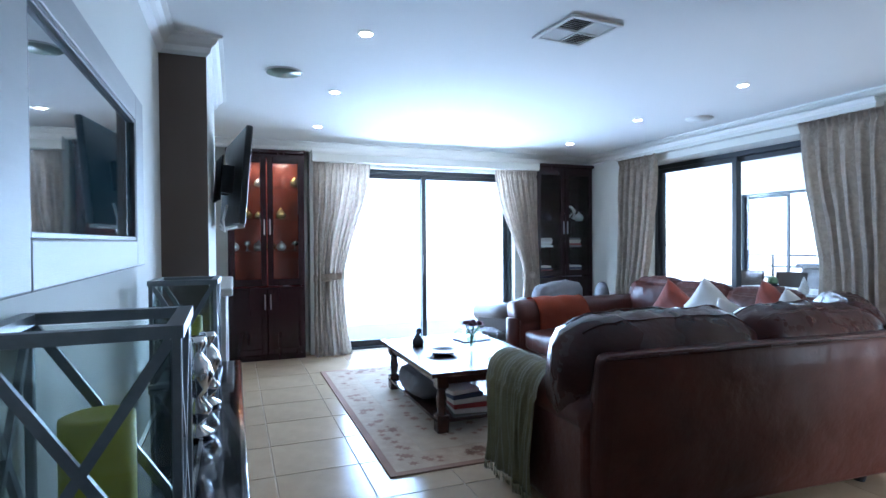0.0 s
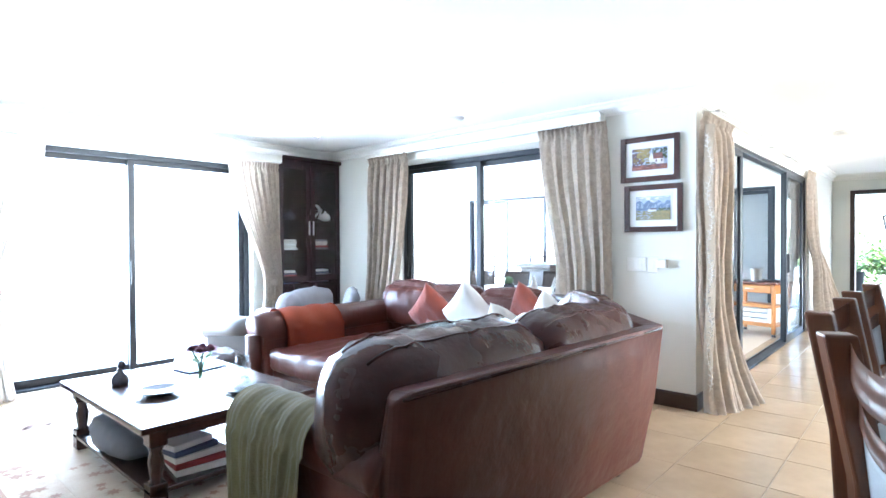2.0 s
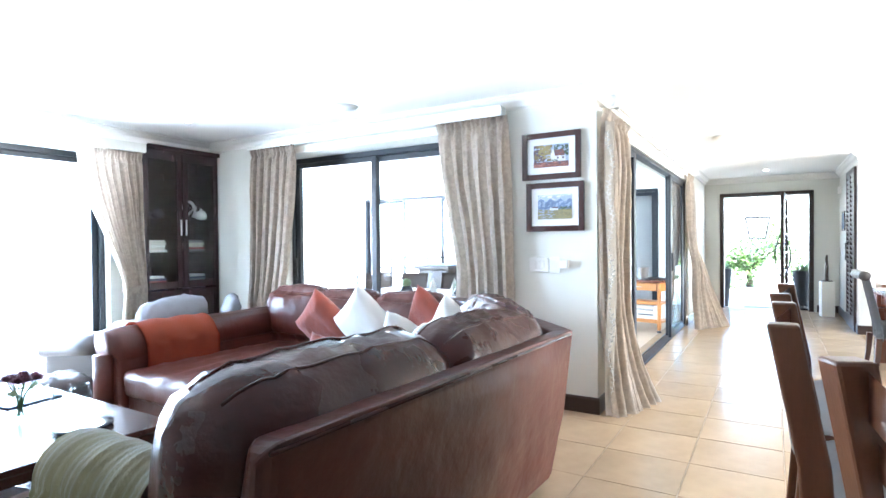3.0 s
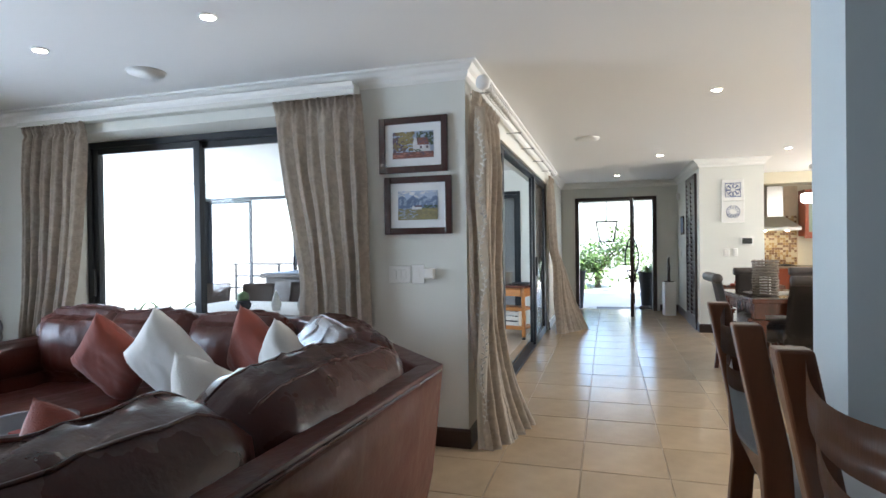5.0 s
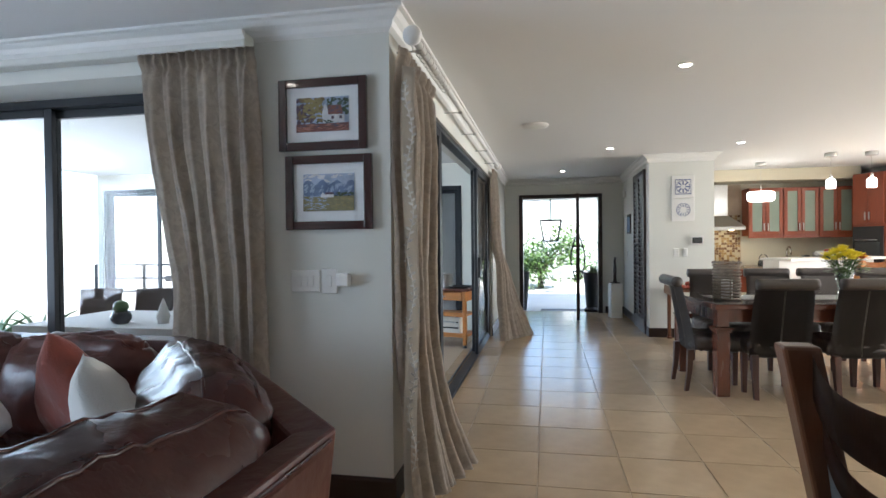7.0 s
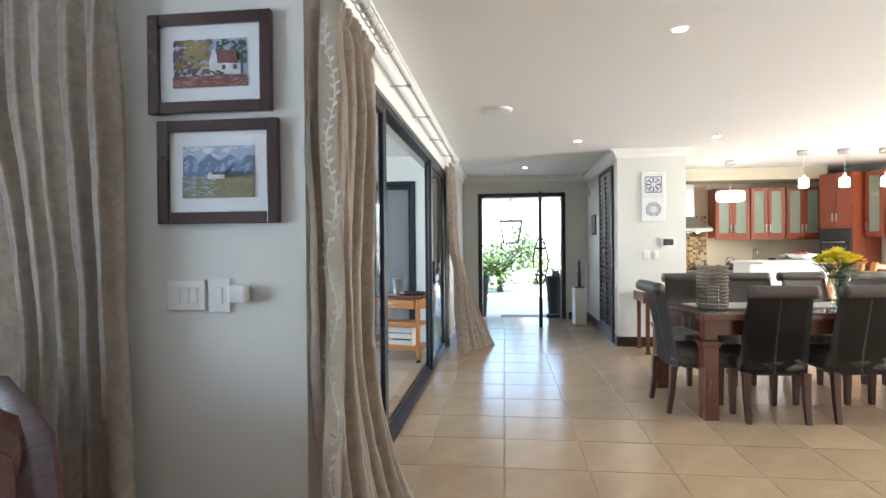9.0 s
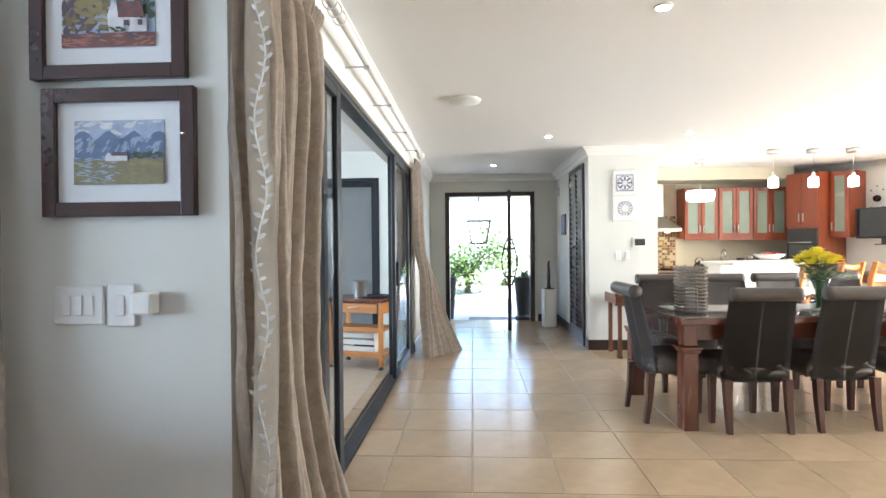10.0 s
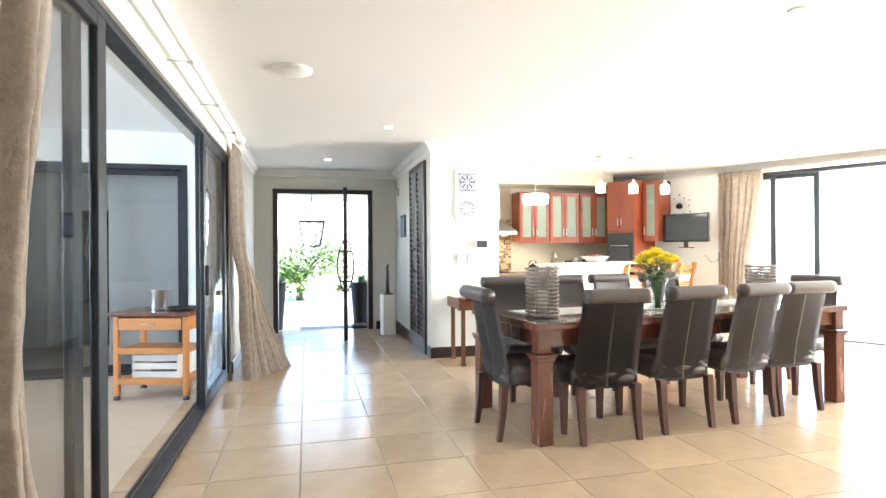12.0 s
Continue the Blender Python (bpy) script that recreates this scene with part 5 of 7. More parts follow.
for a, m, rot in (((-0.53, -0.19, 0.0, 0.53, 0.19, 0.51), LEATHERD, (2.38, 2.66, 0.49, 10, 0, -2.5)), ((-0.46, -0.18, 0.0, 0.46, 0.18, 0.51), LEATHERD, (3.36, 2.60, 0.49, 10, 0, -3)), ((-0.46, -0.16, 0, 0.46, 0.16, 0.51), LEATHERD, (4.15, 2.90, 0.48, 12, 0, 42)), ((-0.36, -0.15, 0, 0.36, 0.15, 0.48), LEATHER, (4.68, 3.86, 0.46, 12, 0, 88)), ((-0.36, -0.15, 0, 0.36, 0.15, 0.48), LEATHER, (4.67, 4.54, 0.46, 12, 0, 91)), ((-0.34, -0.15, 0, 0.34, 0.15, 0.50), LEATHER, (4.66, 5.12, 0.46, 12, 0, 92))):
    cb = cushion(*a, puff=0.06, r=0.12, seed=rot[0] * 3, sag=0.03, crease=1.0)
    tree = BVHTree.FromBMesh(cb)
    seams = []
    for sy in (-0.075, 0.075):
        run_ = []
        for k in range(25):
            hit = tree.ray_cast(Vector((a[3] * (-0.93 + 1.86 * k / 24), sy + 0.003 * math.sin(1.3 * k), 2.0)), Vector((0, 0, -1)))[0]
            if hit:
                run_.append(hit + Vector((0, 0, 0.001)))
        seams.append(tube(run_, 0.0055, 6))
    c = part("back_cushion", moved(cb, pose(*rot)), m, sofa)
    for tb in seams:
        part("seam", moved(tb, pose(*rot)), m, c)


def sofa_arm(x0, y0, x1, y1, h, along):
    """A rolled arm: panel, roll on top and a facing at its front."""
    a = part("arm", box(x0, y0, 0.07, x1, y1, h - 0.07, 0.03, 3), LEATHER, sofa)
    if along == "y":
        cx, r = (x0 + x1) / 2, (x1 - x0) / 2 + 0.015
        part("arm_roll", tube([(cx, y0, h - 0.10), (cx, y0 + 0.04, h - 0.09), (cx, y1 - 0.03, h - 0.09), (cx, y1 + 0.01, h - 0.10)], r, 16), LEATHER, a)
    else:
        cy, r = (y0 + y1) / 2, (y1 - y0) / 2 + 0.02
        part("arm_roll", tube([(x0 - 0.01, cy, h - 0.10), (x0 + 0.03, cy, h - 0.09), (x1, cy, h - 0.08)], r, 16), LEATHER, a)
        part("arm_facing", tube([(x0 - 0.025, cy, 0.10), (x0 - 0.025, cy, h - 0.12)], 0.075, 12), LEATHER, a)


sofa_arm(1.83, 2.44, 2.03, 3.32, 0.68, "y")
sofa_arm(3.12, 5.32, 4.95, 5.60, 0.70, "x")
for x, y in ((3.72, 2.45), (2.0, 2.55), (1.95, 3.2), (3.25, 5.5), (4.8, 5.5), (4.9, 3.8)):
    part("foot", lathe([(0.028, 0), (0.035, 0.03), (0.04, 0.072)], 12, (x, y, 0)), BLACKM, sofa)
SO = 0.475


def scatter(m, x, y, z, yaw, tip, lean, size, label, seed):
    root = thing("scatter_cushion", label, "cushion", pose(x, y, z, -lean, 0, yaw) @ Matrix.Rotation(radians(tip), 4, "Y"), "scatter cushions")
    part("cover", pillow(size, size, 0.17, 26, 0.075, seed), m, root)
    return root


scatter(RUST, 4.26, 4.40, 0.72, 92, 45, 20, 0.46, "rust-red woven cushion propped on its corner", 1)
scatter(WHITEF, 4.14, 3.88, 0.77, 86, 40, 20, 0.47, "white textured cushion propped on its corner", 2)
scatter(RUST, 4.24, 3.36, 0.77, 70, 50, 18, 0.47, "rust-red woven cushion propped on its corner", 3)
scatter(WHITEF, 4.08, 3.08, 0.76, 56, 32, 20, 0.45, "white cushion leaning in the sofa corner", 4)
scatter(WHITEF, 3.40, 2.95, 0.76, 14, 28, 24, 0.42, "white cushion leaning on the leather back", 5)
scatter(RUST, 2.93, 3.08, 0.70, 8, 45, 28, 0.40, "small rust cushion slumped on the leather seat", 6)
tray = thing("lap_tray", "round pale wicker tray on the sofa seat", "tray", pose(3.62, 4.22, 0.485))
part("bowl", lathe([(0.17, 0), (0.19, 0.01), (0.20, 0.085), (0.21, 0.09), (0.185, 0.085), (0.17, 0.02), (0, 0.018)], 26), GREYF, tray)
part("remote", box(-0.03, -0.09, 0.0185, 0.03, 0.09, 0.036, 0.004, 1), BOOKR, tray)


def draped(fn, m, name, label, nu=30, nv=30, fringe=None):
    root = thing(name, label, "throw")
    part("cloth", sheet(fn, nu, nv, 0.006), m, root)
    if fringe:
        bm = bmesh.new()
        for k in range(60):
            p = Vector(fn(k / 59, 1.0))
            join(bm, tube([p, p + Vector((0.004 * math.sin(k * 3), 0.004 * math.cos(k * 5), -0.05))], 0.0022, 4))
        part("fringe", bm, m, root)
    return root


def arm_drape(cx, r, z, y0, y1, down_out, down_in, wave=0.018):
    """Cloth laid across an arm that runs along y: from the inside over the roll and down outside."""
    L0, L1 = down_in, math.pi * r
    total = L0 + L1 + down_out

    def fn(u, v):
        s = v * total
        y = y0 + (y1 - y0) * u + 0.012 * math.sin(9 * v + 4 * u)
        w = (wave * math.sin(u * 22 + 2 * math.sin(v * 3)) + 0.005 * math.sin(u * 95)) * min(1, max(0.25, (s - L0) / L1)) + 0.010
        if s < L0:
            return (cx + r + 0.012, y, z - (L0 - s) + 0.01 * math.sin(u * 20))
        if s < L0 + L1:
            a = (s - L0) / r
            return (cx + (r + 0.014 + 0.4 * w) * math.cos(a), y, z + (r + 0.014 + 0.4 * w) * math.sin(a))
        d = s - L0 - L1
        return (cx - r - 0.014 - abs(w) - 0.02 * (d / down_out), y + 0.03 * (d / down_out) * math.sin(u * 11), z - d)
    return fn


draped(arm_drape(1.93, 0.125, 0.60, 2.78, 3.36, 0.50, 0.06), GREENF, "throw_blanket", "olive-green fringed throw hanging over the sofa arm", 130, 40, True)


def far_drape(u, v):
    x = 3.30 + 0.62 * u + 0.012 * math.sin(7 * v)
    r, cy, cz = 0.172, 5.46, 0.615
    s = v * (0.30 + math.pi * r * 0.8)
    w = 0.006 * math.sin(u * 16 + v * 4)
    if s < 0.28:
        return (x, cy - r - 0.004 - abs(w), cz - 0.26 + s)
    a = (s - 0.28) / r
    return (x, cy - (r + 0.006 + w) * math.cos(a), cz + (r + 0.006 + w) * math.sin(a))


draped(far_drape, ORANGEF, "throw_blanket", "burnt-orange throw folded over the far sofa arm", 30, 24)

# ---- armchair and footstool near the garden doors ----
ac = thing("armchair", "dark leather tub armchair with a grey back", "armchair", pose(3.72, 6.28, 0, 0, 0, -160))
part("seat", cushion(-0.32, -0.34, 0.26, 0.32, 0.32, 0.46, 0.03, 0.05), BLACKL, ac)
part("base", box(-0.38, -0.38, 0.06, 0.38, 0.40, 0.27, 0.04), BLACKL, ac)
for s in (-1, 1):
    part("arm", join(box(s * 0.38 - 0.09, -0.42, 0.06, s * 0.38 + 0.09, 0.40, 0.52, 0.05, 3), tube([(s * 0.38, -0.44, 0.52), (s * 0.38, 0.36, 0.56)], 0.115, 14)), BLACKL, ac)
    for y in (-0.3, 0.3):
        part("foot", lathe([(0.02, 0), (0.028, 0.06)], 10, (s * 0.3, y, 0)), BLACKM, ac)
part("backrest", moved(cushion(-0.36, -0.11, 0.0, 0.36, 0.11, 0.52, 0.04, 0.07), pose(0, 0.40, 0.36, -10, 0, 0)), GREYF, ac)
gc = thing("grey_chair", "light grey upholstered armchair beside the dark cabinet", "armchair", pose(4.52, 6.52, 0, 0, 0, -125))
part("backrest", moved(cushion(-0.29, -0.06, 0.0, 0.29, 0.06, 0.46, 0.02, 0.05), pose(0, 0.30, 0.36, -14, 0, 0)), GREYF, gc)
part("seat", cushion(-0.29, -0.30, 0.28, 0.29, 0.30, 0.44, 0.02, 0.05), GREYF, gc)
for s in (-1, 1):
    for y in (-0.24, 0.24):
        part("leg", tube([(s * 0.24, y, 0), (s * 0.24, y, 0.30)], 0.018, 8), LEGD, gc)
scatter(WHITEF, 3.98, 6.30, 0.66, -150, 10, 25, 0.40, "cream cushion in the tub armchair", 9)
fs = thing("footstool", "dark leather footstool by the armchair", "footstool", pose(2.92, 5.95, 0))
part("top", cushion(-0.24, -0.20, 0.16, 0.24, 0.20, 0.38, 0.02, 0.05), BLACKL, fs)
for s in (-1, 1):
    for y in (-0.14, 0.14):
        part("foot", lathe([(0.02, 0.013), (0.026, 0.17)], 10, (s * 0.18, y, 0)), BLACKM, fs)

# ---- bar stools, bar counter ----
def bar_stool(at, label, wood, pad, seat_h=0.76, top=1.13, w=0.36, group="bar stools"):
    """A wooden bar stool that faces -y; its back stands at y = 0."""
    root = thing("bar_stool", label, "bar stool", at, group)
    hw = w / 2
    for s in (-1, 1):
        pts = [(s * hw, -0.02 + 0.05, 0), (s * hw, -0.03, seat_h - 0.05), (s * hw, -0.02, seat_h + 0.12), (s * hw, 0.035, top)]
        bm = bmesh.new()
        prev = None
        for x, y, z in pts:
            ring = [bm.verts.new((x + a, y + b, z)) for a, b in ((-0.025, -0.03), (0.025, -0.03), (0.025, 0.03), (-0.025, 0.03))]
            if prev:
                for k in range(4):
                    bm.faces.new((prev[k], prev[(k + 1) % 4], ring[(k + 1) % 4], ring[k]))
            else:
                bm.faces.new(ring[::-1])
            prev = ring
        bm.faces.new(prev)
        bmesh.ops.bevel(bm, geom=[e for e in bm.edges], offset=0.006, segments=2, affect="EDGES", profile=0.5)
        part("back_post", bm, wood, root)
        part("front_leg", box(s * hw - 0.021, -0.41, 0, s * hw + 0.021, -0.37, seat_h - 0.04, 0.005), wood, root)
        part("side_rail", box(s * hw - 0.012, -0.37, seat_h - 0.10, s * hw + 0.012, -0.05, seat_h - 0.035, 0.003, 1), wood, root)
        part("stretcher", box(s * hw - 0.012, -0.37, 0.26, s * hw + 0.012, 0.0, 0.295, 0.003, 1), wood, root)

    def slat(z0, z1, bow, y):
        def fn(u, v):
            x = -hw + 0.018 + (w - 0.036) * u
            b = math.sin(math.pi * u)
            return (x, y + 0.05 * b * 0.7, z0 + (z1 - z0) * v - bow * b)
        return sheet(fn, 14, 2, 0.02)

    part("top_rail", slat(top - 0.085, top - 0.012, 0.022, 0.018), wood, root)
    part("middle_rail", slat(top - 0.165, top - 0.115, 0.03, 0.004), wood, root)
    part("back_pad", sheet(lambda u, v: (-hw + 0.024 + (w - 0.048) * u, 0.002 + 0.035 * math.sin(math.pi * u) - 0.018 * (1 - v), seat_h + 0.085 + (top - seat_h - 0.25) * v - 0.03 * math.sin(math.pi * u) * v), 12, 6, 0.018), pad, root, "pale upholstered back panel")
    part("lower_rail", box(-hw + 0.02, -0.035, seat_h + 0.015, hw - 0.02, -0.01, seat_h + 0.075, 0.004, 1), wood, root)
    part("foot_rail", box(-hw + 0.02, -0.40, 0.30, hw - 0.02, -0.38, 0.335, 0.003, 1), wood, root)
    part("front_rail", box(-hw + 0.02, -0.41, seat_h - 0.10, hw - 0.02, -0.385, seat_h - 0.035, 0.003, 1), wood, root)
    part("seat", cushion(-hw + 0.0, -0.42, seat_h - 0.035, hw - 0.0, -0.04, seat_h + 0.03, 0.012, 0.02), pad, root, "pale upholstered seat")
    return root


st = bar_stool(pose(3.31, 1.225, 0, 0, 0, -3), "brown wooden bar stool with pale upholstered seat and back", PINE, BLUEWHITE, 0.79, 1.20, 0.46)
copy_thing(st, pose(2.555, 1.235, 0, 0, 0, -1))
copy_thing(st, pose(1.77, 1.07, 0, 0, 0, 25))
bar = thing("bar_counter", "bar counter with a reddish wooden top beside the pier", "counter", pose(1.39, 0.12, 0))
part("front_panel", box(0, 0, 0, 2.318, 0.50, 1.06), WALL, bar)
part("countertop", box(-0.02, -0.03, 1.06, 2.318, 0.62, 1.11, 0.01), CHERRY, bar)

# ---- dining table and chairs ----
DT = pose(7.962, -2.76, 0, 0, 0, 6.1)     # the table stands a little askew
dt = thing("dining_table", "long mahogany dining table with a glass top sheet", "dining table", DT)
DX, DY, DZ = 1.10, 3.0, 0.815
part("tabletop", box(0, 0, DZ - 0.045, DX, DY, DZ, 0.008), TABLEW, dt)
part("glass_sheet", box(0.004, 0.004, DZ + 0.001, DX - 0.004, DY - 0.004, DZ + 0.009, 0.002, 1), mat("table_glass", (0.16, 0.13, 0.11), 0.04, vary=0.03, bump=0, spec=0.8, coat=0.6), dt, "clear glass sheet over dark wood")
part("apron", boxes((0.09, 0.06, DZ - 0.16, DX - 0.09, 0.085, DZ - 0.046), (0.09, DY - 0.085, DZ - 0.16, DX - 0.09, DY - 0.06, DZ - 0.046), (0.06, 0.085, DZ - 0.16, 0.085, DY - 0.085, DZ - 0.046), (DX - 0.085, 0.085, DZ - 0.16, DX - 0.06, DY - 0.085, DZ - 0.046)), TABLEW, dt)
for x, y in ((0.02, 0.02), (DX - 0.13, 0.02), (0.02, DY - 0.13), (DX - 0.13, DY - 0.13)):
    lg_ = part("leg", boxes((x, y, 0, x + 0.11, y + 0.11, DZ - 0.235), (x + 0.006, y + 0.006, DZ - 0.20, x + 0.104, y + 0.104, DZ - 0.046), bevel=0.006), TABLEW, dt)
    part("collar", boxes((x - 0.022, y - 0.022, DZ - 0.225, x + 0.132, y + 0.132, DZ - 0.205), (x - 0.012, y - 0.012, DZ - 0.250, x + 0.122, y + 0.122, DZ - 0.226), bevel=0.006), TABLEW, lg_)


def dining_chair(at, label):
    """A high scroll-back leather dining chair that faces +x."""
    root = thing("dining_chair", label, "dining chair", at, "dining chairs")
    part("seat", cushion(-0.20, -0.225, 0.36, 0.26, 0.225, 0.48, 0.015, 0.03), BLACKL, root)

    def shape(u, v):
        z = 0.34 + 0.64 * v
        lean = -0.20 - 0.13 * max(0, v - 0.1) ** 1.2
        w = 0.435 - 0.03 * v + 0.012 * math.sin(3.1 * v)
        return (lean - 0.012 * math.sin(math.pi * u), (u - 0.5) * w, z)

    part("backrest", sheet(shape, 8, 16, -0.075), BLACKL, root)
    part("scroll", moved(join(tube([(-0.36, -0.207, 0.975), (-0.36, -0.18, 0.975), (-0.36, 0.18, 0.975), (-0.36, 0.207, 0.975)], 0.047, 14)), pose(0.02, 0, -0.012)), BLACKL, root)
    for s in (-0.004, 0.004):
        part("stitching", sheet(lambda u, v, s=s: tuple(Vector(shape(0.5, 0.02 + 0.86 * v)) + Vector((-0.002, s + (u - 0.5) * 0.003, 0))), 1, 12, 0.002), STITCH, root, "pale double stitching")
    for x, y, dx in ((-0.23, -0.19, -0.035), (-0.23, 0.19, -0.035), (0.21, -0.19, 0.0), (0.21, 0.19, 0.0)):
        bm = bmesh.new()
        prev = None
        for z, h, o in ((0.0, 0.016, dx), (0.18, 0.020, dx * 0.3), (0.365, 0.024, 0)):
            ring = [bm.verts.new((x + o + a * h, y + b * h, z)) for a, b in ((-1, -1), (1, -1), (1, 1), (-1, 1))]
            if prev:
                for k in range(4):
                    bm.faces.new((prev[k], prev[(k + 1) % 4], ring[(k + 1) % 4], ring[k]))
            else:
                bm.faces.new(ring[::-1])
            prev = ring
        bm.faces.new(prev)
        part("leg", bm, LEGD, root)
    for c in root.children:
        c.data.transform(Matrix.Diagonal((1.05, 1.14, 1.04, 1)))
    return root


CHL = "charcoal leather scroll-back dining chair with pale stitching at the table"
dc = dining_chair(pose(7.905, -0.30, 0, 0, 0, 2), CHL)
for x, y, a in ((7.972, -0.94, 6.5), (8.05, -1.58, 9), (8.11, -2.09, 5)):
    copy_thing(dc, pose(x, y, 0, 0, 0, a))
for x, y, a in ((1.28, 2.42, 180), (1.27, 1.80, 178), (1.29, 1.18, 182), (1.27, 0.56, 180)):
    copy_thing(dc, DT @ pose(x, y, 0, 0, 0, a))
for m, l in ((pose(8.08, 0.153, 0, 0, 0, -87), "charcoal leather dining chair at the head of the table"), (DT @ pose(0.55, -0.02, 0, 0, 0, 90), "charcoal leather dining chair at the far end of the table")):
    tagged(copy_thing(dc, m), l)

TT = DZ + 0.010
runner = solid("table_runner", sheet(lambda u, v: (0.34 + 0.42 * u, 0.12 + 2.72 * v, TT + 0.0025 + 0.0012 * math.sin(9 * u + 14 * v)), 8, 30, 0.003), WHITEF, "pale woven runner along the dining table", "table runner", at=DT)


def basket_lantern(at, r, h, label):
    root = thing("rattan_lantern", label, "lantern", at, "rattan lanterns")
    n = 13
    for k in range(n):
        z = 0.012 + (h - 0.03) * k / (n - 1)
        rr = r * (1 + 0.03 * math.sin(k * 1.7))
        part("hoop", tube([(rr * math.cos(2 * math.pi * j / 22), rr * math.sin(2 * math.pi * j / 22), z + 0.003 * math.sin(j * 2.1 + k)) for j in range(22)], 0.0085, 6, closed=True), RATTAN, root)
    for k in range(8):
        a = 2 * math.pi * k / 8
        part("upright", tube([(r * 0.93 * math.cos(a), r * 0.93 * math.sin(a), 0.0), (r * 0.93 * math.cos(a), r * 0.93 * math.sin(a), h)], 0.006, 6), RATTAN, root)
    part("candle", lathe([(0.05, 0.006), (0.052, 0.012), (0.052, h * 0.5), (0.03, h * 0.51)], 18), WHITEP, root, "thick white candle")
    part("base", lathe([(r * 0.92, 0.0), (r * 0.92, 0.006)], 20), RATTAN, root)
    return root


basket_lantern(pose(7.99, 0.03, TT + 0.004), 0.115, 0.36, "grey rattan hoop lantern with a white candle on the table")
basket_lantern(pose(8.25, -2.14, TT + 0.004), 0.115, 0.34, "grey rattan hoop lantern at the far end of the table")
flower_vase(pose(8.06, -0.98, TT + 0.004), 0.27, 0.085, 19, (YELLOW, YELLOW, PALEY, YELLOW, YELLOW, YELLOW, YELLOW, ORANGEP), "tall glass vase of yellow and orange chrysanthemums", 0.155, 0.17, 200, 1.5)

# serving tray on a stand with fruit beside the wall end
ts = thing("tray_table", "carved brown wooden butler's tray on a stand", "tray table", pose(10.46, -0.36, 0))
part("tray", boxes((-0.27, -0.40, 0.64, 0.27, 0.40, 0.66), (-0.27, -0.40, 0.66, -0.255, 0.40, 0.73), (0.255, -0.40, 0.66, 0.27, 0.40, 0.73), (-0.255, -0.40, 0.66, 0.255, -0.385, 0.76), (-0.255, 0.385, 0.66, 0.255, 0.40, 0.76), bevel=0.004, seg=1), PINE, ts)
for x, y in ((-0.22, -0.34), (0.22, -0.34), (-0.22, 0.34), (0.22, 0.34)):
    part("leg", join(box(x - 0.022, y - 0.022, 0.0, x + 0.022, y + 0.022, 0.64, 0.004, 1), box(x - 0.03, y - 0.03, 0.0, x + 0.03, y + 0.03, 0.03, 0.004, 1)), PINE, ts)
part("stretcher", boxes((-0.22, -0.01, 0.30, 0.22, 0.01, 0.33), (-0.012, -0.34, 0.60, 0.012, 0.34, 0.64)), PINE, ts)
fb = thing("fruit_bowl", "brown wooden bowl heaped with red fruit", "fruit bowl", pose(10.46, -0.22, 0.662))
part("bowl", lathe([(0.05, 0), (0.08, 0.01), (0.16, 0.07), (0.165, 0.075), (0.15, 0.07), (0.07, 0.02), (0, 0.018)], 22), PINE, fb)
for k in range(7):
    part("fruit", lathe([(0.004, -0.038), (0.03, -0.025), (0.042, 0.0), (0.03, 0.028), (0.006, 0.034)], 12, (0.065 * math.cos(k) * (k < 6), 0.065 * math.sin(k) * (k < 6), 0.075 + 0.05 * (k == 6))), FRUIT, fb)

# ---- hall ----
lv = thing("louvre_cupboard", "tall dark louvred cupboard door in the hall", "cupboard", pose(12.0, 0.228, 0, 0, 0, 180))
part("frame", boxes((0, -0.035, 0.10, 0.07, 0, 2.44), (0.93, -0.035, 0.10, 1.0, 0, 2.44), (0.07, -0.035, 2.36, 0.93, 0, 2.44), (0.07, -0.035, 0.10, 0.93, 0, 0.2), (0.465, -0.035, 0.2, 0.535, 0, 2.36), bevel=0.004, seg=1), DARKWOODOOR, lv)
part("backing", box(0.07, -0.006, 0.2, 0.93, -0.001, 2.36), DARKWOODOOR, lv)
part("plinth", box(0, -0.03, 0, 1.0, 0, 0.10), DARKWOODOOR, lv)
for c in (0.07, 0.535):
    for k in range(30):
        part("slat", moved(box(c, -0.003, -0.034, c + 0.395, 0.003, 0.034), pose(0, -0.02, 0.235 + 0.0725 * k, 28, 0, 0)), DARKWOODOOR, lv)
part("handle", tube([(0.47, -0.04, 1.02), (0.47, -0.085, 1.05), (0.47, -0.085, 1.30), (0.47, -0.04, 1.33)], 0.011, 8), BLACKM, lv)
ped = thing("pedestal", "square white pedestal in the hall", "pedestal", pose(12.80, 0.46, 0, 0, 0, 8))
part("column", box(-0.10, -0.10, 0.0, 0.10, 0.10, 0.62, 0.008), WHITEP, ped)
solid("carved_figures", join(tube([(-0.03, 0, 0), (-0.035, 0.01, 0.12), (-0.015, 0, 0.26), (-0.02, 0.01, 0.40), (-0.01, 0, 0.47)], 0.03, 9, 0.018), tube([(0.04, 0.01, 0), (0.05, 0, 0.10), (0.02, 0.01, 0.22), (0.035, 0, 0.33), (0.03, 0, 0.38)], 0.028, 9, 0.018), tube([(-0.03, 0, 0.28), (-0.09, 0, 0.20), (-0.10, 0, 0.30)], 0.012, 7), lathe([(0.09, 0), (0.09, 0.015)], 14)), DARKWOODOOR, "slender dark carved wooden sculpture on a white pedestal", "sculpture", at=pose(12.80, 0.46, 0.622))


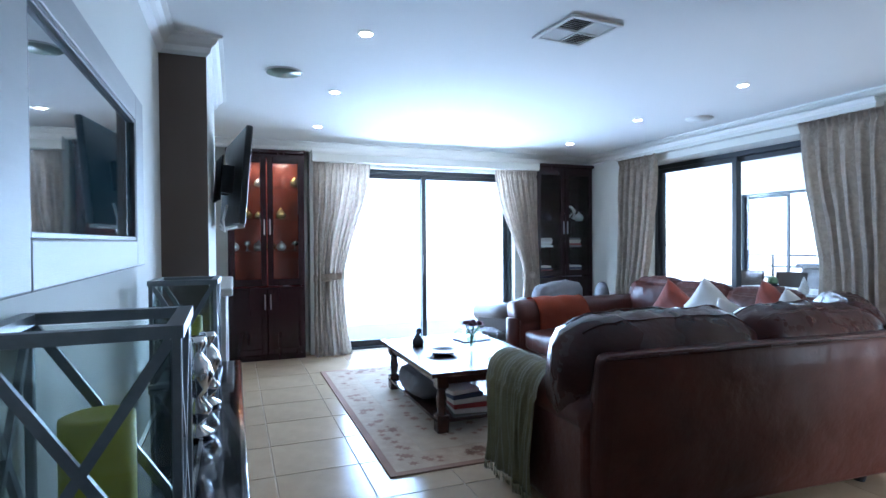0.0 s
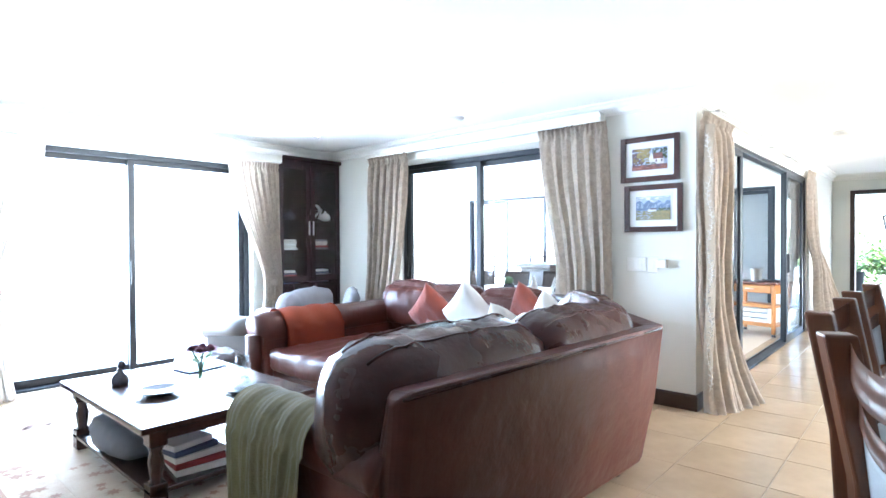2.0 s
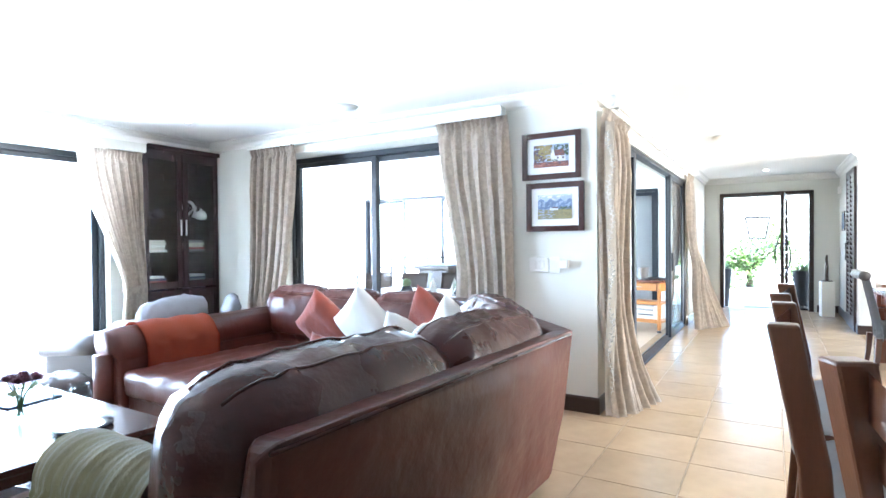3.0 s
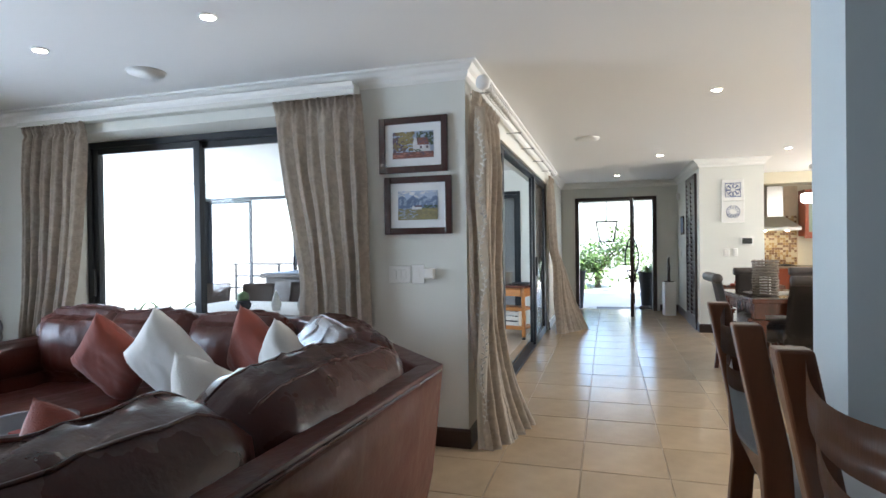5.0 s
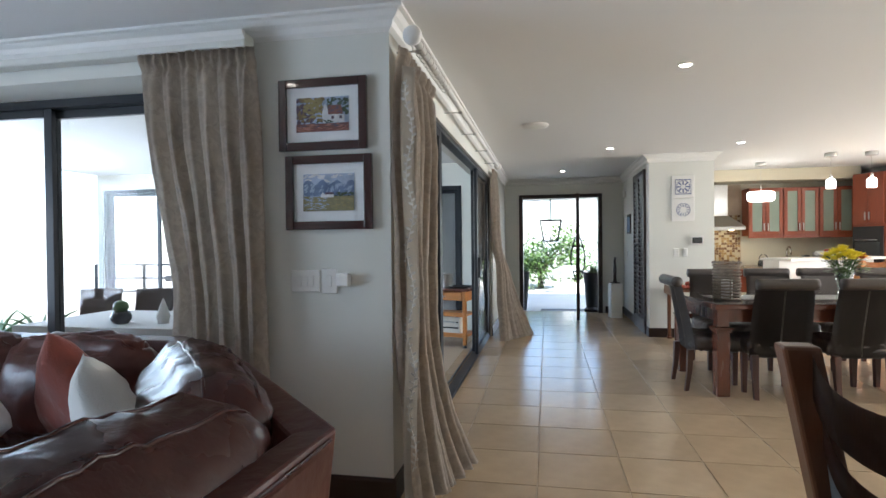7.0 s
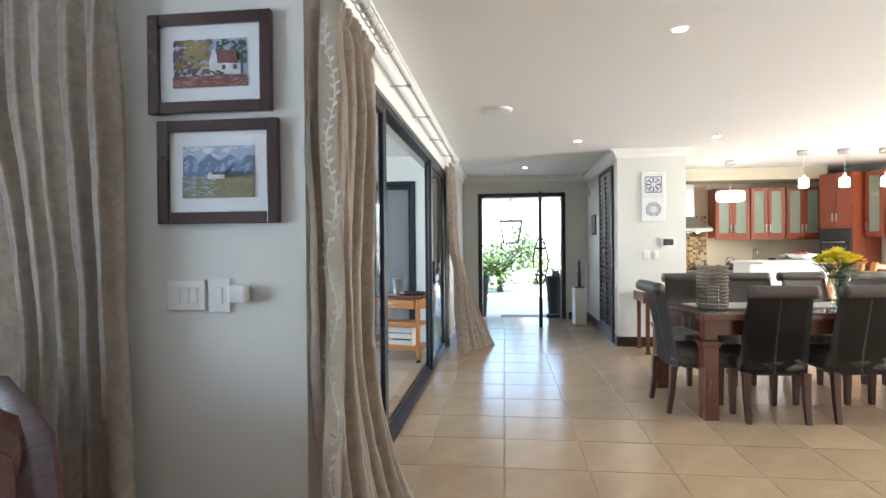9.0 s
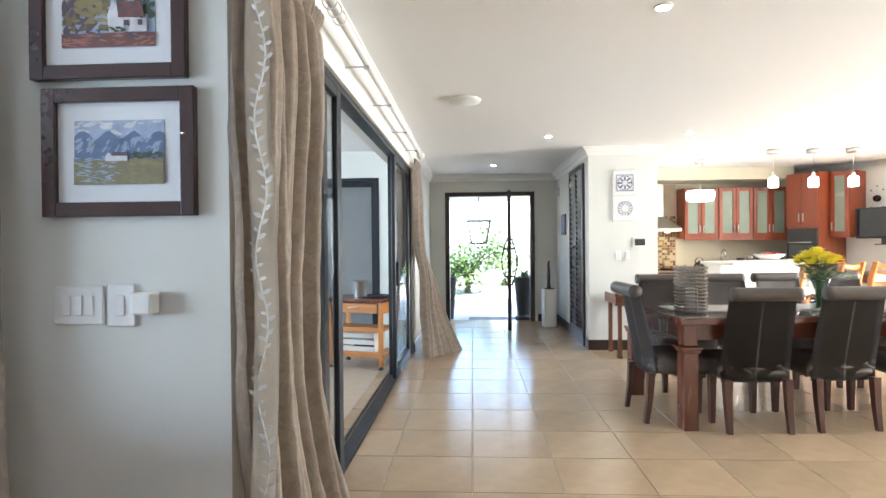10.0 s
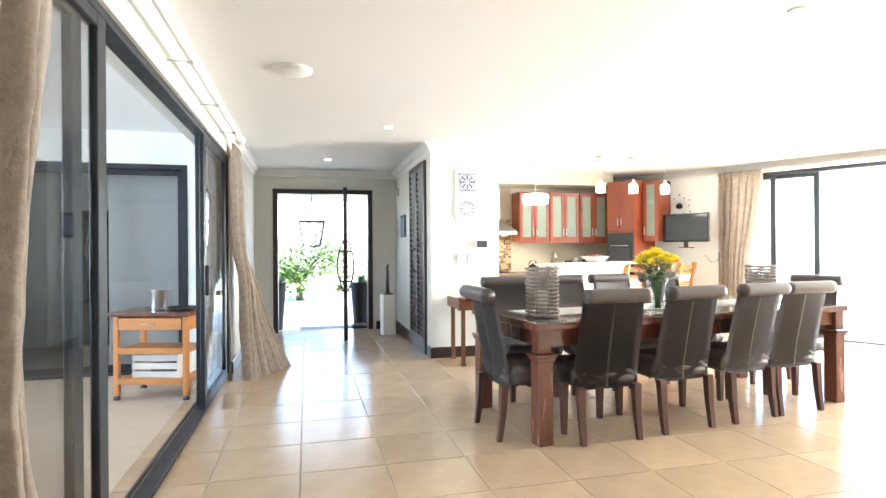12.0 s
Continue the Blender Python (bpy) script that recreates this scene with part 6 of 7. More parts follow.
def planter(at, label, tall=0.62):
    root = thing("planter", label, "planter", at, "planters")
    part("pot", lathe([(0.13, 0), (0.135, 0.02), (0.20, tall), (0.205, tall), (0.18, tall - 0.02), (0.17, tall - 0.05), (0.0, tall - 0.05)], 22), POT, root)
    bm = bmesh.new()
    random.seed(int(tall * 100))
    for k in range(26):
        a, el, ln = 2.4 * k, random.uniform(0.35, 1.35), random.uniform(0.16, 0.30)
        d = Vector((math.cos(a) * math.cos(el), math.sin(a) * math.cos(el), math.sin(el)))
        s = Vector((-math.sin(a), math.cos(a), 0)) * 0.022
        c = Vector((0.04 * math.cos(a), 0.04 * math.sin(a), tall - 0.04))
        m1 = c + d * ln * 0.5
        tip = c + d * ln - Vector((0, 0, 0.05 * math.cos(el)))
        hull(bm, [c - s * 0.6, c + s * 0.6, m1 + s, tip, m1 - s, m1 - Vector((0, 0, 0.012))], [(0, 1, 5), (1, 2, 5), (2, 3, 5), (3, 4, 5), (4, 0, 5)])
    part("leaves", bm, LEAFD, root)
    return root


planter(pose(14.0, 0.75, -0.03), "tall dark tapered planter with a spiky plant by the front door", 0.78)
planter(pose(14.0, 2.22, -0.03), "tall dark tapered planter with a spiky plant by the front door", 0.80)
mt = solid("door_mat", box(13.6, 0.9, -0.03, 14.1, 1.8, -0.012), WICKER, "dark door mat outside the front door", "door mat")
pt = thing("shoes", "pair of dark shoes beside the planter", "shoes", pose(13.75, 0.80, -0.03))
for s in (-1, 1):
    part("shoe", cushion(s * 0.06 - 0.04, -0.13, 0, s * 0.06 + 0.04, 0.13, 0.075, 0.01, 0.03), BLACKM, pt)

# outside the front door: porch lantern, beams, tree, letter box
pl = thing("porch_lantern", "black iron lantern with pale glass hanging in the porch", "lantern", pose(15.4, 1.58, 1.40) @ Matrix.Scale(1.2, 4))
part("rod", tube([(0, 0, 0.42), (0, 0, 0.90)], 0.012, 6), BLACKM, pl)
for s in ((-1, -1), (1, -1), (1, 1), (-1, 1)):
    part("corner_bar", tube([(0.13 * s[0], 0.13 * s[1], 0), (0.20 * s[0], 0.20 * s[1], 0.40)], 0.014, 6), BLACKM, pl)
part("top_frame", tube([(-0.2, -0.2, 0.4), (0.2, -0.2, 0.4), (0.2, 0.2, 0.4), (-0.2, 0.2, 0.4)], 0.015, 6, closed=True), BLACKM, pl)
part("bottom_frame", tube([(-0.13, -0.13, 0), (0.13, -0.13, 0), (0.13, 0.13, 0), (-0.13, 0.13, 0)], 0.015, 6, closed=True), BLACKM, pl)
part("hanger", boxes((-0.2, -0.006, 0.40, 0.2, 0.006, 0.42)), BLACKM, pl)
part("candle_tube", lathe([(0.018, 0.01), (0.018, 0.14)], 10), WHITEP, pl)
porch = thing("porch", "white painted porch roof with square posts and beams", "porch", kind="structure")
part("roof", box(13.64, -1.4, 2.66, 16.9, 3.9, 2.78), CEILM, porch)
part("beam", boxes((16.7, -1.4, 2.42, 16.9, 3.9, 2.66), bevel=0.01, seg=1), CEILM, porch)
for y in (-0.2, 3.2):
    part("post", box(16.7, y, -0.03, 16.88, y + 0.18, 2.42, 0.01, 1), CEILM, porch)


def leafy(name, at, trunk_h, r, n, label, leaf=0.09, seed=1, cat="tree", flat_z=0.75):
    root = thing(name, label, cat, at, "garden trees")
    random.seed(seed)
    part("trunk", tube([(0, 0, 0), (0.04, 0.02, trunk_h * 0.5), (-0.02, 0.05, trunk_h)], 0.09 * r, 9, 0.045 * r), BARK, root)
    clumps = []
    for k in range(9):
        a = 2.4 * k
        e = Vector((r * 0.75 * math.cos(a) * random.uniform(0.4, 1), r * 0.75 * math.sin(a) * random.uniform(0.4, 1), trunk_h + r * flat_z * random.uniform(-0.3, 0.9)))
        part("limb", tube([(0, 0.03, trunk_h * 0.75), (e.x * 0.5, e.y * 0.5, (trunk_h + e.z) / 2 + 0.05), e], 0.03 * r, 6, 0.010 * r), BARK, root)
        clumps.append(e)
    bm = bmesh.new()
    for k in range(n):
        c = random.choice(clumps) + Vector([random.gauss(0, 0.22 * r) for _ in range(3)])
        a, el = random.uniform(0, 6.28), random.uniform(-0.6, 0.9)
        d = Vector((math.cos(a) * math.cos(el), math.sin(a) * math.cos(el), math.sin(el))) * leaf * random.uniform(0.7, 1.3)
        s = d.cross(Vector((0, 0, 1))).normalized() * leaf * 0.32
        hull(bm, [c, c + d * 0.5 + s, c + d, c + d * 0.5 - s], [(0, 1, 2), (0, 2, 3)])
    tagged(part("crown", bm, LEAF, root), kind="stuff")
    return root


leafy("garden_tree", pose(19.6, 1.85, -0.21), 0.8, 1.3, 3800, "leafy green tree beyond the front door", 0.13, 4)
leafy("garden_tree", pose(21.6, 3.2, -0.21), 0.9, 1.2, 2200, "leafy green tree at the edge of the entrance court", 0.14, 7)
leafy("garden_shrub", pose(18.4, 2.6, -0.21), 0.2, 0.55, 1200, "low green shrub beside the entrance court", 0.09, 9, "shrub")
leafy("garden_shrub", pose(23.0, 0.6, -0.21), 0.4, 1.2, 1800, "green shrub by the boundary wall", 0.14, 12, "shrub")
lb = thing("letter_box", "white letter box on a post in the entrance court", "letter box", pose(18.2, 1.18, -0.03, 0, 0, 25))
part("post", box(-0.05, -0.05, 0, 0.05, 0.05, 0.45), WHITEP, lb)
part("box", moved(box(-0.30, -0.20, 0, 0.30, 0.20, 0.24, 0.02), pose(0, 0, 0.45, 0, 12, 0)), WHITEP, lb)
setting("boundary_wall", boxes((27, -14, -0.21, 27.3, 18, 1.7), (-12, -32, -0.21, 27, -31.7, 1.6)), WHITEP, "white rendered boundary wall", "garden wall")

# ---- kitchen, in its own turned frame ----
def K(x, y, z=0, rz=0):
    return KIT @ pose(x, y, z, 0, 0, rz)


def cab_door(root, x0, x1, z0, z1, y, glazed, left):
    """A door in the plane y, seen from -y."""
    if glazed:
        d = part("door", boxes((x0, y - 0.02, z0, x0 + 0.055, y, z1), (x1 - 0.055, y - 0.02, z0, x1, y, z1), (x0 + 0.055, y - 0.02, z1 - 0.055, x1 - 0.055, y, z1), (x0 + 0.055, y - 0.02, z0, x1 - 0.055, y, z0 + 0.055), bevel=0.003, seg=1), CHERRY, root)
        part("pane", box(x0 + 0.055, y - 0.012, z0 + 0.055, x1 - 0.055, y - 0.006, z1 - 0.055), FROST, d, "frosted glass pane")
    else:
        d = part("door", box(x0, y - 0.02, z0, x1, y, z1, 0.004, 1), CHERRY, root)
    hx = x1 - 0.035 if left else x0 + 0.02
    hz = z0 + 0.07 if z0 > 1 else z1 - 0.2
    part("handle", box(hx, y - 0.045, hz, hx + 0.012, y - 0.021, hz + 0.13, 0.003, 1), STEEL, d)


BW = pose(13.15, -0.964, 0, 0, 0, -90) @ Matrix.Diagonal((1.018, 1, 1, 1))     # back wall run: local x along the wall, front at y = 0, wall at y = 0.36
run = [(0.90, 1.45), (1.46, 2.01), (2.02, 2.57)]
for x0, x1 in run:
    u = thing("wall_cabinet", "cherry wood wall cabinet with frosted glass doors", "wall cabinet", BW, "kitchen wall cabinets")
    part("carcass", box(x0, 0.0, 1.45, x1, 0.345, 2.30), CHERRY, u)
    mid = (x0 + x1) / 2
    cab_door(u, x0 + 0.004, mid - 0.003, 1.47, 2.29, -0.002, True, True)
    cab_door(u, mid + 0.003, x1 - 0.004, 1.47, 2.29, -0.002, True, False)
    part("light_rail", box(x0, -0.02, 1.41, x1, 0.02, 1.449), CHERRY, u)
for x0, x1 in [(0.0, 0.63), (0.64, 1.27), (1.28, 1.91), (1.92, 2.55)]:
    u = thing("base_cabinet", "cherry wood base cabinet with steel handles", "base cabinet", BW, "kitchen base cabinets")
    part("carcass", box(x0, -0.22, 0.10, x1, 0.345, 0.87), CHERRY, u)
    part("plinth", box(x0, -0.16, 0, x1, 0.345, 0.10), BLACKM, u)
    mid = (x0 + x1) / 2
    cab_door(u, x0 + 0.004, mid - 0.003, 0.12, 0.86, -0.222, False, True)
    cab_door(u, mid + 0.003, x1 - 0.004, 0.12, 0.86, -0.222, False, False)
solid("worktop", box(-0.02, -0.26, 0.871, 2.56, 0.358, 0.91, 0.006), GRANITE, "speckled brown granite worktop", "worktop", at=BW)
spl = thing("splashback", "brown and cream mosaic tiled splashback behind the hob", "splashback", BW, kind="structure")
part("backing", box(0.05, 0.349, 0.912, 0.89, 0.357, 2.40), GROUT, spl)
MOS = [mat("mosaic_brown", (0.16, 0.085, 0.04), 0.15, vary=0.15, bump=0), mat("mosaic_cream", (0.50, 0.42, 0.28), 0.15, vary=0.1, bump=0), mat("mosaic_ochre", (0.34, 0.22, 0.09), 0.15, vary=0.15, bump=0)]
random.seed(21)
cell = bpy.data.meshes.new("mosaic_tile")
bmx = box(-0.021, -0.004, -0.021, 0.021, 0, 0.021, 0.002, 1)
bmx.to_mesh(cell)
bmx.free()
cells = []
for m in MOS:
    c2 = cell.copy()
    c2.materials.append(m)
    cells.append(c2)
for i in range(13):
    for j in range(20):
        o = new("mosaic_tile", random.choice(cells))
        o.parent = spl
        o.matrix_basis = pose(0.30 + 0.046 * i, 0.349, 0.945 + 0.046 * j)
hd = thing("cooker_hood", "stainless steel chimney cooker hood", "cooker hood", BW)
part("canopy", moved(hull_box := box(0.10, -0.12, 1.56, 0.82, 0.348, 1.62, 0.004, 1), Matrix()), STEEL, hd)
bm = bmesh.new()
hull(bm, [(0.10, -0.12, 1.621), (0.82, -0.12, 1.621), (0.82, 0.345, 1.621), (0.10, 0.345, 1.621), (0.32, 0.08, 1.82), (0.60, 0.08, 1.82), (0.60, 0.345, 1.82), (0.32, 0.345, 1.82)], [(0, 1, 5, 4), (1, 2, 6, 5), (2, 3, 7, 6), (3, 0, 4, 7), (4, 5, 6, 7), (3, 2, 1, 0)])
part("cone", bm, STEEL, hd)
part("chimney", box(0.33, 0.09, 1.821, 0.59, 0.345, 2.39, 0.003, 1), STEEL, hd)
for x in (0.28, 0.64):
    part("hood_lamp", lathe([(0.03, 1.552), (0.03, 1.559)], 12, (x, 0.05, 0)), LAMPG, hd, "small lit hood lamp")
hob = thing("hob", "black glass hob in the worktop", "hob", BW)
part("plate", box(0.15, -0.16, 0.9115, 0.78, 0.30, 0.918, 0.002, 1), BLACKG, hob)
for x, y in ((0.30, -0.03), (0.63, -0.03), (0.30, 0.19), (0.63, 0.19)):
    part("pan_support", tube([(x + 0.07 * math.cos(k), y + 0.07 * math.sin(k), 0.928) for k in range(6)], 0.006, 5, closed=True), BLACKM, hob)
ket = thing("kettle", "dark stove kettle with a hoop handle on the worktop", "kettle", BW @ pose(1.12, -0.05, 0.911))
part("body", lathe([(0.085, 0), (0.09, 0.02), (0.085, 0.08), (0.05, 0.125), (0.015, 0.135), (0.015, 0.15), (0.004, 0.155)], 18), BLACKG, ket)
part("handle", tube([(0.07 * math.cos(math.pi * k / 8), 0, 0.12 + 0.09 * math.sin(math.pi * k / 8)) for k in range(9)], 0.008, 7), BLACKM, ket)
part("spout", tube([(0.06, 0, 0.07), (0.12, 0, 0.12)], 0.016, 8, 0.010), BLACKG, ket)
tap = thing("kitchen_tap", "polished gooseneck kitchen tap", "tap", BW @ pose(1.58, 0.18, 0.911))
part("spout", tube([(0, 0, 0), (0, 0, 0.24)] + [(0, -0.08 + 0.08 * math.cos(math.pi * k / 8), 0.26 + 0.08 * math.sin(math.pi * k / 8)) for k in range(9)] + [(0, -0.16, 0.20)], 0.014, 9), CHROME, tap)
part("lever", tube([(0.02, 0, 0.08), (0.09, 0, 0.13)], 0.009, 7), CHROME, tap)
for x, h, m, lab in ((1.86, 0.19, BLACKM, "black coffee grinder on the worktop"), (2.03, 0.24, STEEL, "steel toaster on the worktop"), (2.20, 0.22, BLACKM, "black food processor on the worktop"), (2.36, 0.3, BLACKM, "black blender on the worktop"), (2.50, 0.26, BLACKM, "dark canister on the worktop")):
    a = thing("small_appliance", lab, "appliance", BW @ pose(x, 0.12, 0.911), "kitchen appliances")
    part("body", box(-0.075, -0.075, 0.0, 0.075, 0.075, h * 0.6, 0.012), m, a)
    part("jug", lathe([(0.06, h * 0.6), (0.065, h * 0.95), (0.04, h)], 14), m, a)

# tall units along the diagonal wall: local x along the wall, front at y = 0.25
TU = KIT @ pose(-0.22, 0.27, 0, 0, 0, 180)    # local x toward the dining room, front at y = 0, wall at y = 0.63
tw = thing("oven_tower", "tall cherry wood unit with a built-in oven", "tall cabinet", TU)
part("carcass", box(0.0, 0.0, 0.10, 0.46, 0.62, 2.46), CHERRY, tw)
part("plinth", box(0.0, 0.05, 0, 0.46, 0.62, 0.10), BLACKM, tw)
cab_door(tw, 0.004, 0.228, 1.62, 2.44, -0.002, False, True)
cab_door(tw, 0.232, 0.456, 1.62, 2.44, -0.002, False, False)
cab_door(tw, 0.004, 0.456, 0.12, 0.80, -0.002, False, True)
ov = part("oven", box(0.01, -0.03, 0.86, 0.45, -0.001, 1.58, 0.006), BLACKM, tw, "built-in black and steel oven")
part("oven_window", box(0.05, -0.034, 0.92, 0.41, -0.0305, 1.32), BLACKG, ov)
part("control_panel", box(0.04, -0.034, 1.40, 0.42, -0.0305, 1.53), BLACKM, ov)
part("handle", tube([(0.07, -0.065, 1.36), (0.39, -0.065, 1.36)], 0.010, 8), STEEL, ov)
gu = thing("wall_cabinet", "tall cherry wall cabinet with one frosted glass door", "wall cabinet", TU, "kitchen wall cabinets")
part("carcass", box(0.47, 0.25, 1.43, 0.72, 0.62, 2.46), CHERRY, gu)
cab_door(gu, 0.474, 0.716, 1.47, 2.44, 0.248, True, False)
niche = thing("worktop_unit", "cherry base unit with a pale worktop under the wall cabinet", "base cabinet", TU)
part("carcass", box(0.47, 0.05, 0.0, 0.86, 0.62, 0.87), CHERRY, niche)
part("worktop", box(0.465, 0.02, 0.871, 0.88, 0.625, 0.91), GRANITE, niche)

ktv = thing("television", "small black television on a kitchen wall bracket", "television", TU @ pose(1.10, 0.33, 1.64, 0, 0, -6))
part("casing", box(-0.36, -0.03, -0.23, 0.36, 0.02, 0.23, 0.012), BLACKM, ktv)
part("screen", box(-0.335, -0.0335, -0.19, 0.335, -0.0305, 0.21), BLACKG, ktv)
part("stand", boxes((-0.03, -0.02, -0.312, 0.03, 0.0, -0.228), (-0.09, -0.06, -0.325, 0.09, 0.05, -0.311)), BLACKM, ktv)
part("wall_bracket", box(-0.04, 0.02, -0.05, 0.04, 0.28, 0.05), BLACKM, ktv)
sock = thing("wall_socket", "white wall socket with a black plug under the television", "socket", TU @ pose(1.45, 0.628, 1.22))
part("plate", box(-0.07, -0.01, -0.045, 0.07, 0, 0.045, 0.003, 1), WHITEP, sock)
part("plug", box(0.0, -0.05, -0.025, 0.045, -0.0105, 0.025, 0.006, 1), BLACKM, sock)
part("cable", tube([(0.02, -0.05, -0.02), (0.01, -0.06, -0.10), (-0.10, -0.04, -0.14), (-0.2, -0.04, -0.02)], 0.005, 6), BLACKM, sock)
clk = thing("wall_clock", "round dark wall clock with bead rays", "clock", TU @ pose(0.86, 0.628, 2.02))
part("dial", moved(lathe([(0.05, 0), (0.05, 0.02), (0.03, 0.026)], 20), pose(0, 0, 0, 90, 0, 0)), WOODD, clk)
for k in range(12):
    a = 2 * math.pi * k / 12
    ln = 0.15 + 0.04 * (k % 2)
    ray = part("ray", tube([(0.05 * math.cos(a), -0.01, 0.05 * math.sin(a)), (ln * math.cos(a), -0.01, ln * math.sin(a))], 0.0025, 5), STEEL, clk)
    part("bead", lathe([(0.002, -0.012), (0.012, 0), (0.002, 0.012)], 8, (ln * math.cos(a), -0.01, ln * math.sin(a))), WOODD, ray)

# white bar between kitchen and dining room
kb = thing("kitchen_bar", "white rendered kitchen bar with a pale top", "breakfast bar", K(-0.65, 0.45))
part("body", box(0, 0, 0, 0.26, 1.74, 1.06), WHITEP, kb)
part("countertop", box(-0.20, -0.02, 1.061, 0.30, 1.76, 1.10, 0.008), WHITEP, kb)
ks = bar_stool(K(-1.35, 0.75, 0, 90), "orange-brown wooden stool at the kitchen bar", ORANGEW, BLUEWHITE, 0.70, 1.08, 0.42, "kitchen bar stools")
copy_thing(ks, K(-1.35, 1.45, 0, 90))
copy_thing(ks, K(-1.35, 0.05, 0, 92))
kbowl = solid("large_bowl", lathe([(0.07, 0), (0.11, 0.01), (0.20, 0.09), (0.19, 0.09), (0.10, 0.02), (0, 0.018)], 22), CERAMIC, "white ceramic bowl on the kitchen bar", "bowl", at=K(-0.6, 1.2, 1.102))
for k in range(4):
    solid("fruit", lathe([(0.004, -0.038), (0.032, -0.02), (0.04, 0.0), (0.03, 0.028), (0.006, 0.034)], 12), FRUIT, "red apple in the white bowl", "fruit", "bowl fruit", at=K(-0.6 + 0.06 * math.cos(2 * k), 1.2 + 0.06 * math.sin(2 * k), 1.19))


def pendant(at, drop, label, big=False):
    root = thing("pendant_lamp", label, "pendant lamp", at, "kitchen pendants")
    if big:
        part("shade", lathe([(0.16, -0.08), (0.19, -0.06), (0.20, 0.03), (0.18, 0.07), (0.05, 0.08)], 24), SHADE, root, "lit white glass drum shade")
    else:
        part("shade", lathe([(0.055, -0.09), (0.06, -0.08), (0.06, 0.02), (0.05, 0.04), (0.02, 0.05)], 18), SHADE, root, "lit white glass shade")
        part("cap", lathe([(0.02, 0.05), (0.022, 0.09), (0.008, 0.11)], 12), CHROME, root)
    part("cord", tube([(0, 0, 0.08), (0, 0, drop)], 0.003, 5), STEEL, root)
    part("ceiling_rose", lathe([(0.01, drop - 0.062), (0.075, drop - 0.06), (0.078, drop - 0.05), (0.078, drop - 0.004)], 20), STEEL, root)


for x, y in ((11.205, -2.315), (11.195, -2.827), (11.187, -3.338)):
    pendant(pose(x, y, 2.19), CEIL - 2.19, "small white glass pendant over the kitchen bar")
pendant(pose(12.0, -1.68, 2.07), CEIL - 2.07, "round white glass drum pendant over the kitchen", True)

# ---- patio ----
TRM = pose(9.72, 3.36, -0.02, 0, 0, -105)
tr = thing("serving_trolley", "orange pine kitchen trolley with a drawer and slatted shelf", "trolley", TRM @ Matrix.Diagonal((1, 1, 0.93, 1)))
for x, y in ((0, 0), (0.62, 0), (0, 0.42), (0.62, 0.42)):
    lg2 = part("leg", box(x, y, 0.06, x + 0.045, y + 0.045, 0.82, 0.004, 1), ORANGEW, tr)
    part("castor", moved(lathe([(0.028, -0.01), (0.028, 0.01)], 12), pose(x + 0.022, y + 0.022, 0.03, 90, 0, 0)), BLACKM, lg2)
part("worktop", box(-0.03, -0.03, 0.82, 0.695, 0.495, 0.86, 0.006), TABLEW, tr)
dr = part("drawer", box(0.05, -0.004, 0.69, 0.615, 0.02, 0.805, 0.004, 1), ORANGEW, tr)
part("handle", tube([(0.27, -0.03, 0.75), (0.39, -0.03, 0.75)], 0.007, 6), STEEL, dr)
part("apron", boxes((0.05, 0.43, 0.68, 0.615, 0.45, 0.82), (0.01, 0.045, 0.68, 0.03, 0.42, 0.82), (0.635, 0.045, 0.68, 0.655, 0.42, 0.82)), ORANGEW, tr)
for z in (0.18, 0.47):
    part("shelf", box(0.0, 0.045, z, 0.665, 0.42, z + 0.025), ORANGEW, tr)
    part("shelf_rail", box(0.045, 0.0, z - 0.01, 0.62, 0.02, z + 0.05, 0.003, 1), ORANGEW, tr)
cr = thing("wooden_crate", "pale slatted wooden crate on the trolley shelf", "crate", TRM @ pose(0.12, 0.08, 0.192))
for k in range(3):
    part("slat", boxes((0, 0, 0.01 + 0.075 * k, 0.42, 0.012, 0.065 + 0.075 * k)), PAPER, cr)
for x in (0.0, 0.40):
    part("end_panel", box(x, 0.0125, 0.0, x + 0.02, 0.28, 0.23), PAPER, cr)
solid("ice_bucket", lathe([(0.07, 0), (0.072, 0.01), (0.085, 0.18), (0.088, 0.185), (0.08, 0.18), (0.06, 0.02), (0, 0.018)], 22), STEEL, "polished steel ice bucket on the trolley", "ice bucket", at=TRM @ pose(0.30, 0.22, 0.801))
turned("dark_tray", [(0.15, 0), (0.17, 0.02), (0.165, 0.02), (0.14, 0.006)], BLACKM, TRM @ pose(0.48, 0.24, 0.801), "round black tray on the trolley", "tray")

tbl = thing("patio_table", "patio dining table under a white cloth", "patio table", pose(6.15, 3.55, -0.02))
part("tablecloth", boxes((-0.012, -0.012, 0.772, 1.012, 2.312, 0.777), (-0.012, -0.012, 0.56, -0.007, 2.312, 0.771), (1.007, -0.012, 0.56, 1.012, 2.312, 0.771), (-0.006, -0.012, 0.57, 1.006, -0.007, 0.771), (-0.006, 2.307, 0.57, 1.006, 2.312, 0.771)), WHITEF, tbl, "white tablecloth")
part("tabletop", box(0.02, 0.02, 0.73, 0.98, 2.28, 0.768), TABLEW, tbl)
for x, y in ((0.08, 0.08), (0.84, 0.08), (0.08, 2.14), (0.84, 2.14)):
    part("leg", box(x, y, 0, x + 0.08, y + 0.08, 0.73), TABLEW, tbl)
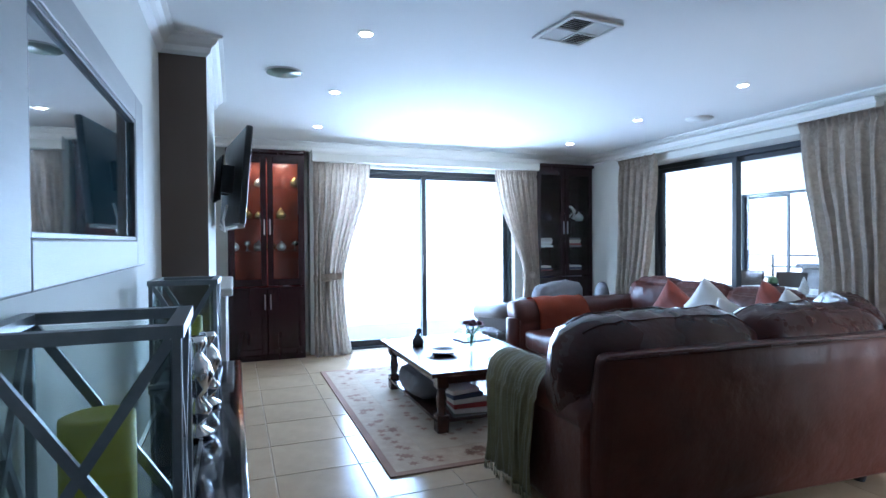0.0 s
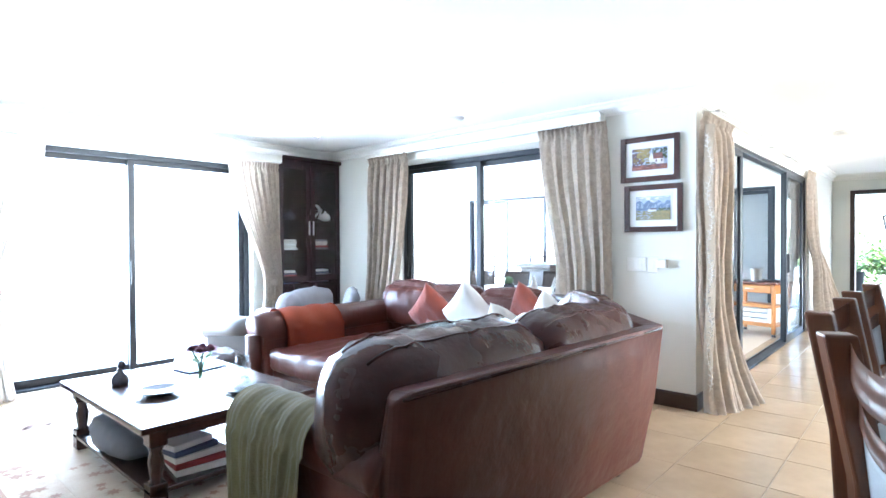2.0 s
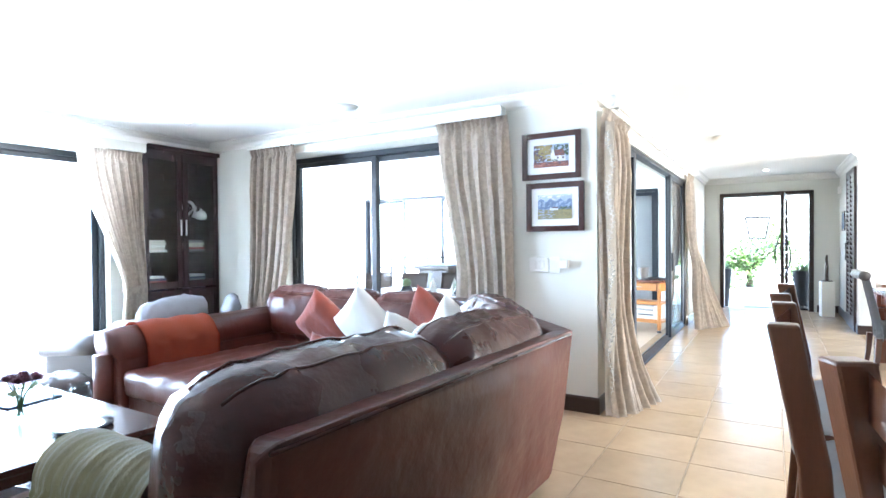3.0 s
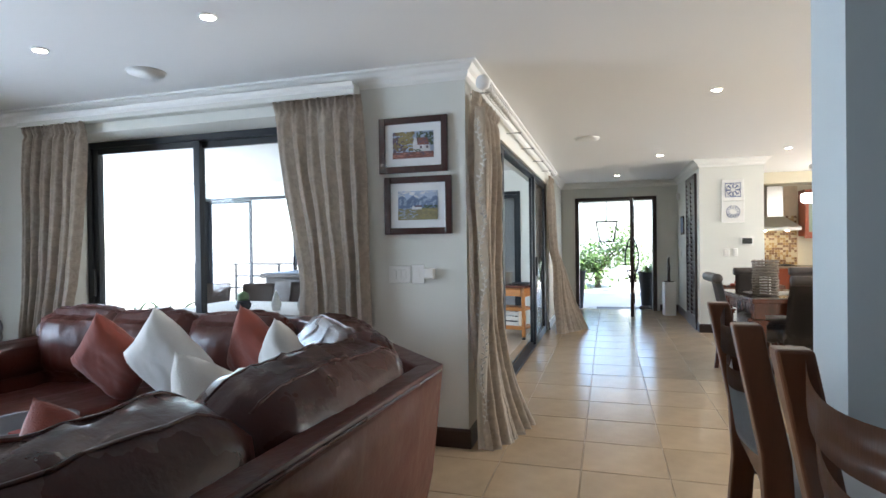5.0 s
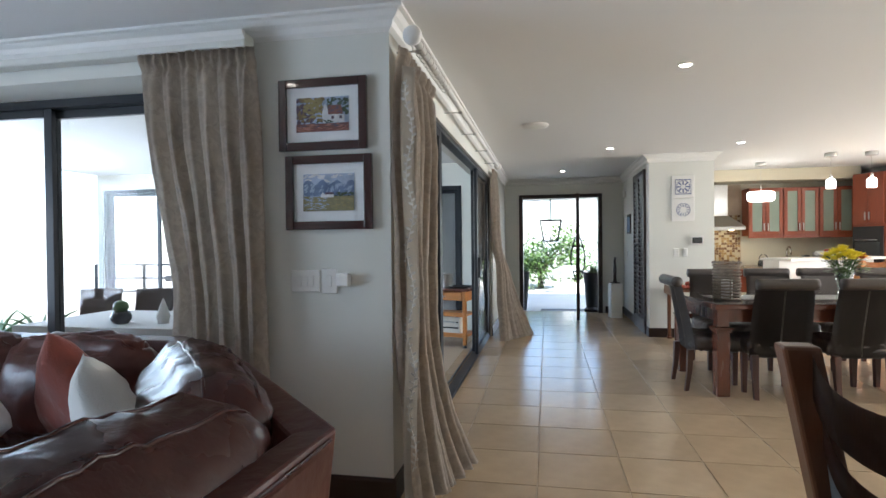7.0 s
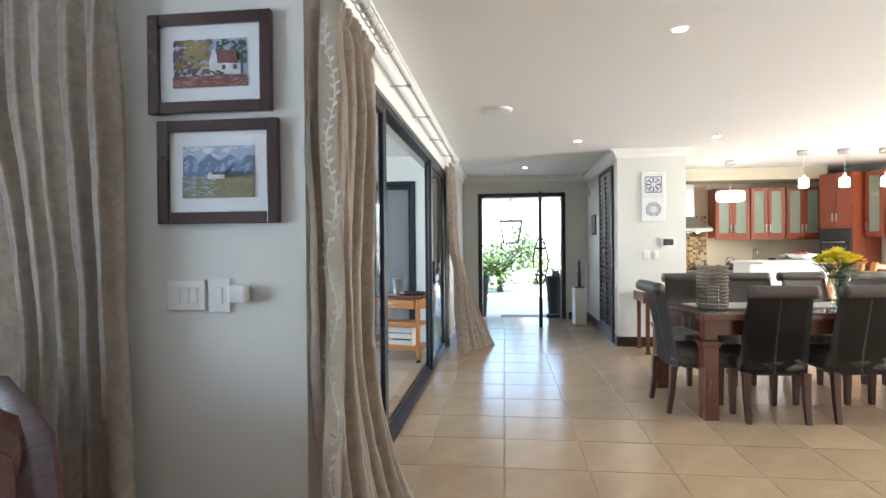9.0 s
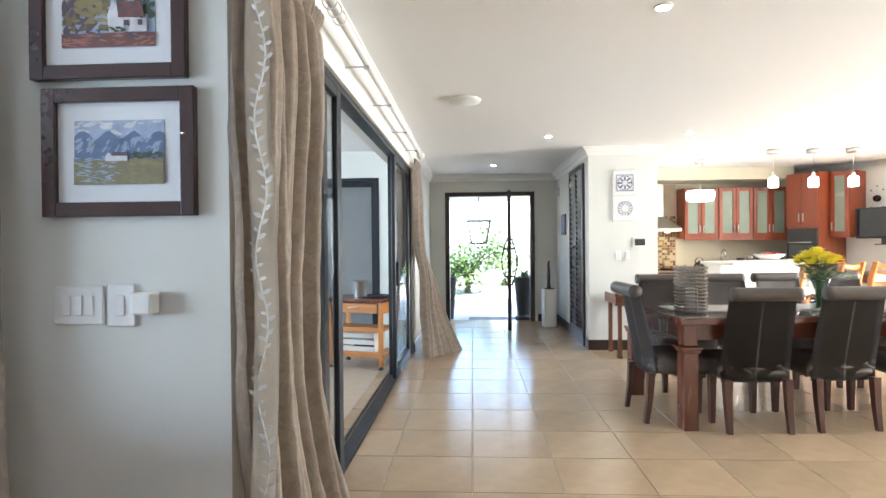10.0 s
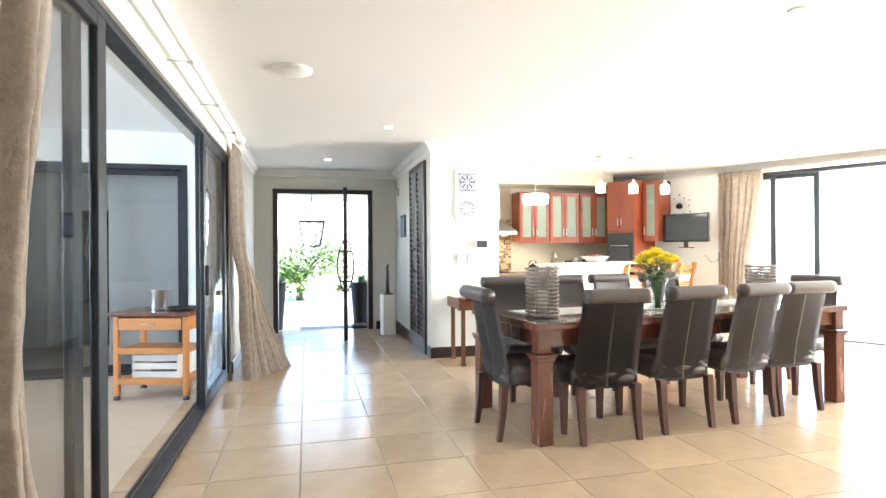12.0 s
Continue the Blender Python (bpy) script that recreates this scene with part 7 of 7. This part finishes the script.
for x, y in ((6.42, 4.72), (6.46, 4.45), (6.5, 4.2)):
    nk = solid("folded_napkin", lathe([(0.045, 0), (0.04, 0.02), (0.055, 0.05), (0.03, 0.13), (0.004, 0.20)], 8), WHITEF, "white napkin folded into a cone on the patio table", "napkin", "napkins", at=pose(x, y, 0.757))
for x, y in ((6.35, 5.05), (6.40, 4.34)):
    cc = thing("potted_cactus", "small cactus in a dark round pot on the patio table", "potted plant", pose(x, y, 0.757), "table cacti")
    part("pot", lathe([(0.05, 0), (0.075, 0.03), (0.08, 0.06), (0.06, 0.10), (0.05, 0.10)], 16), DARKCER, cc)
    part("cactus", lathe([(0.045, 0.10), (0.06, 0.13), (0.05, 0.17), (0.01, 0.19)], 12), LEAFD, cc)


def wicker_chair(at, h, label):
    root = thing("patio_chair", label, "patio chair", at, "patio chairs")
    part("seat", box(-0.25, -0.25, 0.40, 0.25, 0.25, 0.46, 0.02), WICKER, root)
    part("backrest", sheet(lambda u, v: ((u - 0.5) * (0.38 + 0.05 * v), 0.24 + 0.16 * v + 0.04 * math.cos(math.pi * (u - 0.5)), 0.42 + h * v), 8, 8, 0.03), WICKER, root)
    for x, y in ((-0.22, -0.22), (0.22, -0.22), (-0.22, 0.22), (0.22, 0.22)):
        part("leg", tube([(x, y, 0), (x, y, 0.40)], 0.02, 8), BLACKM, root)


wicker_chair(pose(7.60, 6.50, -0.02, 0, 0, -60), 0.50, "dark wicker chair at the patio table")
wicker_chair(pose(7.60, 5.92, -0.02, 0, 0, -75), 0.50, "dark wicker chair at the patio table")
wicker_chair(pose(7.58, 5.30, -0.02, 0, 0, -88), 0.52, "dark wicker chair at the patio table")
bb = thing("covered_barbecue", "barbecue under a dark cover on the patio", "barbecue", pose(9.9, 6.6, -0.02))
part("cover", join(cushion(-0.45, -0.35, 0.1, 0.45, 0.35, 0.95, 0.02, 0.05), box(-0.55, -0.38, 0.90, 0.55, 0.38, 0.98, 0.02)), BLACKL, bb)
for s in (-1, 1):
    for y in (-0.28, 0.28):
        part("leg", tube([(s * 0.38, y, 0), (s * 0.38, y, 0.15)], 0.02, 8), BLACKM, bb)


def aloe(at, n, ln, label, seed):
    root = thing("potted_aloe", label, "potted plant", at, "potted aloes")
    part("pot", lathe([(0.12, 0), (0.15, 0.02), (0.20, 0.30), (0.205, 0.30), (0.18, 0.28), (0, 0.27)], 18), STONE, root)
    random.seed(seed)
    bm = bmesh.new()
    for k in range(n):
        a, el = 2.4 * k, 0.25 + 1.15 * k / n
        pts = [Vector((0.03 * math.cos(a), 0.03 * math.sin(a), 0.28 + 0.004 * k))]
        for s in range(1, 5):
            e2 = el - 0.22 * s
            pts.append(pts[-1] + Vector((math.cos(a) * math.cos(e2), math.sin(a) * math.cos(e2), math.sin(e2))) * ln / 4)
        join(bm, tube(pts, 0.028, 5, 0.003))
    part("leaves", bm, LEAFD, root)


aloe(pose(7.5, 7.63, -0.02) @ Matrix.Scale(1.15, 4), 22, 0.34, "spiky green aloe in a stone pot on the patio", 3)
aloe(pose(7.5, 7.05, -0.02) @ Matrix.Scale(1.2, 4), 20, 0.36, "spiky green aloe in a stone pot on the patio", 5)
rl = thing("patio_railing", "dark metal railing beyond the patio", "railing", pose(11.6, 6.0, -0.02))
for z in (0.55, 0.80, 1.05):
    part("rail", tube([(0, 0, z), (0, 4.2, z)], 0.018, 7), ALU, rl)
for y in (0, 1.05, 2.1, 3.15, 4.2):
    part("post", box(-0.02, y - 0.02, -0.18, 0.02, y + 0.02, 1.05), ALU, rl)
vb = thing("vertical_blinds", "grey vertical blinds half drawn behind the patio doors", "blinds", pose(11.08, 2.98, 0))
part("headrail", box(-0.03, 0, 2.20, 0.03, 2.6, 2.25), WHITEP, vb)
for k in range(9):
    part("slat", moved(box(-0.002, -0.05, 0.04, 0.002, 0.05, 2.20), pose(0, 0.10 + 0.085 * k, 0, 0, 0, 25)), BLINDM, vb)
rr = thing("bookcase", "dim dark bookcase in the next room", "bookcase", pose(12.7, 3.6, -0.02))
part("carcass", boxes((0, 0, 0, 0.3, 0.03, 1.9), (0, 1.17, 0, 0.3, 1.2, 1.9), (0, 0.03, 1.87, 0.3, 1.17, 1.9), (0.28, 0.03, 0, 0.3, 1.17, 1.87)), WOODD, rr)
for z in (0.1, 0.55, 1.0, 1.45):
    part("shelf", box(0.0, 0.03, z, 0.28, 1.17, z + 0.025), WOODD, rr)

# ---- floor tiles ----
T, GAP = 0.505, 0.005
tm = bpy.data.meshes.new("tile")
bmx = box(GAP / 2, GAP / 2, -0.0037, T - GAP / 2, T - GAP / 2, 0.0, 0.0025, 1)
bmx.to_mesh(tm)
bmx.free()
tm.materials.append(TILE)
near, rest = [], []
ox, oy = 6.64 - 14 * T, 1.735 - 21 * T
for i in range(29):
    for j in range(35):
        x, y = ox + T * i, oy + T * j
        if x < -0.25 or x + T > 13.75 or y + T > 7.6:
            continue
        inside = (y > -8.8) and not (x > 5.3 and y + T > 2.75)
        if not inside:
            continue
        hall = 3.9 < x < 12.2 and -0.3 < y < 2.3
        living = x < 1.6 and 2.2 < y < 7.1
        dining = 5.5 < x < 9.6 and -1.8 < y <= -0.3
        (near if hall or living or dining else rest).append((x, y))
random.seed(2)
for x, y in near[:300]:
    o = new("tile", tm)
    o.parent = floor
    o.matrix_basis = pose(x, y, random.uniform(-0.0006, 0.0006))
bm = bmesh.new()
for x, y in rest + near[300:]:
    x1, y1 = min(x + T, 13.6), y + T
    a = [(x + GAP / 2, y + GAP / 2), (x1 - GAP / 2, y + GAP / 2), (x1 - GAP / 2, y1 - GAP / 2), (x + GAP / 2, y1 - GAP / 2)]
    hull(bm, [(*p, -0.0037) for p in a] + [(*p, 0.0) for p in a], [(4, 5, 6, 7), (0, 1, 5, 4), (1, 2, 6, 5), (2, 3, 7, 6), (3, 0, 4, 7)])
tagged(part("tiles_beyond", bm, TILE_REST, floor, "beige floor tiles"), kind="stuff")
